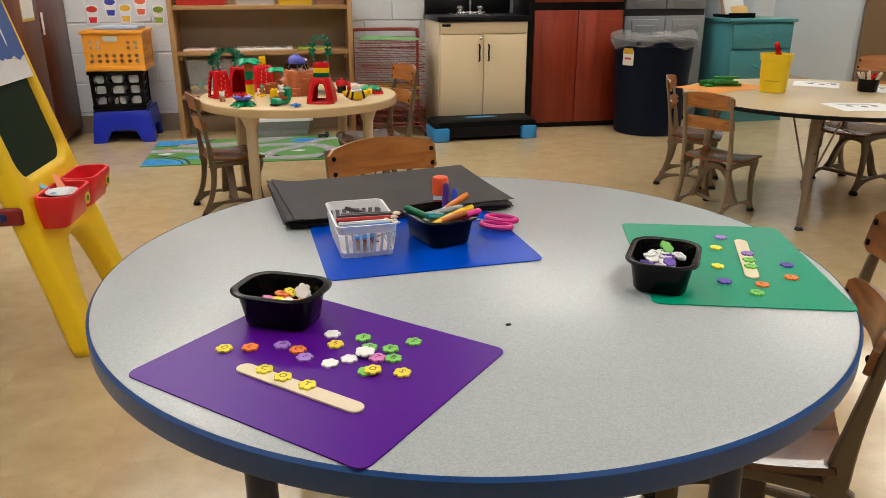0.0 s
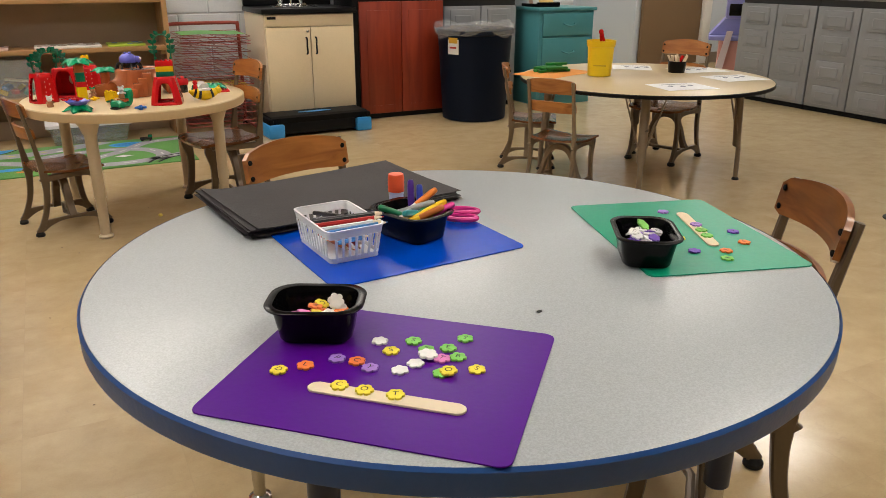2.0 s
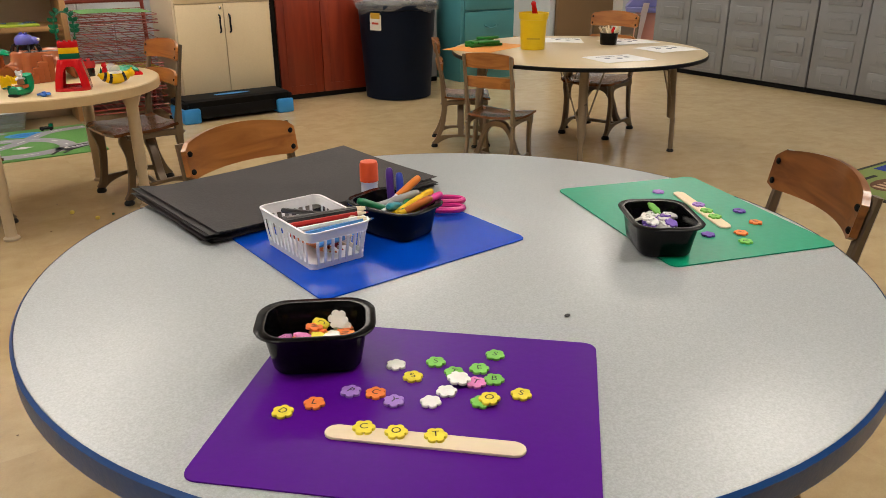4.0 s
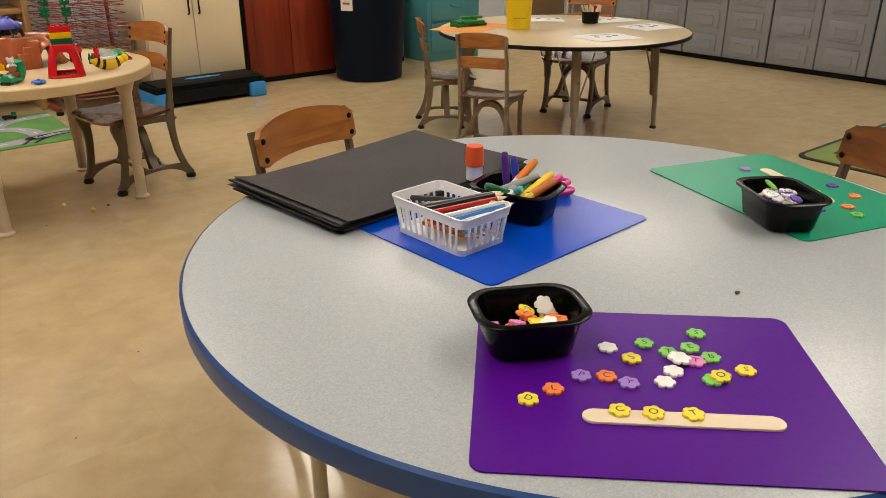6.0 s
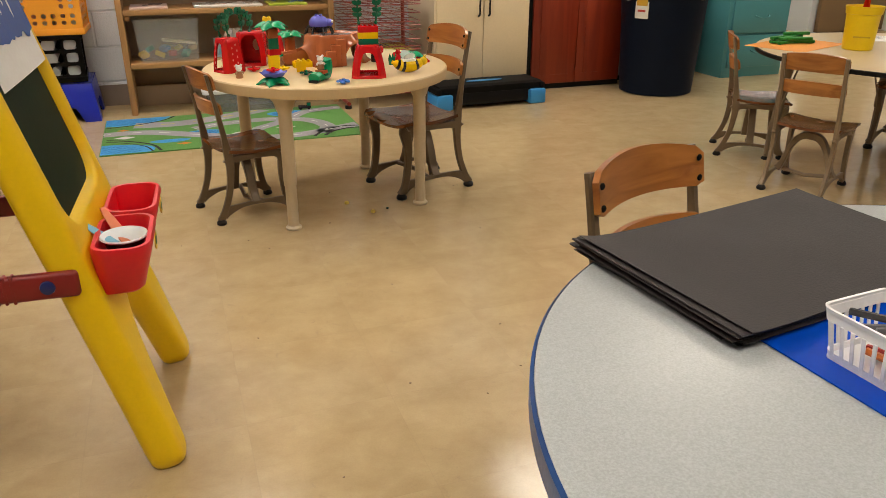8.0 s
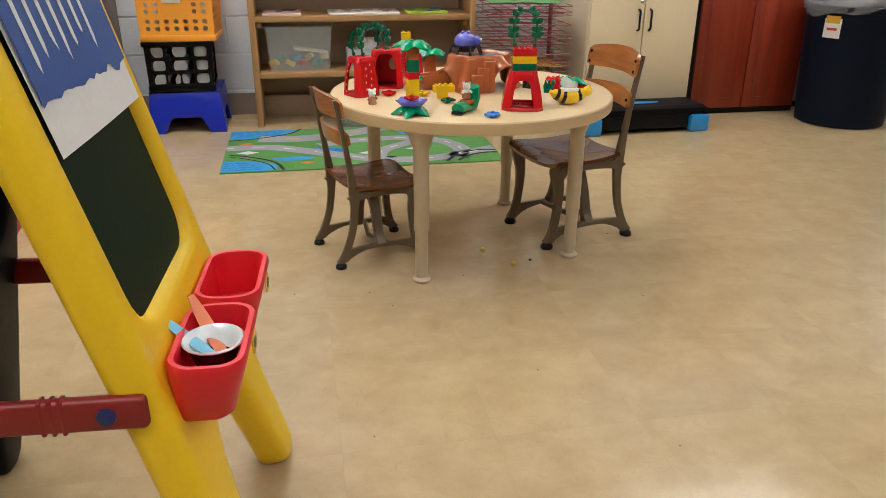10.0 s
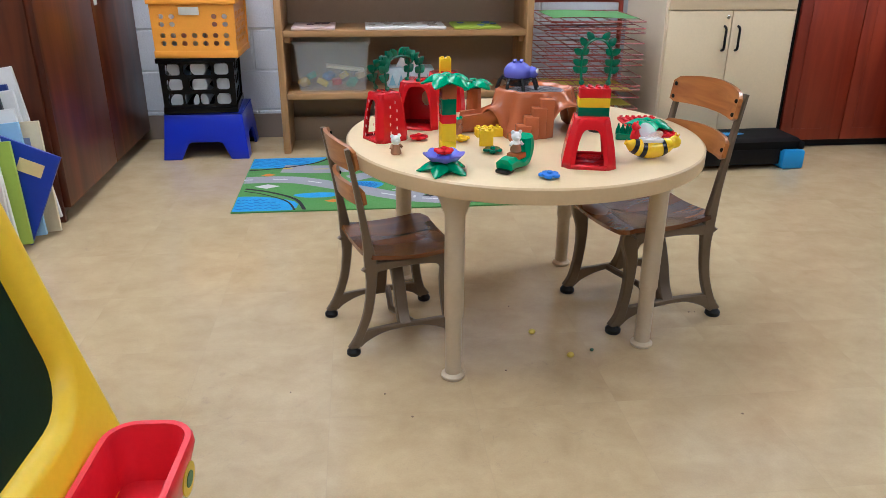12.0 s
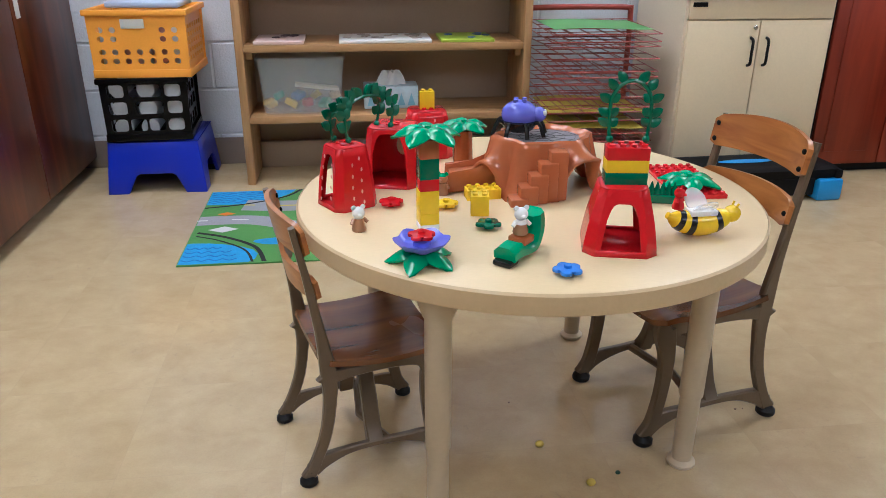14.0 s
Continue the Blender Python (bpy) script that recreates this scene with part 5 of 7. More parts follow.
def toy_rock():
    """A hollow brown mountain with arches, a slide at one end and a flight of steps."""
    r = thing("toy_rock", "glossy brown toy rock mountain with steps and slide", "toy rock", pose(0.205, 3.535, PZ))
    n, h = 64, 0.1
    rg = random.Random(9)
    lumps = [(rg.uniform(0, 6.28), rg.uniform(0.6, 1.0)) for _ in range(5)]
    rows = []
    arch = [(radians(300), 0.40, 0.080), (radians(200), 0.3, 0.062), (radians(60), 0.4, 0.07)]
    levels = 9
    for k in range(levels + 1):
        q = k / levels
        row = []
        for i in range(n):
            a = 2 * math.pi * i / n
            base = 0.130 - 0.040 * q ** 0.45 + 0.011 * math.sin(6 * a + 1.3) * (1 - 0.5 * q) + 0.005 * math.sin(11 * a) * (1 - 0.3 * q)
            x, y = base * math.cos(a), base * 0.82 * math.sin(a)
            low = 0.0
            for c, wd, top in arch:
                da = abs((a - c + math.pi) % (2 * math.pi) - math.pi)
                if da < wd:
                    low = max(low, top * math.sqrt(1 - (da / wd) ** 2))
            row.append((x, y, low + (h - low) * q))
        rows.append(row)
    rows.append([(x * 0.93, y * 0.93, h + 0.003) for x, y, _ in rows[-1]])
    rows.append([(x * 0.8, y * 0.8, h - 0.006) for x, y, _ in rows[-2]])
    sh = part("mountain", loft(rows, False, True), TR["rock"], r, "", None, 50)
    so = sh.modifiers.new("thick", "SOLIDIFY")
    so.thickness, so.offset = 0.005, -1
    part("web", prism([(0.07 * math.cos(k * 0.3), 0.055 * math.sin(k * 0.3)) for k in range(21)], h - 0.006, h - 0.004), M_WEB, r, "grey spider web print")
    web = bmesh.new()
    for k in range(9):
        merge(web, tube([(0, 0, h - 0.0038), (0.07 * math.cos(k * 0.7), 0.055 * math.sin(k * 0.7), h - 0.0038)], 0.0006, 5))
    for q in (0.35, 0.65, 0.95):
        merge(web, tube([(0.07 * q * math.cos(k * 0.7), 0.055 * q * math.sin(k * 0.7), h - 0.0038) for k in range(10)], 0.0006, 5))
    part("web_lines", web, col("web_ink", (0.06, 0.055, 0.06), 0.5), r, "dark web lines")
    for k in range(5):
        part("step", rbox(0.034, 0.036, 0.092 - 0.019 * k, 0.004, 2, (0.010 - 0.019 * k, -0.080 - 0.007 * k, (0.092 - 0.019 * k) / 2)), TR["rock"], r)
    slide = merge(prism([(-0.07, 0.0), (-0.07, 0.085), (-0.10, 0.066), (-0.122, 0.046), (-0.15, 0.036), (-0.196, 0.033), (-0.2, 0.0)], 0, 0.052, 0.004, 2), bmesh.new())
    for q in (-0.004, 0.048):
        merge(slide, prism([(-0.07, 0.02), (-0.07, 0.096), (-0.10, 0.077), (-0.125, 0.056), (-0.15, 0.046), (-0.2, 0.042), (-0.203, 0.0)], q, q + 0.008, 0.002, 2))
    part("slide", slide, TR["rock"], r, "", pose(0.02, 0.025, 0, 90, 0, 0))
    return r


toy_rock()


def toy_beetle():
    b = thing("toy_beetle", "blue-violet toy beetle with black legs on brown rock", "toy animal", pose(0.162, 3.545, PZ + 0.0945, 0, 0, -15))
    part("body", ball(0.034, 24, (1.0, 0.88, 0.80), (0, 0, 0.042)), TR["purple"], b)
    part("head", ball(0.016, 16, (1, 1, 0.9), (0.034, 0, 0.043)), TR["purple"], b)
    part("belly", lathe([(0.022, 0.012), (0.029, 0.018), (0.033, 0.030), (0.03, 0.032)], 24), TR["black"], b)
    for i in range(8):
        a = radians(20 + 45 * i)
        part("leg", tube(curve([(0.02 * math.cos(a), 0.02 * math.sin(a), 0.020), (0.040 * math.cos(a), 0.036 * math.sin(a), 0.030), (0.052 * math.cos(a), 0.046 * math.sin(a), 0.005)], 4), [0.004] * 9, 8), TR["black"], b, "glossy black leg")
    for s in (-1, 1):
        part("eye", ball(0.005, 10, (1, 1, 1), (0.046, s * 0.007, 0.047)), TR["white"], b)
    for i in (-1, 1):
        for j in (-1, 1):
            part("stud", lathe([(0.0047, 0.064), (0.0047, 0.0715), (0.004, 0.072)], 12), TR["purple"], b, "", pose(i * 0.008, j * 0.008, 0))


toy_beetle()
toy_house(pose(0.256, 3.232, PZ, 0, 0, -14), "red", 0.112, 0.072, 0.1, (3, 1), "bright red toy gate house with arched openings", False, False, 0.40, 0.80, 0.10)
z = PZ + 0.1005
for c in ("darkgreen", "yellow", "red"):
    toy_brick(pose(0.258, 3.234, z, 0, 0, -8), 4, 2, c, 0.0192, "bricks stacked on gate house")
    z += 0.0192
vine(pose(0.258, 3.236, z + 0.004, 0, 0, -8), 0.060, 0.104, "tall green leafy toy arch on coloured bricks", 0.0, 5, 0.78)


def toy_bee():
    b = thing("toy_bee", "yellow and black striped toy bee with clear wings", "toy animal", pose(0.398, 3.252, PZ, 0, 0, 2) @ Matrix.Scale(0.92, 4))
    def fat(x):
        return 0.006 + 0.017 * math.sqrt(max(0.0, 1 - (x / 0.056) ** 2)) ** 1.2
    def piece(x0, x1, extra=0.0):
        return tube([(x0 + (x1 - x0) * k / 5, 0, 0.024 + 4.5 * (x0 + (x1 - x0) * k / 5) ** 2) for k in range(6)], [fat(x0 + (x1 - x0) * k / 5) + extra for k in range(6)], 18)
    for x0, x1, c in ((-0.062, -0.045, "yellow"), (-0.045, -0.036, "black"), (-0.036, -0.026, "yellow"), (-0.026, -0.016, "black"), (-0.016, 0.024, "yellow"), (0.024, 0.034, "black"), (0.034, 0.05, "yellow")):
        part("band", piece(x0, x1, 0.0006 if c == "black" else 0), TR[c], b, c + " band")
    part("head", ball(0.015, 16, (1, 1, 1), (0.058, 0, 0.038)), TR["yellow"], b)
    part("saddle", rbox(0.05, 0.03, 0.012, 0.003, 2, (0.0, 0, 0.044)), TR["white"], b)
    wingm = mat("clear_wing", (0.85, 0.86, 0.9), 0.15, alpha=0.32, var=0.02)
    for s in (-1, 1):
        part("wing", prism([(0.020 * math.cos(k * 0.35), 0.028 * math.sin(k * 0.35)) for k in range(18)], -0.0015, 0.0015, 0.0006, 1), wingm, b, "clear plastic wing", pose(-0.003, s * 0.018, 0.058, 38 * s, 0, 0))
    for s in (-1, 1):
        part("antenna", tube([(0.06, s * 0.006, 0.05), (0.064, s * 0.008, 0.058)], 0.002, 6), TR["yellow"], b)


toy_bee()
tagged(link("toy_figure", figure(None, ""), TR["red"], None, "", pose(0.37, 3.278, PZ + 0.038, 0, 0, 40) @ Matrix.Scale(0.85, 4)), "small red toy figure riding on the bee", "toy figure", "toy figures")
snail = thing("toy_caterpillar", "green toy caterpillar ride with brown seat", "toy animal", pose(0.096, 3.206, PZ, 0, 0, 48) @ Matrix.Scale(0.92, 4))
part("body", ribbon([(-0.052, 0.016), (-0.03, 0.018), (0.0, 0.012), (0.022, 0.014), (0.034, 0.034), (0.035, 0.052), (0.031, 0.068)], [0.030, 0.032, 0.022, 0.026, 0.032, 0.032, 0.028], 0.040, 5, 0.010), TR["green"], snail)
part("muzzle", rbox(0.030, 0.034, 0.010, 0.004, 2, (-0.048, 0, 0.0055)), TR["black"], snail)
part("seat", rbox(0.032, 0.032, 0.012, 0.002, 2, (0.0, 0, 0.030)), TR["brown"], snail, "brown seat block")
tagged(two_tone(link("toy_figure", figure(None, ""), col("figure_white", (0.74, 0.72, 0.70), 0.35), None, "", pose(0.094, 3.205, PZ + 0.036, 0, 0, 10)), TR["skin"], 0.012), "small white and brown toy figure seated on caterpillar", "toy figure", "toy figures")
plate = thing("toy_base_plate", "red studded toy base plate", "toy plate", pose(0.487, 3.515, PZ, 0, 0, -3))
part("plate", rbox(0.095, 0.19, 0.008, 0.001, 1, (0, 0, 0.004)), TR["red"], plate)
for i in range(6):
    for j in range(12):
        part("stud", lathe([(0.0047, 0), (0.0047, 0.004), (0.004, 0.0046)], 10), TR["red"], plate, "", pose(-0.0397 + 0.0159 * i, -0.0875 + 0.0159 * j, 0.0078))
palm_leaves(pose(0.475, 3.47, PZ + 0.0125), "glossy green toy palm top on red plate", 6, 0.060, 0.042, 0.008)
grass = thing("toy_grass", "green toy grass tuft block", "toy plant", pose(0.402, 3.415, PZ, 0, 0, -15))
part("block", rbox(0.05, 0.024, 0.016, 0.002, 1, (0, 0, 0.008)), TR["darkgreen"], grass)
for i in range(5):
    part("blade", lathe([(0.006, 0.012), (0.0065, 0.02), (0.001, 0.038)], 8), TR["darkgreen"], grass, "", pose(-0.02 + 0.01 * i, 0, 0))
lady = thing("toy_ladybird", "red and black toy ladybird", "toy animal", pose(0.355, 3.5, PZ))
part("body", ball(0.026, 20, (1, 0.8, 0.9), (0, 0, 0.042)), TR["red"], lady)
part("base", lathe([(0.02, 0), (0.02, 0.03), (0.016, 0.032)], 18), TR["black"], lady)
for x, y in ((-0.010, -0.012), (0.012, -0.012), (0.0, 0.004)):
    part("spot", ball(0.006, 10, (1, 1, 0.6), (x, y, 0.060)), TR["black"], lady)


# ---- the easel and the left side ----
def holed(outer, inner, z0, z1, r=0.004, seg=3):
    """A plate with one hole, between two outlines of (x, y), with rounded edges."""
    bm = bmesh.new()
    edges = []
    for loop in (outer, inner):
        vs = [bm.verts.new((x, y, z0)) for x, y in loop]
        edges += [bm.edges.new((vs[i], vs[(i + 1) % len(vs)])) for i in range(len(vs))]
    bmesh.ops.triangle_fill(bm, edges=edges, use_beauty=True)
    ex = bmesh.ops.extrude_face_region(bm, geom=bm.faces[:])
    bmesh.ops.translate(bm, verts=[v for v in ex["geom"] if isinstance(v, bmesh.types.BMVert)], vec=(0, 0, z1 - z0))
    bmesh.ops.recalc_face_normals(bm, faces=bm.faces)
    sharp = [e for e in bm.edges if len(e.link_faces) == 2 and e.calc_face_angle() > 1.0]
    if r:
        bmesh.ops.bevel(bm, geom=sharp, offset=r, segments=seg, profile=0.5, affect="EDGES")
    return bm


def slope(x, y, lean):
    """Axes of an easel half: x runs along the room's y, y up the slope, z out of the face."""
    c, s = math.cos(lean), math.sin(lean)
    return Matrix(((0, -s, c, x), (1, 0, 0, y), (0, c, s, 0), (0, 0, 0, 1)))


ER = pose(-0.408, 2.268, 0, 0, 0, -3.5) @ Matrix.Translation((0.416, -2.285, 0))


def easel():
    e = thing("easel", "yellow plastic child's easel with chalkboard and red trays", "easel", ER)
    def smooth2(pts, n=4):
        c = curve([(x, y, 0) for x, y in pts + [pts[0]]], n)[:-1]
        return [(p.x, p.y) for p in c]
    half = [(0.205, 1.0), (0.212, 0.6), (0.224, 0.25), (0.232, 0.10), (0.236, 0.045), (0.230, 0.018), (0.212, 0.003), (0.190, 0.0), (0.168, 0.006), (0.152, 0.024), (0.146, 0.05), (0.136, 0.10), (0.112, 0.19), (0.094, 0.245), (0.064, 0.285), (0.03, 0.30)]
    outer = smooth2([(-0.17, 1.052), (0.0, 1.058), (0.17, 1.052)] + half + [(-x, y) for x, y in half[::-1]], 3)
    inner = [(x, y + 0.757) for x, y in roundrect(0.322, 0.53, 0.055, 6)]
    m = slope(-0.416, 2.285, radians(14.8))
    part("front_frame", holed(outer, inner, -0.062, 0.001, 0.022, 5), M_YELLOW, e, "thick moulded yellow plastic frame", m, 50)
    part("chalkboard", rbox(0.336, 0.544, 0.012, 0.002, 1, (0, 0.757, -0.022)), M_CHALK, e, "dark green chalkboard with chalk dust", m)
    m2 = slope(-0.985, 2.305, radians(-11.5))
    back = holed(outer, inner, 0.0, 0.05, 0.014, 3)
    part("back_frame", back, col("navy_easel", (0.003, 0.004, 0.008), 0.5, spec=0.12), e, "black plastic rear frame", m2, 50)
    part("rear_board", rbox(0.325, 0.54, 0.012, 0.002, 1, (0, 0.745, 0.03)), col("tan_board", (0.40, 0.24, 0.09), 0.5), e, "tan rear board", m2)
    for y in (2.066, 2.504):
        bar = part("spreader_bar", span(-0.93, -0.538, y - 0.009, y + 0.009, 0.372, 0.418, 0.008, 3), M_DKRED, e, "dark red spreader bar")
        for x in (-0.66, -0.648, -0.636):
            part("notch", span(x - 0.003, x + 0.003, y - 0.0100, y + 0.0100, 0.371, 0.419, 0.003), M_DKRED, bar)
        part("bolt", lathe([(0.012, 0), (0.011, 0.004), (0.004, 0.006)], 16), col("navy_bolt", (0.01, 0.02, 0.12), 0.3), bar, "blue bolt head", pose(-0.585, y - 0.0085 if y < 2.2 else y + 0.0085, 0.395, 90 if y < 2.2 else -90))
    for k, y in ((0, 2.176), (1, 2.370)):
        sx, sy, h = 0.100, 0.184, 0.086
        def ring(w, d, r, z, dx=0.0):
            return [(x + dx, yy, z) for x, yy in roundrect(w, d, r, 6)]
        rings = [ring(sx - 0.034, sy - 0.034, 0.018, 0, -0.012), ring(sx - 0.024, sy - 0.024, 0.024, 0.006, -0.009), ring(sx, sy, 0.036, h - 0.010), ring(sx - 0.001, sy - 0.001, 0.036, h - 0.004), ring(sx - 0.005, sy - 0.005, 0.034, h), ring(sx - 0.018, sy - 0.018, 0.028, h), ring(sx - 0.022, sy - 0.022, 0.026, h - 0.005), ring(sx - 0.036, sy - 0.034, 0.018, 0.016, -0.006)]
        t = part("tray", loft(rings, True, True), M_EASELRED, e, "red moulded paint tray", pose(-0.474, y, 0.350), 50)
        part("badge", prism([(0.021 * math.cos(i * 0.2618), 0.016 * math.sin(i * 0.2618)) for i in range(24)], 0, 0.0015), col("yellow_badge", (0.75, 0.5, 0.02), 0.4), t, "yellow oval badge", pose(0.0460, 0.035, 0.050, 90, 0, 90) )
        part("badge_mark", prism([(0.011 * math.cos(i * 0.5236), 0.008 * math.sin(i * 0.5236)) for i in range(12)], 0, 0.0008), col("green_mark", (0.03, 0.12, 0.05), 0.4), t, "", pose(0.0477, 0.035, 0.050, 90, 0, 90))
    return e, m


EASEL, EM = easel()
pm = thing("painted_paper", "white paper with blue painted strokes clipped on the easel", "painting", ER @ EM @ pose(0, 0.925, 0.0025))
part("sheet", sheet(lambda u, v: (-0.168 + 0.336 * u, -0.205 + 0.3 * v, 0.0 + 0.003 * math.sin(3 * u)), 8, 8, 0.0006), col("white_paper", (0.78, 0.79, 0.80), 0.7), pm)
rng = random.Random(21)
edge = [(-0.165 + 0.33 * k / 24, -0.145 + 0.004 * rng.uniform(-1, 1) - (0.012 if k in (20, 21) else 0.0)) for k in range(25)]
part("blue_paint", prism(edge + [(0.165, 0.08), (-0.165, 0.08)], 0.0035, 0.0042), col("blue_paint", (0.03, 0.09, 0.34), 0.5, var=0.25, scale=25), pm, "blue brushed paint", None, 0)
for i in range(7):
    x = -0.13 + 0.034 * i
    part("bare_stroke", prism([(x - 0.004, -0.105 + 0.012 * (i % 3)), (x, -0.116 + 0.012 * (i % 3)), (x + 0.005, -0.100 + 0.012 * (i % 2)), (x + 0.009, 0.09), (x - 0.003, 0.09)], 0.0046, 0.0050), col("white_paper", (0.78, 0.79, 0.80), 0.7), pm, "bare white finger stroke", None, 0)
dish = thing("paint_dish", "small metal-rimmed dark dish with painted sticks", "dish", ER @ pose(-0.474, 2.170, 0.380) @ Matrix.Scale(0.84, 4))
part("bowl", lathe([(0.022, 0), (0.026, 0.004), (0.042, 0.052), (0.046, 0.056), (0.046, 0.058), (0.040, 0.054), (0.024, 0.008)], 32), M_BLACKPL, dish)
part("rim", lathe([(0.0405, 0.052), (0.0465, 0.057), (0.049, 0.060), (0.047, 0.063), (0.040, 0.057), (0.03, 0.03)], 32, False), col("pale_metal", (0.70, 0.73, 0.76), 0.3, metal=0.15), dish, "pale metal rim")
for nm, c, yaw, p in (("blue", (0.16, 0.42, 0.60), 160, (0.01, -0.004)), ("coral", (0.70, 0.22, 0.12), 125, (0.012, 0.006))):
    st = sheet(lambda u, v: (0.006 + 0.085 * u, (v - 0.5) * 0.020 * (0.35 + 0.65 * math.sin(math.pi * min(1, 0.2 + u * 0.75))), 0.016 + 0.058 * u), 8, 4, 0.002)
    tagged(link("painted_spoon", st, col("spoon_" + nm, c, 0.4), None, "", ER @ pose(-0.474 + p[0], 2.170 + p[1], 0.384, 0, 0, yaw)), "flat %s craft spoon leaning in the dish" % nm, "spoon", "craft spoons")
tagged(link("cotton_swab", tube([(0, 0, 0), (0.045, 0.02, 0.012)], 0.0028, 8), M_WHITE, None, "", ER @ pose(-0.49, 2.355, 0.367)), "white cotton swab lying in red tray", "cotton swab")


def crate(m, label, w, d, h, material, holes, kind, group="stacked crates"):
    c = thing("crate", label, "crate", m, group)
    t = 0.006
    def panel(wd, loops):
        bm = bmesh.new()
        edges = []
        for loop in [[(-wd / 2, 0.01), (wd / 2, 0.01), (wd / 2 * 1.02, h - 0.015), (-wd / 2 * 1.02, h - 0.015)]] + loops:
            vs = [bm.verts.new((x, 0, z)) for x, z in loop]
            edges += [bm.edges.new((vs[i], vs[(i + 1) % len(vs)])) for i in range(len(vs))]
        bmesh.ops.triangle_fill(bm, edges=edges, use_beauty=True)
        ex = bmesh.ops.extrude_face_region(bm, geom=bm.faces[:])
        bmesh.ops.translate(bm, verts=[v for v in ex["geom"] if isinstance(v, bmesh.types.BMVert)], vec=(0, t, 0))
        return bm
    part("front_panel", panel(w, holes(w)), material, c, "", pose(0, -d / 2, 0), 30)
    part("back_panel", panel(w, []), material, c, "", pose(0, d / 2 - t, 0), 30)
    for s in (-1, 1):
        part("side_panel", panel(d - 2 * t, kind(d)), material, c, "", pose(s * (w / 2 - t) if s > 0 else -w / 2 + t, 0, 0, 0, 0, 90), 30)
    part("bottom", span(-w / 2, w / 2, -d / 2, d / 2, 0, 0.012, 0.003), material, c)
    rim = bmesh.new()
    e = 0.012
    for b in (span(-w / 2 - e, w / 2 + e, -d / 2 - e, -d / 2 + 0.004, h - 0.02, h, 0.003), span(-w / 2 - e, w / 2 + e, d / 2 - 0.004, d / 2 + e, h - 0.02, h, 0.003), span(-w / 2 - e, -w / 2 + 0.004, -d / 2, d / 2, h - 0.02, h, 0.003), span(w / 2 - 0.004, w / 2 + e, -d / 2, d / 2, h - 0.02, h, 0.003)):
        merge(rim, b)
    part("rim", rim, material, c)
    part("base_band", rim_band(w, d), material, c)
    return c


def rim_band(w, d):
    bm = bmesh.new()
    for b in (span(-w / 2 - 0.004, w / 2 + 0.004, -d / 2 - 0.004, -d / 2 + 0.002, 0.0, 0.028, 0.002), span(-w / 2 - 0.004, -w / 2 + 0.002, -d / 2, d / 2, 0.0, 0.028, 0.002), span(w / 2 - 0.002, w / 2 + 0.004, -d / 2, d / 2, 0.0, 0.028, 0.002)):
        merge(bm, b)
    return bm


def round_holes(w):
    out = []
    for r, z in enumerate((0.058, 0.09, 0.135, 0.166)):
        for i in range(7):
            if r >= 2 and i in (2, 3, 4):
                continue
            x = (i - 3) * w * 0.128
            out.append([(x + 0.0115 * math.cos(-k * 0.5236), z + 0.0105 * math.sin(-k * 0.5236)) for k in range(12)])
    return out


def slot_holes(d):
    out = []
    for r in range(5):
        for i in range(7):
            x, z = (i - 3) * d * 0.125, 0.05 + 0.028 * r
            out.append([(x - 0.013, z), (x - 0.009, z + 0.016), (x + 0.013, z + 0.016), (x + 0.009, z)])
    return out


def window_holes(w):
    out = []
    for z, cells in ((0.035, ((-0.5, -0.27), (-0.24, -0.01), (0.01, 0.24), (0.27, 0.5))), (0.098, ((-0.5, -0.25), (-0.14, 0.24), (0.29, 0.5))), (0.16, ((-0.5, -0.27), (-0.22, 0.23), (0.27, 0.5)))):
        for a, b in cells:
            cx, hw = (a + b) / 2 * w * 0.86, (b - a) / 2 * w * 0.84
            out.append([(cx + x, z + 0.024 + y) for x, y in roundrect(hw * 2, 0.046, 0.012, 3)])
    return out


def side_windows(d):
    return [[(cx + x, z + y) for x, y in roundrect(0.055, 0.04, 0.01, 3)] for cx in (-0.09, -0.02, 0.05) for z in (0.06, 0.12, 0.175)]


crate(pose(-0.905, 5.19, 0.2005, 0, 0, 3), "black plastic milk crate packed with white paper rolls", 0.30, 0.29, 0.232, M_BLACKPL, window_holes, side_windows)
crate(pose(-0.885, 5.19, 0.433, 0, 0, -2), "orange perforated plastic crate stacked on black crate", 0.335, 0.29, 0.235, M_ORANGE, round_holes, slot_holes)
WP = col("paper_white", (0.70, 0.72, 0.74), 0.6, var=0.1, scale=14)
for i, (x, z) in enumerate(((-1.0, 0.245), (-0.905, 0.245), (-0.81, 0.245), (-1.0, 0.315), (-0.905, 0.315), (-0.81, 0.315), (-1.0, 0.385), (-0.905, 0.385), (-0.81, 0.385))):
    tagged(link("paper_roll", merge(tube([(0, -0.115, 0), (0, 0.11, 0)], 0.032, 18), bmesh.new()), WP, None, "", pose(x, 5.19, z, 0, 0, 3)), "white paper roll inside black crate", "paper roll", "paper rolls in crate")
for i in range(5):
    c = ((0.62, 0.60, 0.58), (0.5, 0.24, 0.2), (0.65, 0.63, 0.6), (0.42, 0.2, 0.16), (0.6, 0.62, 0.66))[i]
    tagged(link("storage_pack", rbox(0.054, 0.22, 0.16 + 0.006 * (i % 2), 0.004, 2, (0, 0, 0.085)), col("pack_%d" % i, c, 0.6, var=0.2, scale=20), None, "", pose(-1.0 + 0.0585 * i, 5.19, 0.446, 0, 0, -2)), "paper-wrapped pack stored in orange crate", "pack", "packs in orange crate")
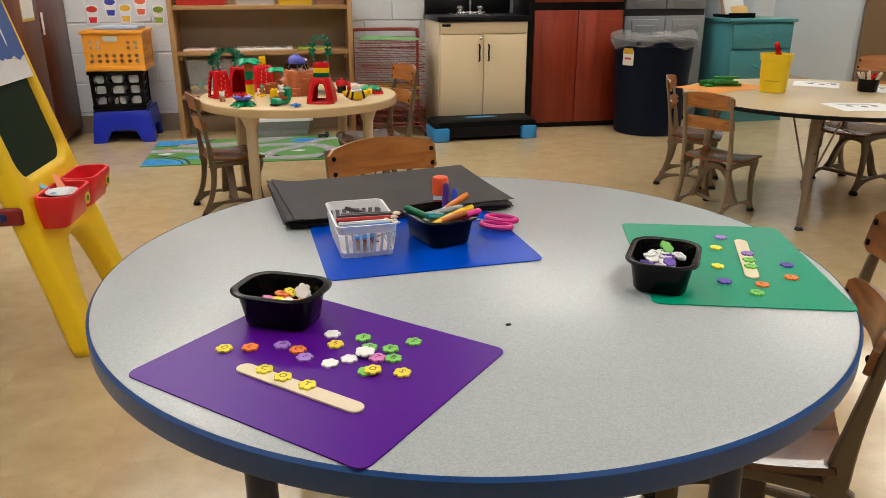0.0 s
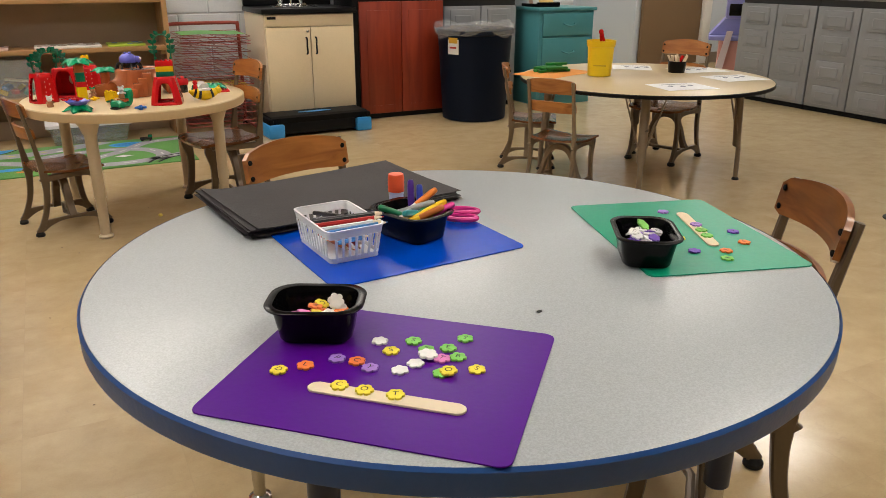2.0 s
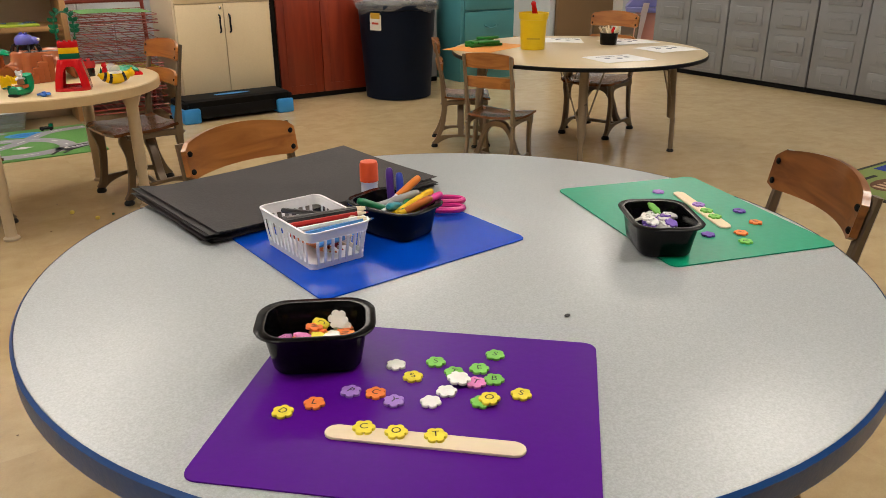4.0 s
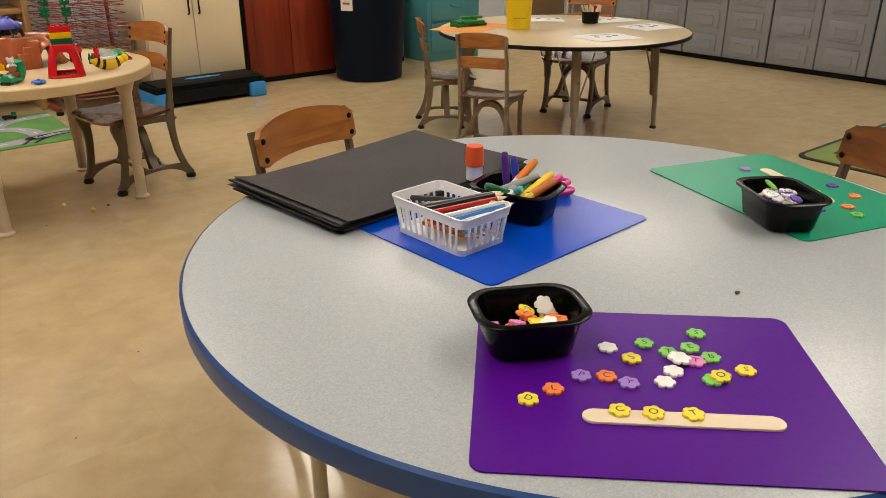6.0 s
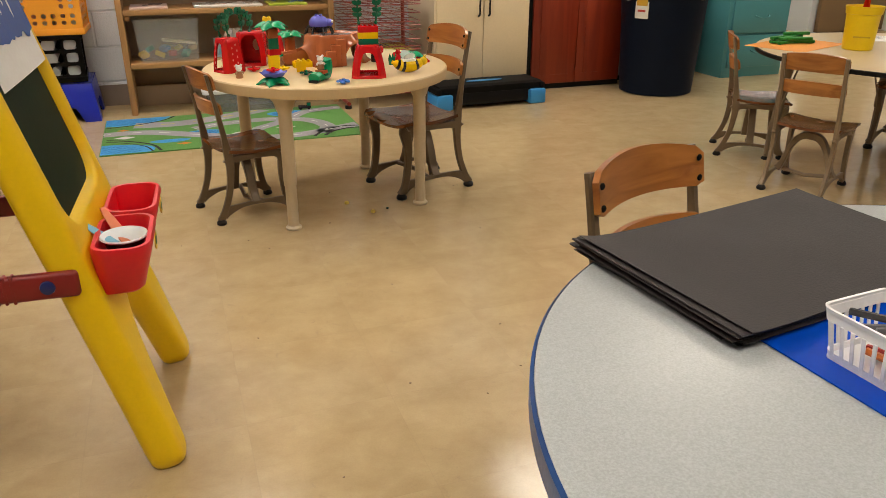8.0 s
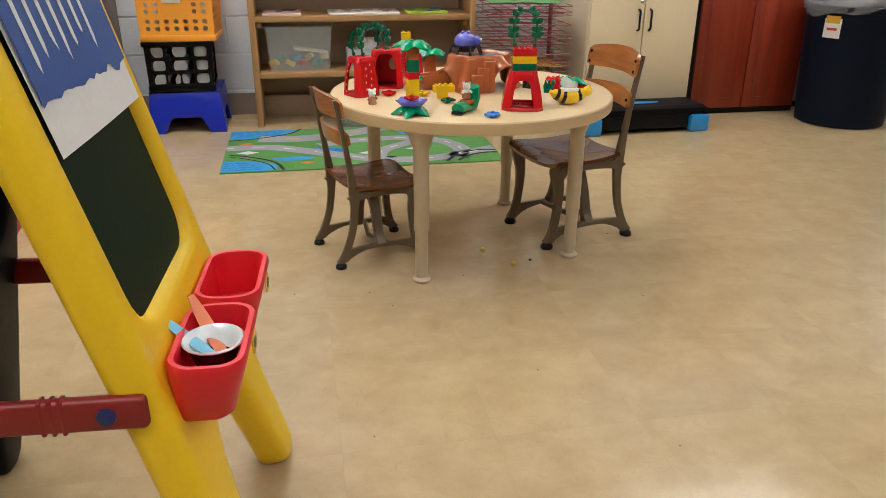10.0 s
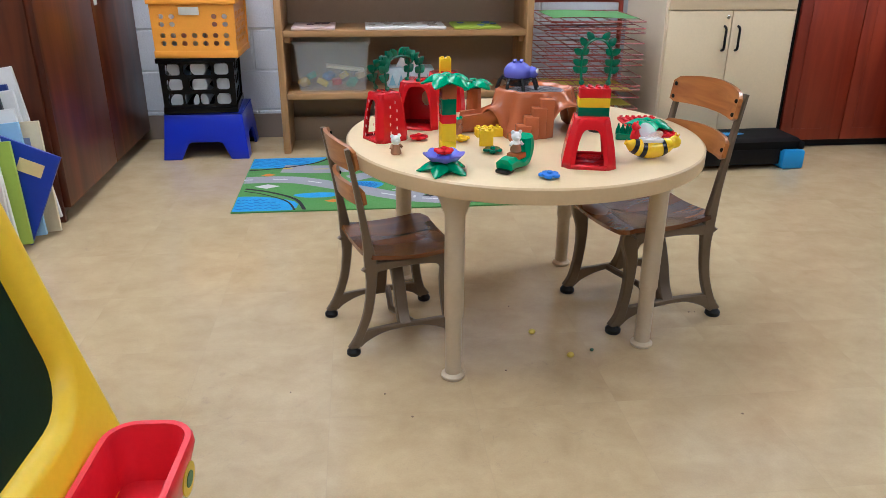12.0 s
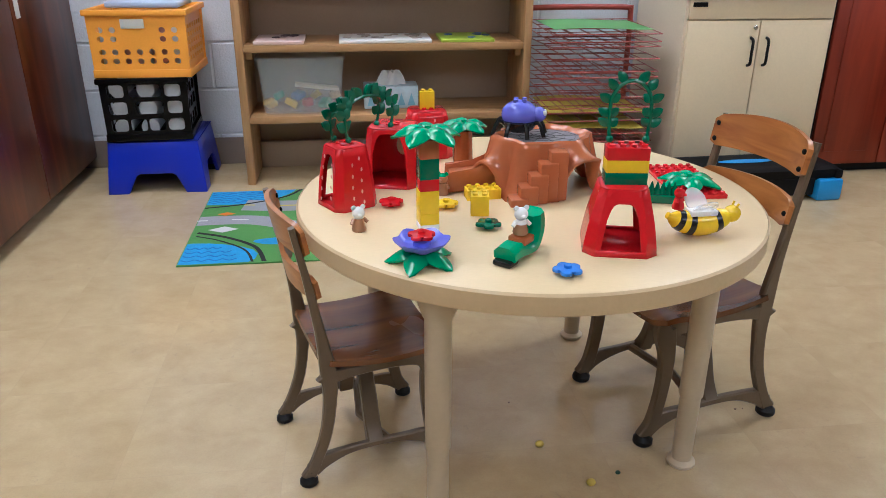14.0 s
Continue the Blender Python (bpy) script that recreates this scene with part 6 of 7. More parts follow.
part("label_holder", rbox(0.082, 0.004, 0.032, 0.006, 2), col("label_card", (0.62, 0.62, 0.56), 0.3), [o for o in bpy.data.objects if o.name.startswith("crate") and "orange" in o.get("label", "")][0], "clear label holder with card", pose(-0.012, -0.149, 0.188))
tagged(link("flat_box", rbox(0.26, 0.2, 0.02, 0.006, 2, (0, 0, 0.01)), col("pale_blue_lid", (0.45, 0.55, 0.72), 0.3), None, "", pose(-0.87, 5.2, 0.669, 0, 0, -4)), "pale blue flat plastic box on orange crate", "box")

# wall stickers
for x, zz, nm, c in ((-1.056, 0.742, "red", (0.62, 0.03, 0.03)), (-0.945, 0.785, "blue", (0.03, 0.05, 0.36)), (-0.858, 0.748, "yellow", (0.72, 0.42, 0.03)), (-0.764, 0.79, "orange", (0.70, 0.12, 0.05)), (-0.660, 0.738, "green", (0.22, 0.34, 0.04))):
    s = thing("wall_sticker", "cup-shaped %s and white paper cutout on block wall" % nm, "wall decoration", pose(x, 5.3925, zz, 90), "cup cutouts on wall")
    part("backing", prism([(0.038, 0.052), (0.03, 0.062), (-0.03, 0.062), (-0.038, 0.052), (-0.028, -0.05), (-0.02, -0.056), (0.02, -0.056), (0.028, -0.05)], 0, 0.001), col("cutout_white", (0.74, 0.73, 0.72), 0.6), s, "", None, 0)
    part("lid_shape", prism([(0.032 * math.cos(k * 0.3142), 0.036 + 0.019 * math.sin(k * 0.3142)) for k in range(20)], 0.0012, 0.002), col("cutout_" + nm, c, 0.5), s, "", None, 0)
    part("cup_shape", prism([(0.025, -0.012), (-0.025, -0.012), (-0.02, -0.045), (0.02, -0.045)], 0.0012, 0.002), col("cutout_" + nm, c, 0.5), s, "", None, 0)

# ---- on and under the bookcase ----
for x0, x1, nm, c, lab in ((-0.50, -0.315, "pink_board", (0.62, 0.46, 0.42), "pale wooden puzzle board with dark pieces"), (-0.185, 0.165, "print_board", (0.72, 0.70, 0.67), "white patterned puzzle board"), (0.20, 0.405, "green_board", (0.36, 0.50, 0.04), "lime green picture puzzle board")):
    b = thing("puzzle_board", lab + " lying flat on shelf", "puzzle", pose((x0 + x1) / 2, 5.2, 0.5345), "puzzle boards")
    part("tray", rbox(x1 - x0, 0.2, 0.012, 0.003, 2, (0, 0, 0.006)), col(nm, c, 0.5, var=0.08), b)
    rg = random.Random(nm)
    for i in range(16 if nm == "print_board" else 6):
        cx, cy = rg.uniform(-0.42, 0.42) * (x1 - x0), rg.uniform(-0.07, 0.07)
        pc = {"pink_board": (0.10, 0.05, 0.06), "print_board": (0.40, 0.33, 0.28), "green_board": (0.10, 0.20, 0.45)}[nm]
        part("piece", prism(petal_poly(0.016, 5, 0.15, 20), 0.0121, 0.0150, 0.001, 1), col(nm + "_piece", pc, 0.5), b, "", pose(cx, cy, 0, 0, 0, rg.uniform(0, 90)))


def clear_bin(m, label, w, d, h, lid=False):
    b = thing("storage_bin", label, "storage bin", m)
    cm = mat("cloudy_plastic", (0.70, 0.73, 0.72), 0.25, alpha=0.2, var=0.04)
    def ring(k, z):
        return [(x, y, z) for x, y in roundrect(w * k, d * k, 0.02, 4)]
    part("tub", loft([ring(0.90, 0.0), ring(0.91, 0.004), ring(1.0, h - 0.012), ring(1.05, h - 0.01), ring(1.05, h), ring(1.0, h), ring(0.985, h - 0.01), ring(0.89, 0.006)], True, True), cm, b, "", None, 50)
    if lid:
        part("lid", prism(roundrect(w * 1.08, d * 1.08, 0.025), h + 0.001, h + 0.018, 0.006, 2), col("white_lid", (0.74, 0.75, 0.78), 0.35), b, "white snap lid")
    return b


clear_bin(pose(-0.335, 5.23, 0.2685), "cloudy clear plastic bin with wooden toys on shelf", 0.325, 0.23, 0.215)
rng = random.Random(31)
for i, (nm, c) in enumerate((("yellow", (0.72, 0.5, 0.05)), ("green", (0.02, 0.25, 0.16)), ("yellow", (0.72, 0.5, 0.05)), ("blue", (0.06, 0.16, 0.4)), ("red", (0.5, 0.05, 0.05)), ("yellow", (0.72, 0.5, 0.05)), ("green", (0.02, 0.25, 0.16)), ("tan", (0.6, 0.45, 0.25)))):
    x = -0.462 + 0.036 * i
    shape = (rbox(0.046, 0.05, 0.026, 0.010, 3, (0, 0, 0.013)), lathe([(0.020, 0), (0.022, 0.004), (0.022, 0.022), (0.020, 0.026)], 18), prism([(0.03 * math.cos(k * 0.3142), 0.022 * math.sin(k * 0.3142)) for k in range(11)], 0, 0.024, 0.003))[i % 3]
    tagged(link("toy_block", shape, col("block_" + nm, c, 0.45), None, "", pose(x, 5.19 + 0.03 * (i % 2), 0.288 + 0.024 * ((i * 3) % 2), rng.uniform(-35, 35), rng.uniform(-30, 30), rng.uniform(-60, 60))), "%s wooden toy block inside clear bin" % nm, "toy block", "blocks in clear bin")
tagged(link("wood_board", rbox(0.17, 0.05, 0.012, 0.002), M_STICK, None, "", pose(-0.28, 5.2, 0.36, 0, 8, 5)), "pale wooden board lying over blocks in bin", "board")
tis = thing("tissue_box", "pale blue patterned tissue box with white tissue", "tissue box", pose(0.01, 5.24, 0.2685))
part("box", rbox(0.215, 0.115, 0.088, 0.003, 2, (0, 0, 0.044)), col("tissue_card", (0.55, 0.68, 0.74), 0.5, var=0.3, scale=28), tis)
for i in range(5):
    part("print_wedge", prism([(-0.016, 0), (0.016, 0), (0, 0.05)], 0, 0.0006), col("tissue_blue", (0.22, 0.48, 0.62), 0.5), tis, "", pose(-0.08 + 0.04 * i, -0.0577, 0.012, 90), 0)
def tissue_fn(u, v):
    a = 2 * math.pi * u
    r = 0.012 + 0.036 * v + 0.009 * math.sin(5 * a + 3 * v)
    return (r * 1.2 * math.cos(a), r * 0.7 * math.sin(a), 0.086 + 0.052 * (1 - v ** 2.2) + 0.006 * math.sin(7 * a))
part("tissue", sheet(tissue_fn, 36, 8, 0.0006), col("tissue_white", (0.80, 0.80, 0.80), 0.8), tis, "crumpled white tissue", None, 60)
clear_bin(pose(0.03, 5.12, 0.0), "clear plastic tub with white lid on floor under bookcase", 0.43, 0.27, 0.105, True)
for x0, x1, nm, c, h, lab in ((-0.52, -0.22, "red", (0.50, 0.025, 0.02), 0.07, "red plastic tray"), (-0.165, 0.075, "white", (0.68, 0.66, 0.66), 0.05, "white paper pad"), (0.09, 0.305, "yellow", (0.75, 0.50, 0.03), 0.06, "yellow plastic tray"), (0.32, 0.5, "brown", (0.35, 0.2, 0.12), 0.05, "brown card box")):
    rings = [[(x, y, zz) for x, y in roundrect((x1 - x0) * k, 0.24 * k, 0.015, 3)] for k, zz in ((0.95, 0.0), (1.0, h - 0.006), (1.02, h - 0.004), (1.02, h), (0.97, h), (0.92, 0.008))]
    tagged(link("shelf_tray", loft(rings, True, True), col("shelftray_" + nm, c, 0.4), None, "", pose((x0 + x1) / 2, 5.22, 0.8065), 50), lab + " on top shelf of bookcase", "tray", "trays on bookcase")


def drying_rack():
    r = thing("drying_rack", "red wire art drying rack holding painted papers", "drying rack", pose(0, 0, 0))
    x0, x1, y0, y1 = 0.555, 0.985, 4.86, 5.24
    for y in (y1,):
        pts = [(x0, y, 0.03), (x0, y, 0.60), (x0 + 0.01, y, 0.632), (x0 + 0.04, y, 0.645), (x1 - 0.04, y, 0.645), (x1 - 0.01, y, 0.632), (x1, y, 0.60), (x1, y, 0.03)]
        part("frame_tube", tube(curve(pts, 3), 0.011, 10), M_REDWIRE, r, "bent red tube frame")
    for x in (x0, x1):
        part("foot_tube", tube([(x, y0, 0.03), (x, y1 + 0.04, 0.03)], 0.011, 10), M_REDWIRE, r)
        part("caster", lathe([(0.018, 0), (0.02, 0.006), (0.018, 0.018)], 14), M_BLACKRUB, r, "", pose(x, y0 + 0.02, 0.0))
        part("caster", lathe([(0.018, 0), (0.02, 0.006), (0.018, 0.018)], 14), M_BLACKRUB, r, "", pose(x, y1, 0.0))
    part("back_bar", tube([(x0, y1, 0.1), (x1, y1, 0.1)], 0.009, 8), M_REDWIRE, r)
    wx, wy = x1 - x0 - 0.03, y1 - y0 - 0.01
    runner = tube([(0, 0, 0), (0, -wy, 0)], 0.0019, 5)
    cross = tube([(0, 0, 0), (wx, 0, 0)], 0.0019, 5)
    rm = cm2 = None
    for k in range(17):
        z = 0.07 + 0.033 * k
        hook = part("wire_shelf", tube([(0, -wy, 0), (wx, -wy, 0)], 0.0026, 6), M_REDWIRE, r, "", pose(x0 + 0.015, y1 - 0.01, z, 1.8 * math.sin(k * 1.7), 0, 0))
        for j in range(7):
            if rm is None:
                rm = part("wire", runner, M_REDWIRE, hook, "", pose(0, 0, 0)).data
            else:
                o = new("wire", rm)
                o.parent = hook
                o.matrix_basis = pose(wx * j / 6, 0, 0)
        for j in (0.0, 0.33, 0.66):
            if cm2 is None:
                cm2 = part("wire", cross, M_REDWIRE, hook, "", pose(0, -wy * j, 0.002)).data
            else:
                o = new("wire", cm2)
                o.parent = hook
                o.matrix_basis = pose(0, -wy * j, 0.002)
    return r


drying_rack()
for z, nm, c in ((0.602, "green", (0.12, 0.30, 0.09)), (0.238, "yellow", (0.55, 0.45, 0.05)), (0.30, "yellow", (0.50, 0.42, 0.06))):
    tagged(link("painted_sheet", sheet(lambda u, v: (0.585 + 0.37 * u, 4.9 + 0.3 * v, z + 0.004 * math.sin(5 * u)), 8, 4, 0.0008), col("sheet_" + nm, c, 0.7, var=0.2), None), "%s painted sheet drying on wire shelf" % nm, "painting", "paintings in drying rack")

# red bin of books by the tall cabinet
rb = thing("book_bin", "red plastic bin beside tall wooden cabinet", "bin", pose(-1.44, 3.80, 0, 0, 0, 6))
rings = [[(x, y, zz) for x, y in roundrect(0.34 * k, 0.3 * k, 0.04, 5)] for k, zz in ((0.88, 0.0), (1.0, 0.26), (1.06, 0.262), (1.07, 0.29), (1.0, 0.29), (0.97, 0.26), (0.85, 0.01))]
part("tub", loft(rings, True, True), col("red_bin", (0.42, 0.012, 0.02), 0.4), rb, "", None, 50)
BK = (("white", (0.72, 0.72, 0.71), 0.50, -1.245), ("navy", (0.015, 0.03, 0.16), 0.46, -1.30), ("white", (0.68, 0.70, 0.70), 0.44, -1.262), ("cream", (0.70, 0.62, 0.42), 0.36, -1.23), ("black", (0.02, 0.02, 0.025), 0.44, -1.28), ("white", (0.72, 0.72, 0.74), 0.40, -1.265),
      ("sky", (0.28, 0.48, 0.68), 0.36, -1.25), ("blue", (0.012, 0.04, 0.30), 0.30, -1.222), ("white", (0.72, 0.72, 0.72), 0.40, -1.285), ("lime", (0.32, 0.45, 0.06), 0.32, -1.27), ("white", (0.74, 0.74, 0.76), 0.42, -1.30), ("white", (0.70, 0.73, 0.73), 0.38, -1.31))
for i, (nm, c, h, xr) in enumerate(BK):
    y = 4.232 - 0.0215 * i
    lean = {"blue": 24, "cream": -3, "lime": -5, "sky": -6}.get(nm, (-9, -5, -7, -3)[i % 4])
    b = thing("picture_book", "thin %s picture book standing against others" % nm, "book", pose(xr + (0.02 if lean < 0 else -0.05), y, 0.24 * max(0.0, -math.sin(radians(lean))), -4 - 0.6 * i, lean, 0), "books standing on floor")
    part("cover", span(-0.24, 0, -0.006, 0.006, 0.0, h, 0.001, 1), col("book_" + nm, c, 0.4, var=0.1, scale=12), b)
    if nm in ("white", "blue", "sky", "cream"):
        bar = {"white": (0.15, 0.35, 0.12), "blue": (0.62, 0.52, 0.22), "sky": (0.7, 0.7, 0.7), "cream": (0.25, 0.3, 0.5)}[nm]
        part("cover_print", span(-0.11, -0.035, -0.0068, -0.0062, h * 0.72, h * 0.86, 0), col("print_" + nm, bar, 0.5), b, "printed cover patch", None, 0)

# ---- rugs ----
rug = thing("road_rug", "green play rug printed with grey roads and ponds", "rug", pose(-0.69, 4.31, 0))
RW, RH = 1.205, 0.685
RG = col("rug_green", (0.11, 0.29, 0.07), 0.9, var=0.12, scale=8, bump=0.5, fscale=500)
RR = col("rug_road", (0.33, 0.325, 0.36), 0.9, var=0.1, bump=0.5, fscale=500)
RB = col("rug_pond", (0.045, 0.31, 0.66), 0.9, var=0.25, scale=30, bump=0.5, fscale=500)
RB2 = col("rug_wave", (0.02, 0.16, 0.48), 0.9)
RK = col("rug_black", (0.015, 0.015, 0.015), 0.9)
RWH = col("rug_white", (0.62, 0.62, 0.62), 0.9)
RY = col("rug_yellow", (0.60, 0.48, 0.04), 0.9)
RO = col("rug_orange", (0.60, 0.20, 0.02), 0.9)
part("carpet_base", span(0, RW, 0, RH, 0.0, 0.006, 0.002), RG, rug)


def strip(pts, w, z, material, name, label=""):
    line = curve([(x, y, 0) for x, y in pts], 8)
    bm = bmesh.new()
    vs = []
    for i, q in enumerate(line):
        d = (line[min(i + 1, len(line) - 1)] - line[max(i - 1, 0)]).normalized()
        n = Vector((-d.y, d.x, 0)) * w / 2
        cl = lambda p: (min(max(p.x, 0.004), RW - 0.004), min(max(p.y, 0.004), RH - 0.004), z)
        vs.append((bm.verts.new(cl(q + n)), bm.verts.new(cl(q - n))))
    for a, b in zip(vs, vs[1:]):
        bm.faces.new((a[0], a[1], b[1], b[0]))
    part(name, bm, material, rug, label, None, 0)
    return line


def dashes(line, material, z, step=5, on=2, w=0.009):
    for i in range(0, len(line) - on, step):
        a, b = line[i], line[i + on]
        d = (b - a)
        if d.length < 0.005:
            continue
        n = Vector((-d.y, d.x, 0)).normalized() * w / 2
        bm = bmesh.new()
        bm.faces.new([bm.verts.new((p.x, p.y, z)) for p in (a + n, a - n, b - n, b + n)])
        part("lane_dash", bm, material, rug, "", None, 0)


def blob(cx, cy, rx, ry, z, material, name):
    pts = [(min(max(cx + rx * math.cos(k * 0.2618) * (1 + 0.08 * math.sin(3 * k * 0.2618)), 0.004), RW - 0.004), min(max(cy + ry * math.sin(k * 0.2618), 0.004), RH - 0.004)) for k in range(24)]
    bm = bmesh.new()
    bm.faces.new([bm.verts.new((x, y, z)) for x, y in pts])
    part(name, bm, material, rug, "", None, 0)


blob(0.02, 0.03, 0.21, 0.14, 0.0066, RB, "pond")
blob(0.06, 0.66, 0.25, 0.13, 0.0066, RB, "pond")
blob(0.46, 0.27, 0.09, 0.055, 0.0066, RB, "pond")
blob(0.30, 0.165, 0.09, 0.03, 0.0066, RB, "pond")
blob(0.90, 0.55, 0.10, 0.06, 0.0066, RB, "pond")
for cx, cy, rx, ry in ((0.02, 0.03, 0.18, 0.12), (0.06, 0.62, 0.22, 0.08), (0.46, 0.27, 0.08, 0.04), (0.90, 0.55, 0.09, 0.045)):
    for k in range(-3, 4):
        y = cy + ry * 0.26 * k
        half = rx * math.sqrt(max(0.0, 1 - (0.26 * k) ** 2)) * 0.85
        x0, x1 = max(cx - half, 0.008), cx + half
        if y < 0.008 or y > RH - 0.008 or x1 - x0 < 0.03:
            continue
        strip([(x0 + (x1 - x0) * j / 8, y + 0.006 * (-1) ** j) for j in range(9)], 0.006, 0.0069, RB2, "wave_line")
strip([(0.02, 0.26), (0.12, 0.21), (0.22, 0.12), (0.26, 0.0)], 0.014, 0.0072, RK, "track_line")
strip([(0.02, 0.23), (0.10, 0.185), (0.19, 0.10), (0.225, 0.0)], 0.008, 0.0072, RK, "track_line")
strip([(0.0, 0.50), (0.14, 0.53), (0.28, 0.60), (0.34, 0.69)], 0.012, 0.0072, RK, "track_line")
L1 = strip([(0.0, 0.37), (0.2, 0.36), (0.42, 0.24), (0.66, 0.10), (0.9, 0.08), (1.21, 0.2)], 0.085, 0.0070, RR, "road")
L2 = strip([(0.14, 0.52), (0.36, 0.50), (0.6, 0.58), (0.8, 0.69)], 0.11, 0.0071, RR, "road")
L3 = strip([(0.42, 0.36), (0.55, 0.42), (0.8, 0.44), (0.98, 0.36), (1.05, 0.2), (1.0, 0.09)], 0.08, 0.0070, RR, "road")
L4 = strip([(0.66, 0.1), (0.70, 0.24), (0.86, 0.38), (1.0, 0.55), (1.2, 0.6)], 0.07, 0.0071, RR, "road")
strip([(0.95, 0.02), (1.02, 0.12), (1.12, 0.17), (1.2, 0.16)], 0.016, 0.0078, RK, "track_line")
strip([(1.0, 0.02), (1.06, 0.09), (1.14, 0.125), (1.2, 0.12)], 0.016, 0.0078, RK, "track_line")
for ln, mt in ((L1, RWH), (L2, RY), (L3, RWH), (L4, RWH)):
    dashes(ln, mt, 0.0080)
for cx, cy, s, mt in ((0.10, 0.28, 0.05, RWH), (0.09, 0.43, 0.032, RO), (0.36, 0.09, 0.034, RO), (0.62, 0.2, 0.04, RWH), (0.72, 0.12, 0.03, RK), (0.85, 0.24, 0.05, RWH), (0.55, 0.52, 0.03, RWH)):
    bm = bmesh.new()
    bm.faces.new([bm.verts.new((cx + s * a, cy + s * b * 0.8, 0.0082)) for a, b in ((-1, 0), (0, -0.7), (1, 0), (0, 0.7))])
    part("sign_print", bm, mt, rug, "", None, 0)
toy_car = thing("toy_truck", "small dark green toy truck on rug", "toy car", pose(0.32, 4.92, 0.007, 0, 0, -10) @ Matrix.Scale(0.75, 4))
part("body", rbox(0.09, 0.035, 0.02, 0.004, 2, (0, 0, 0.018)), TR["black"], toy_car)
part("cab", rbox(0.03, 0.033, 0.022, 0.004, 2, (0.03, 0, 0.036)), TR["darkgreen"], toy_car)
for x in (-0.028, 0.03):
    for y in (-0.017, 0.017):
        part("wheel", lathe([(0.009, -0.004), (0.010, -0.003), (0.010, 0.003), (0.009, 0.004)], 14), TR["black"], toy_car, "", pose(x, y, 0.010, 90))

rug2 = thing("carpet", "large classroom carpet with green border squares and blue field", "rug", pose(2.835, 0.55, 0, 0, 0, 0))
part("binding", prism([(x + 0.75, y + 0.735) for x, y in roundrect(1.5, 1.47, 0.06)], 0, 0.006, 0.002), col("rug_binding", (0.02, 0.02, 0.015), 0.9), rug2, "black bound edge")
part("border_field", prism([(x + 0.75, y + 0.735) for x, y in roundrect(1.46, 1.43, 0.05)], 0.0061, 0.0075), col("rug_olive", (0.20, 0.27, 0.08), 0.9, var=0.12, scale=10, bump=0.5, fscale=500), rug2, "olive green border")
part("blue_field", span(0.42, 1.44, 0.04, 1.43, 0.0076, 0.0086, 0), col("rug_blue", (0.012, 0.04, 0.36), 0.9, var=0.12, bump=0.5, fscale=500), rug2, "bright blue field")
part("red_print", span(0.55, 0.95, 1.24, 1.29, 0.0087, 0.0094, 0), col("rug_red", (0.4, 0.03, 0.08), 0.9), rug2)
part("oval_print", prism([(0.24 + 0.12 * math.cos(k * 0.2618), 1.25 + 0.075 * math.sin(k * 0.2618)) for k in range(24)], 0.0076, 0.0084), col("rug_brown", (0.12, 0.05, 0.025), 0.9, var=0.6, scale=50), rug2, "brown mottled oval print")
for i in range(5):
    part("stripe_print", span(0.15 + 0.04 * i, 0.17 + 0.04 * i, 1.21, 1.29, 0.0085, 0.0090, 0), col("rug_peach", (0.55, 0.36, 0.24), 0.9), rug2)
part("word_bar", span(0.16, 0.32, 1.355, 1.375, 0.0076, 0.0082, 0), RK, rug2, "dark printed word")

# ---- on the tan table, teal cabinet and far end ----
bk = thing("yellow_bucket", "tall yellow plastic tub with red-handled tool inside", "bucket", pose(2.245, 3.155, TZ))
YB2 = col("bucket_yellow", (0.80, 0.56, 0.01), 0.35)
part("tub", lathe([(0.052, 0), (0.056, 0.003), (0.062, 0.135), (0.066, 0.137), (0.068, 0.150), (0.070, 0.166), (0.066, 0.166), (0.062, 0.14), (0.053, 0.01)], 36), YB2, bk)
part("print_bar", merge(bmesh.new(), span(-0.03, 0.03, -0.0612, -0.0608, 0.05, 0.056, 0)), col("faint_print", (0.55, 0.36, 0.02), 0.5), bk, "faint printed bar", pose(0, -0.001, 0, 0, 0, -40), 0)
tagged(link("red_tool", merge(tube([(0, 0, 0.0), (0.02, 0, 0.14), (-0.03, -0.01, 0.185)], [0.012, 0.014, 0.01], 10), ball(0.012, 10, (1, 1, 1), (-0.036, -0.01, 0.195))), TR["red"], None, "", pose(2.245, 3.155, TZ + 0.012, 0, 0, 30)), "red plastic tool standing in yellow tub", "toy tool")
tagged(link("orange_paper", sheet(lambda u, v: (-0.19 + 0.38 * u, -0.125 + 0.25 * v, 0.001 * math.sin(4 * u)), 6, 4, 0.0006), col("orange_sheet", (0.75, 0.30, 0.05), 0.7), None, "", pose(2.105, 3.33, TZ + 0.0012, 0, 0, 20)), "sheet of orange construction paper on tan table", "paper")
rng = random.Random(13)
for i in range(9):
    tagged(link("green_block", rbox(0.115, 0.02, 0.013, 0.004, 2, (0, 0, 0.0065)), col("green_plastic", (0.01, 0.20, 0.03), 0.35), None, "", pose(2.115 + rng.uniform(-0.05, 0.05), 3.375 + rng.uniform(-0.035, 0.035), TZ + 0.0025 + 0.0135 * (i // 4), 0, 0, rng.uniform(-25, 25))), "green plastic stick block in a loose heap", "toy block", "green stick blocks")
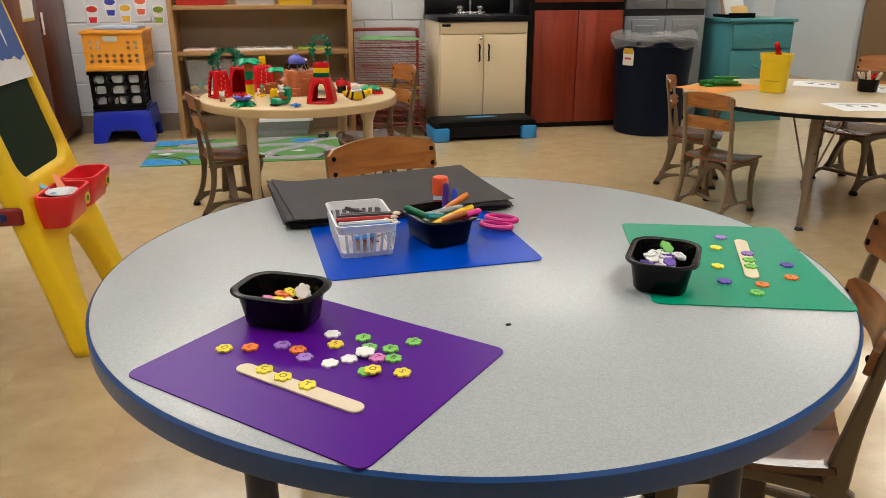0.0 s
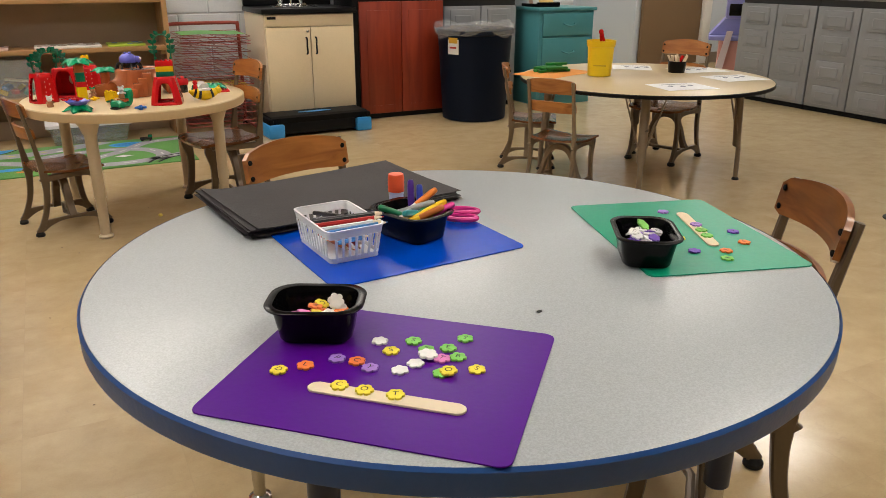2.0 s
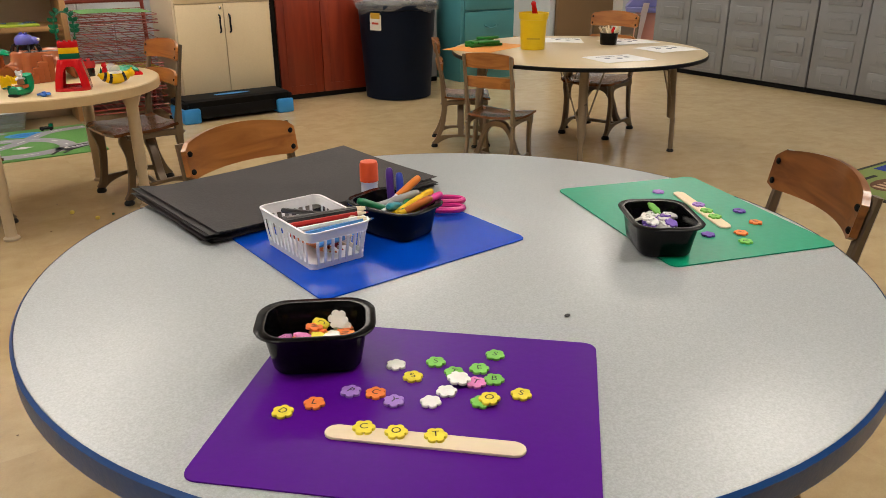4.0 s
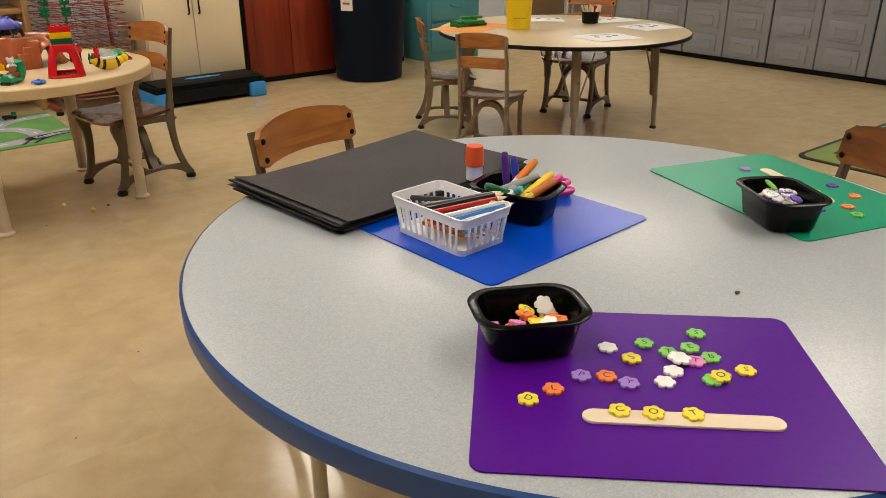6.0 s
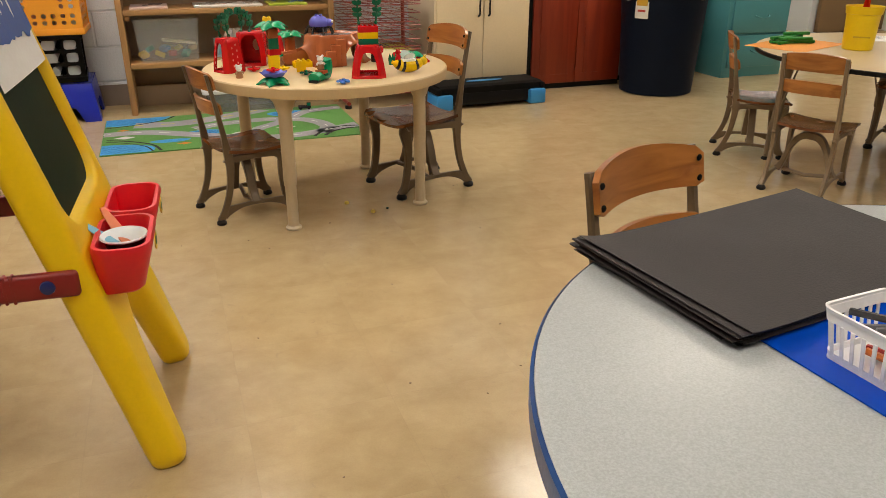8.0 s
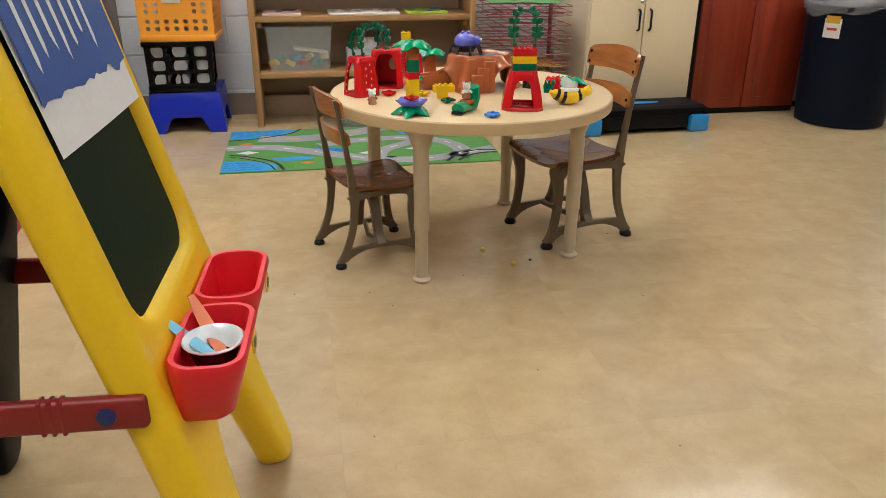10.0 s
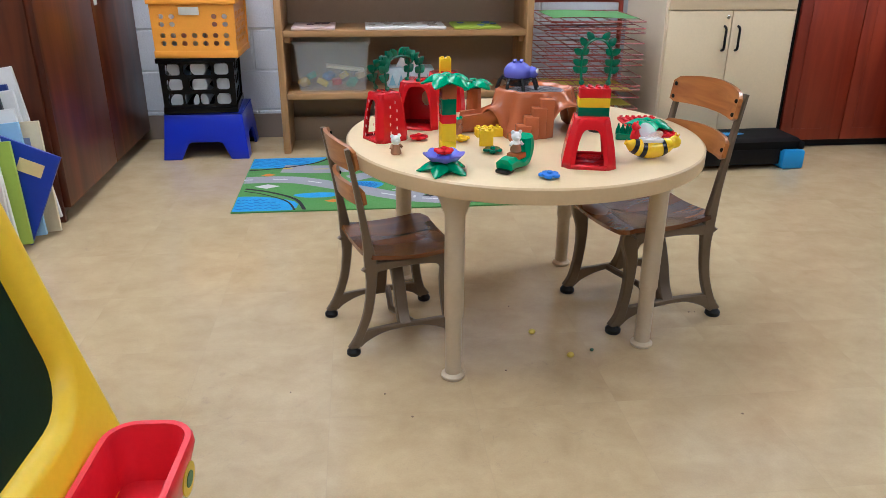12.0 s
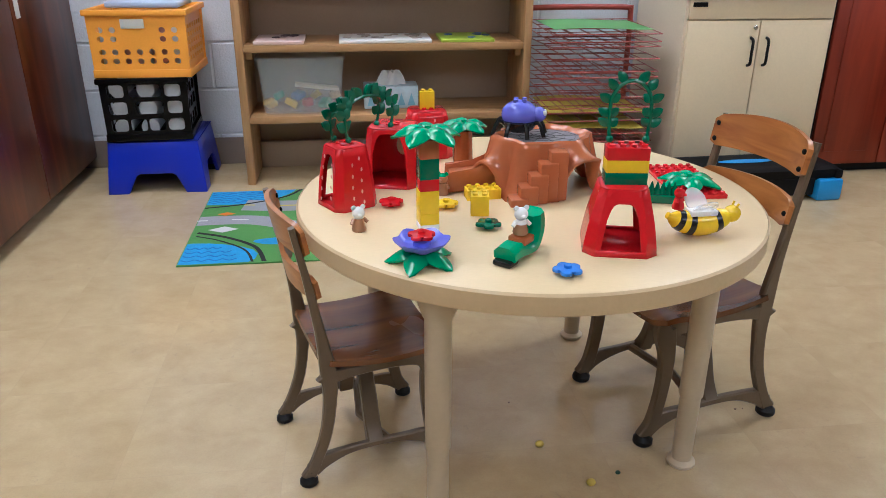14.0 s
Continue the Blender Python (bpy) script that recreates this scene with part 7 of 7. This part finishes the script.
for c, yaw in (((2.62, 3.32), -38), ((2.335, 2.69), -10), ((2.765, 2.79), -5), ((2.83, 3.10), -8)):
    s = thing("worksheet", "white printed worksheet lying on tan table", "paper", pose(c[0], c[1], TZ + 0.0008 + 0.001 * (yaw + 40) / 40, 0, 0, yaw), "worksheets")
    part("sheet", sheet(lambda u, v: (-0.125 + 0.25 * u, -0.1 + 0.2 * v, 0.0012 * math.sin(5 * u)), 6, 4, 0.0005), col("sheet_white", (0.80, 0.80, 0.80), 0.7), s)
    for k in range(3):
        part("printed_mark", prism(petal_poly(0.014, 4, 0.1, 16), 0.0016, 0.0020), col("print_grey", (0.12, 0.14, 0.2), 0.6), s, "", pose(-0.05 + 0.05 * k, 0.01 * (-1) ** k, 0), 0)
    part("printed_line", span(-0.08, 0.06, 0.05, 0.056, 0.0016, 0.0020, 0), col("print_grey", (0.12, 0.14, 0.2), 0.6), s, "", None, 0)
cup = thing("pencil_cup", "short black tub holding pale wooden clips", "cup", pose(2.668, 3.08, TZ))
part("tub", lathe([(0.038, 0), (0.040, 0.003), (0.045, 0.055), (0.047, 0.057), (0.043, 0.055), (0.037, 0.006)], 28), M_BLACKPL, cup)
for i in range(9):
    a = i * 0.7
    tagged(link("wooden_clip", rbox(0.013, 0.006, 0.085, 0.001, 1, (0, 0, 0.0425)), M_STICK if i != 4 else TR["red"], None, "", pose(2.668 + 0.016 * math.cos(a), 3.08 + 0.016 * math.sin(a), TZ + 0.008, 28 * math.cos(a + 1.4), 28 * math.sin(a + 1.4) + (10 if i % 2 else 0), i * 40)), "pale wooden stick standing in black tub", "craft stick", "sticks in black tub")
# teal cabinet top
pile = thing("paper_tray", "black desk tray with loose papers on teal cabinet", "paper tray", pose(3.24, 5.17, 0.7025))
part("tray", rbox(0.19, 0.22, 0.022, 0.005, 2, (0, 0, 0.011)), M_BLACKPL, pile)
part("tray_lip", span(-0.1, 0.1, -0.12, -0.105, 0.0, 0.034, 0.004), M_BLACKPL, pile)
for i, (c, h, y) in enumerate((((0.70, 0.70, 0.70), 0.2, 0.06), ((0.66, 0.40, 0.30), 0.14, 0.03), ((0.72, 0.72, 0.72), 0.17, 0.0), ((0.70, 0.45, 0.14), 0.06, -0.05))):
    tagged(link("loose_paper", sheet(lambda u, v: (-0.08 + 0.16 * u, 0.012 * math.sin(3 * u + i), h * v), 6, 5, 0.001), col("loose_%d" % i, c, 0.7), None, "", pose(3.24 + 0.01 * i, 5.17 + y, 0.7255, -14 - 6 * i, 0, 6 * i)), "loose paper standing in black desk tray", "paper", "papers on teal cabinet")
# toy play house at the far end
ph = thing("toy_playhouse", "lilac and pink plastic play kitchen beyond grey cabinets", "play kitchen", pose(5.22, 5.02, 0, 0, 0, -45))
LIL, PNK = col("lilac_plastic", (0.26, 0.27, 0.62), 0.4), col("pink_plastic", (0.66, 0.32, 0.28), 0.45)
part("lower_body", span(-0.17, 0.17, -0.14, 0.14, 0.0, 0.40, 0.015, 3), PNK, ph, "pink lower cupboard")
part("counter", span(-0.26, 0.19, -0.17, 0.16, 0.40, 0.44, 0.012, 3), LIL, ph, "lilac counter")
hood = part("hood", prism([(-0.26, 0.44), (0.19, 0.44), (0.14, 0.58), (-0.14, 0.58)], -0.15, 0.1, 0.01), LIL, ph, "lilac sloping top", pose(0, 0, 0, 90))
part("screen", span(-0.12, 0.13, -0.135, 0.12, 0.60, 0.70, 0.01), M_BLACKPL, ph, "dark screen panel")
part("screen_frame", span(-0.14, 0.15, -0.13, 0.13, 0.58, 0.74, 0.012), LIL, ph)
part("dial", lathe([(0.05, 0), (0.048, 0.006)], 24), M_INK, ph, "round dark print", pose(0.05, -0.155, 0.5, 90))
part("white_panel", prism([(-0.19, 0.0), (-0.13, 0.0), (-0.07, 0.36), (-0.12, 0.36)], -0.005, 0.005), col("pale_pink", (0.72, 0.62, 0.64), 0.5), ph, "pale side panel", pose(0, -0.175, 0.12, 90))
part("green_patch", prism([(-0.06, 0), (0.05, 0), (0.03, 0.05), (-0.03, 0.09)], 0, 0.002), col("mint_print", (0.05, 0.42, 0.24), 0.5), ph, "green printed patch", pose(-0.06, -0.142, 0.04, 90))
part("round_print", lathe([(0.032, 0), (0.03, 0.002)], 20), M_WHITE, ph, "", pose(0.04, -0.1405, 0.27, 90))

# crumbs on the floor
for x, y, nm, c, r in ((0.188, 3.358, "yellow", (0.62, 0.48, 0.08), 0.009), (0.255, 3.238, "yellow", (0.62, 0.48, 0.08), 0.009), (0.314, 3.262, "dark green", (0.01, 0.06, 0.03), 0.005)):
    tagged(link("clay_crumb", ball(r, 10, (1, 0.8, 0.8), (0, 0, r * 0.78)), col("crumb_" + nm.replace(" ", "_"), c, 0.6), None, "", pose(x, y, 0)), "small %s modelling clay crumb on floor" % nm, "crumb", "crumbs on floor")
rng = random.Random(17)
for i in range(26):
    x, y = rng.uniform(-0.9, 1.0), rng.uniform(1.5, 3.6)
    tagged(link("floor_speck", ball(0.0032, 6, (1, rng.uniform(0.5, 1), 0.4), (0, 0, 0.0012)), M_BROWND, None, "", pose(x, y, 0, 0, 0, rng.uniform(0, 180))), "tiny dark speck of dirt on floor", "dirt speck", "specks on floor")

# ---- blocks of the back wall ----
BW, BH, J = 0.386, 0.1875, 0.007
block = bmesh.new()
bmesh.ops.create_cube(block, size=1, matrix=Matrix.Diagonal((BW - J, 0.02, BH - J, 1)))
bmesh.ops.bevel(block, geom=[e for e in block.edges if all(v.co.y < 0 for v in e.verts)], offset=0.004, segments=1, affect="EDGES")
first = link("block", block, M_BLOCK, wall_back, "", pose(0, 0, 0), 40)
shared = first.data
made = False
for row in range(14):
    zc = 0.0385 + BH * row - BH * 0.0 + 0.0
    for k in range(15):
        xc = XL + 0.19 + BW * k + (BW / 2 if row % 2 else 0)
        if xc + BW / 2 > 3.73 or zc + BH / 2 > H:
            continue
        if not made:
            o, made = first, True
        else:
            o = new("block", shared)
            o.parent = wall_back
        o.matrix_basis = pose(xc, YB + 0.0065, zc)
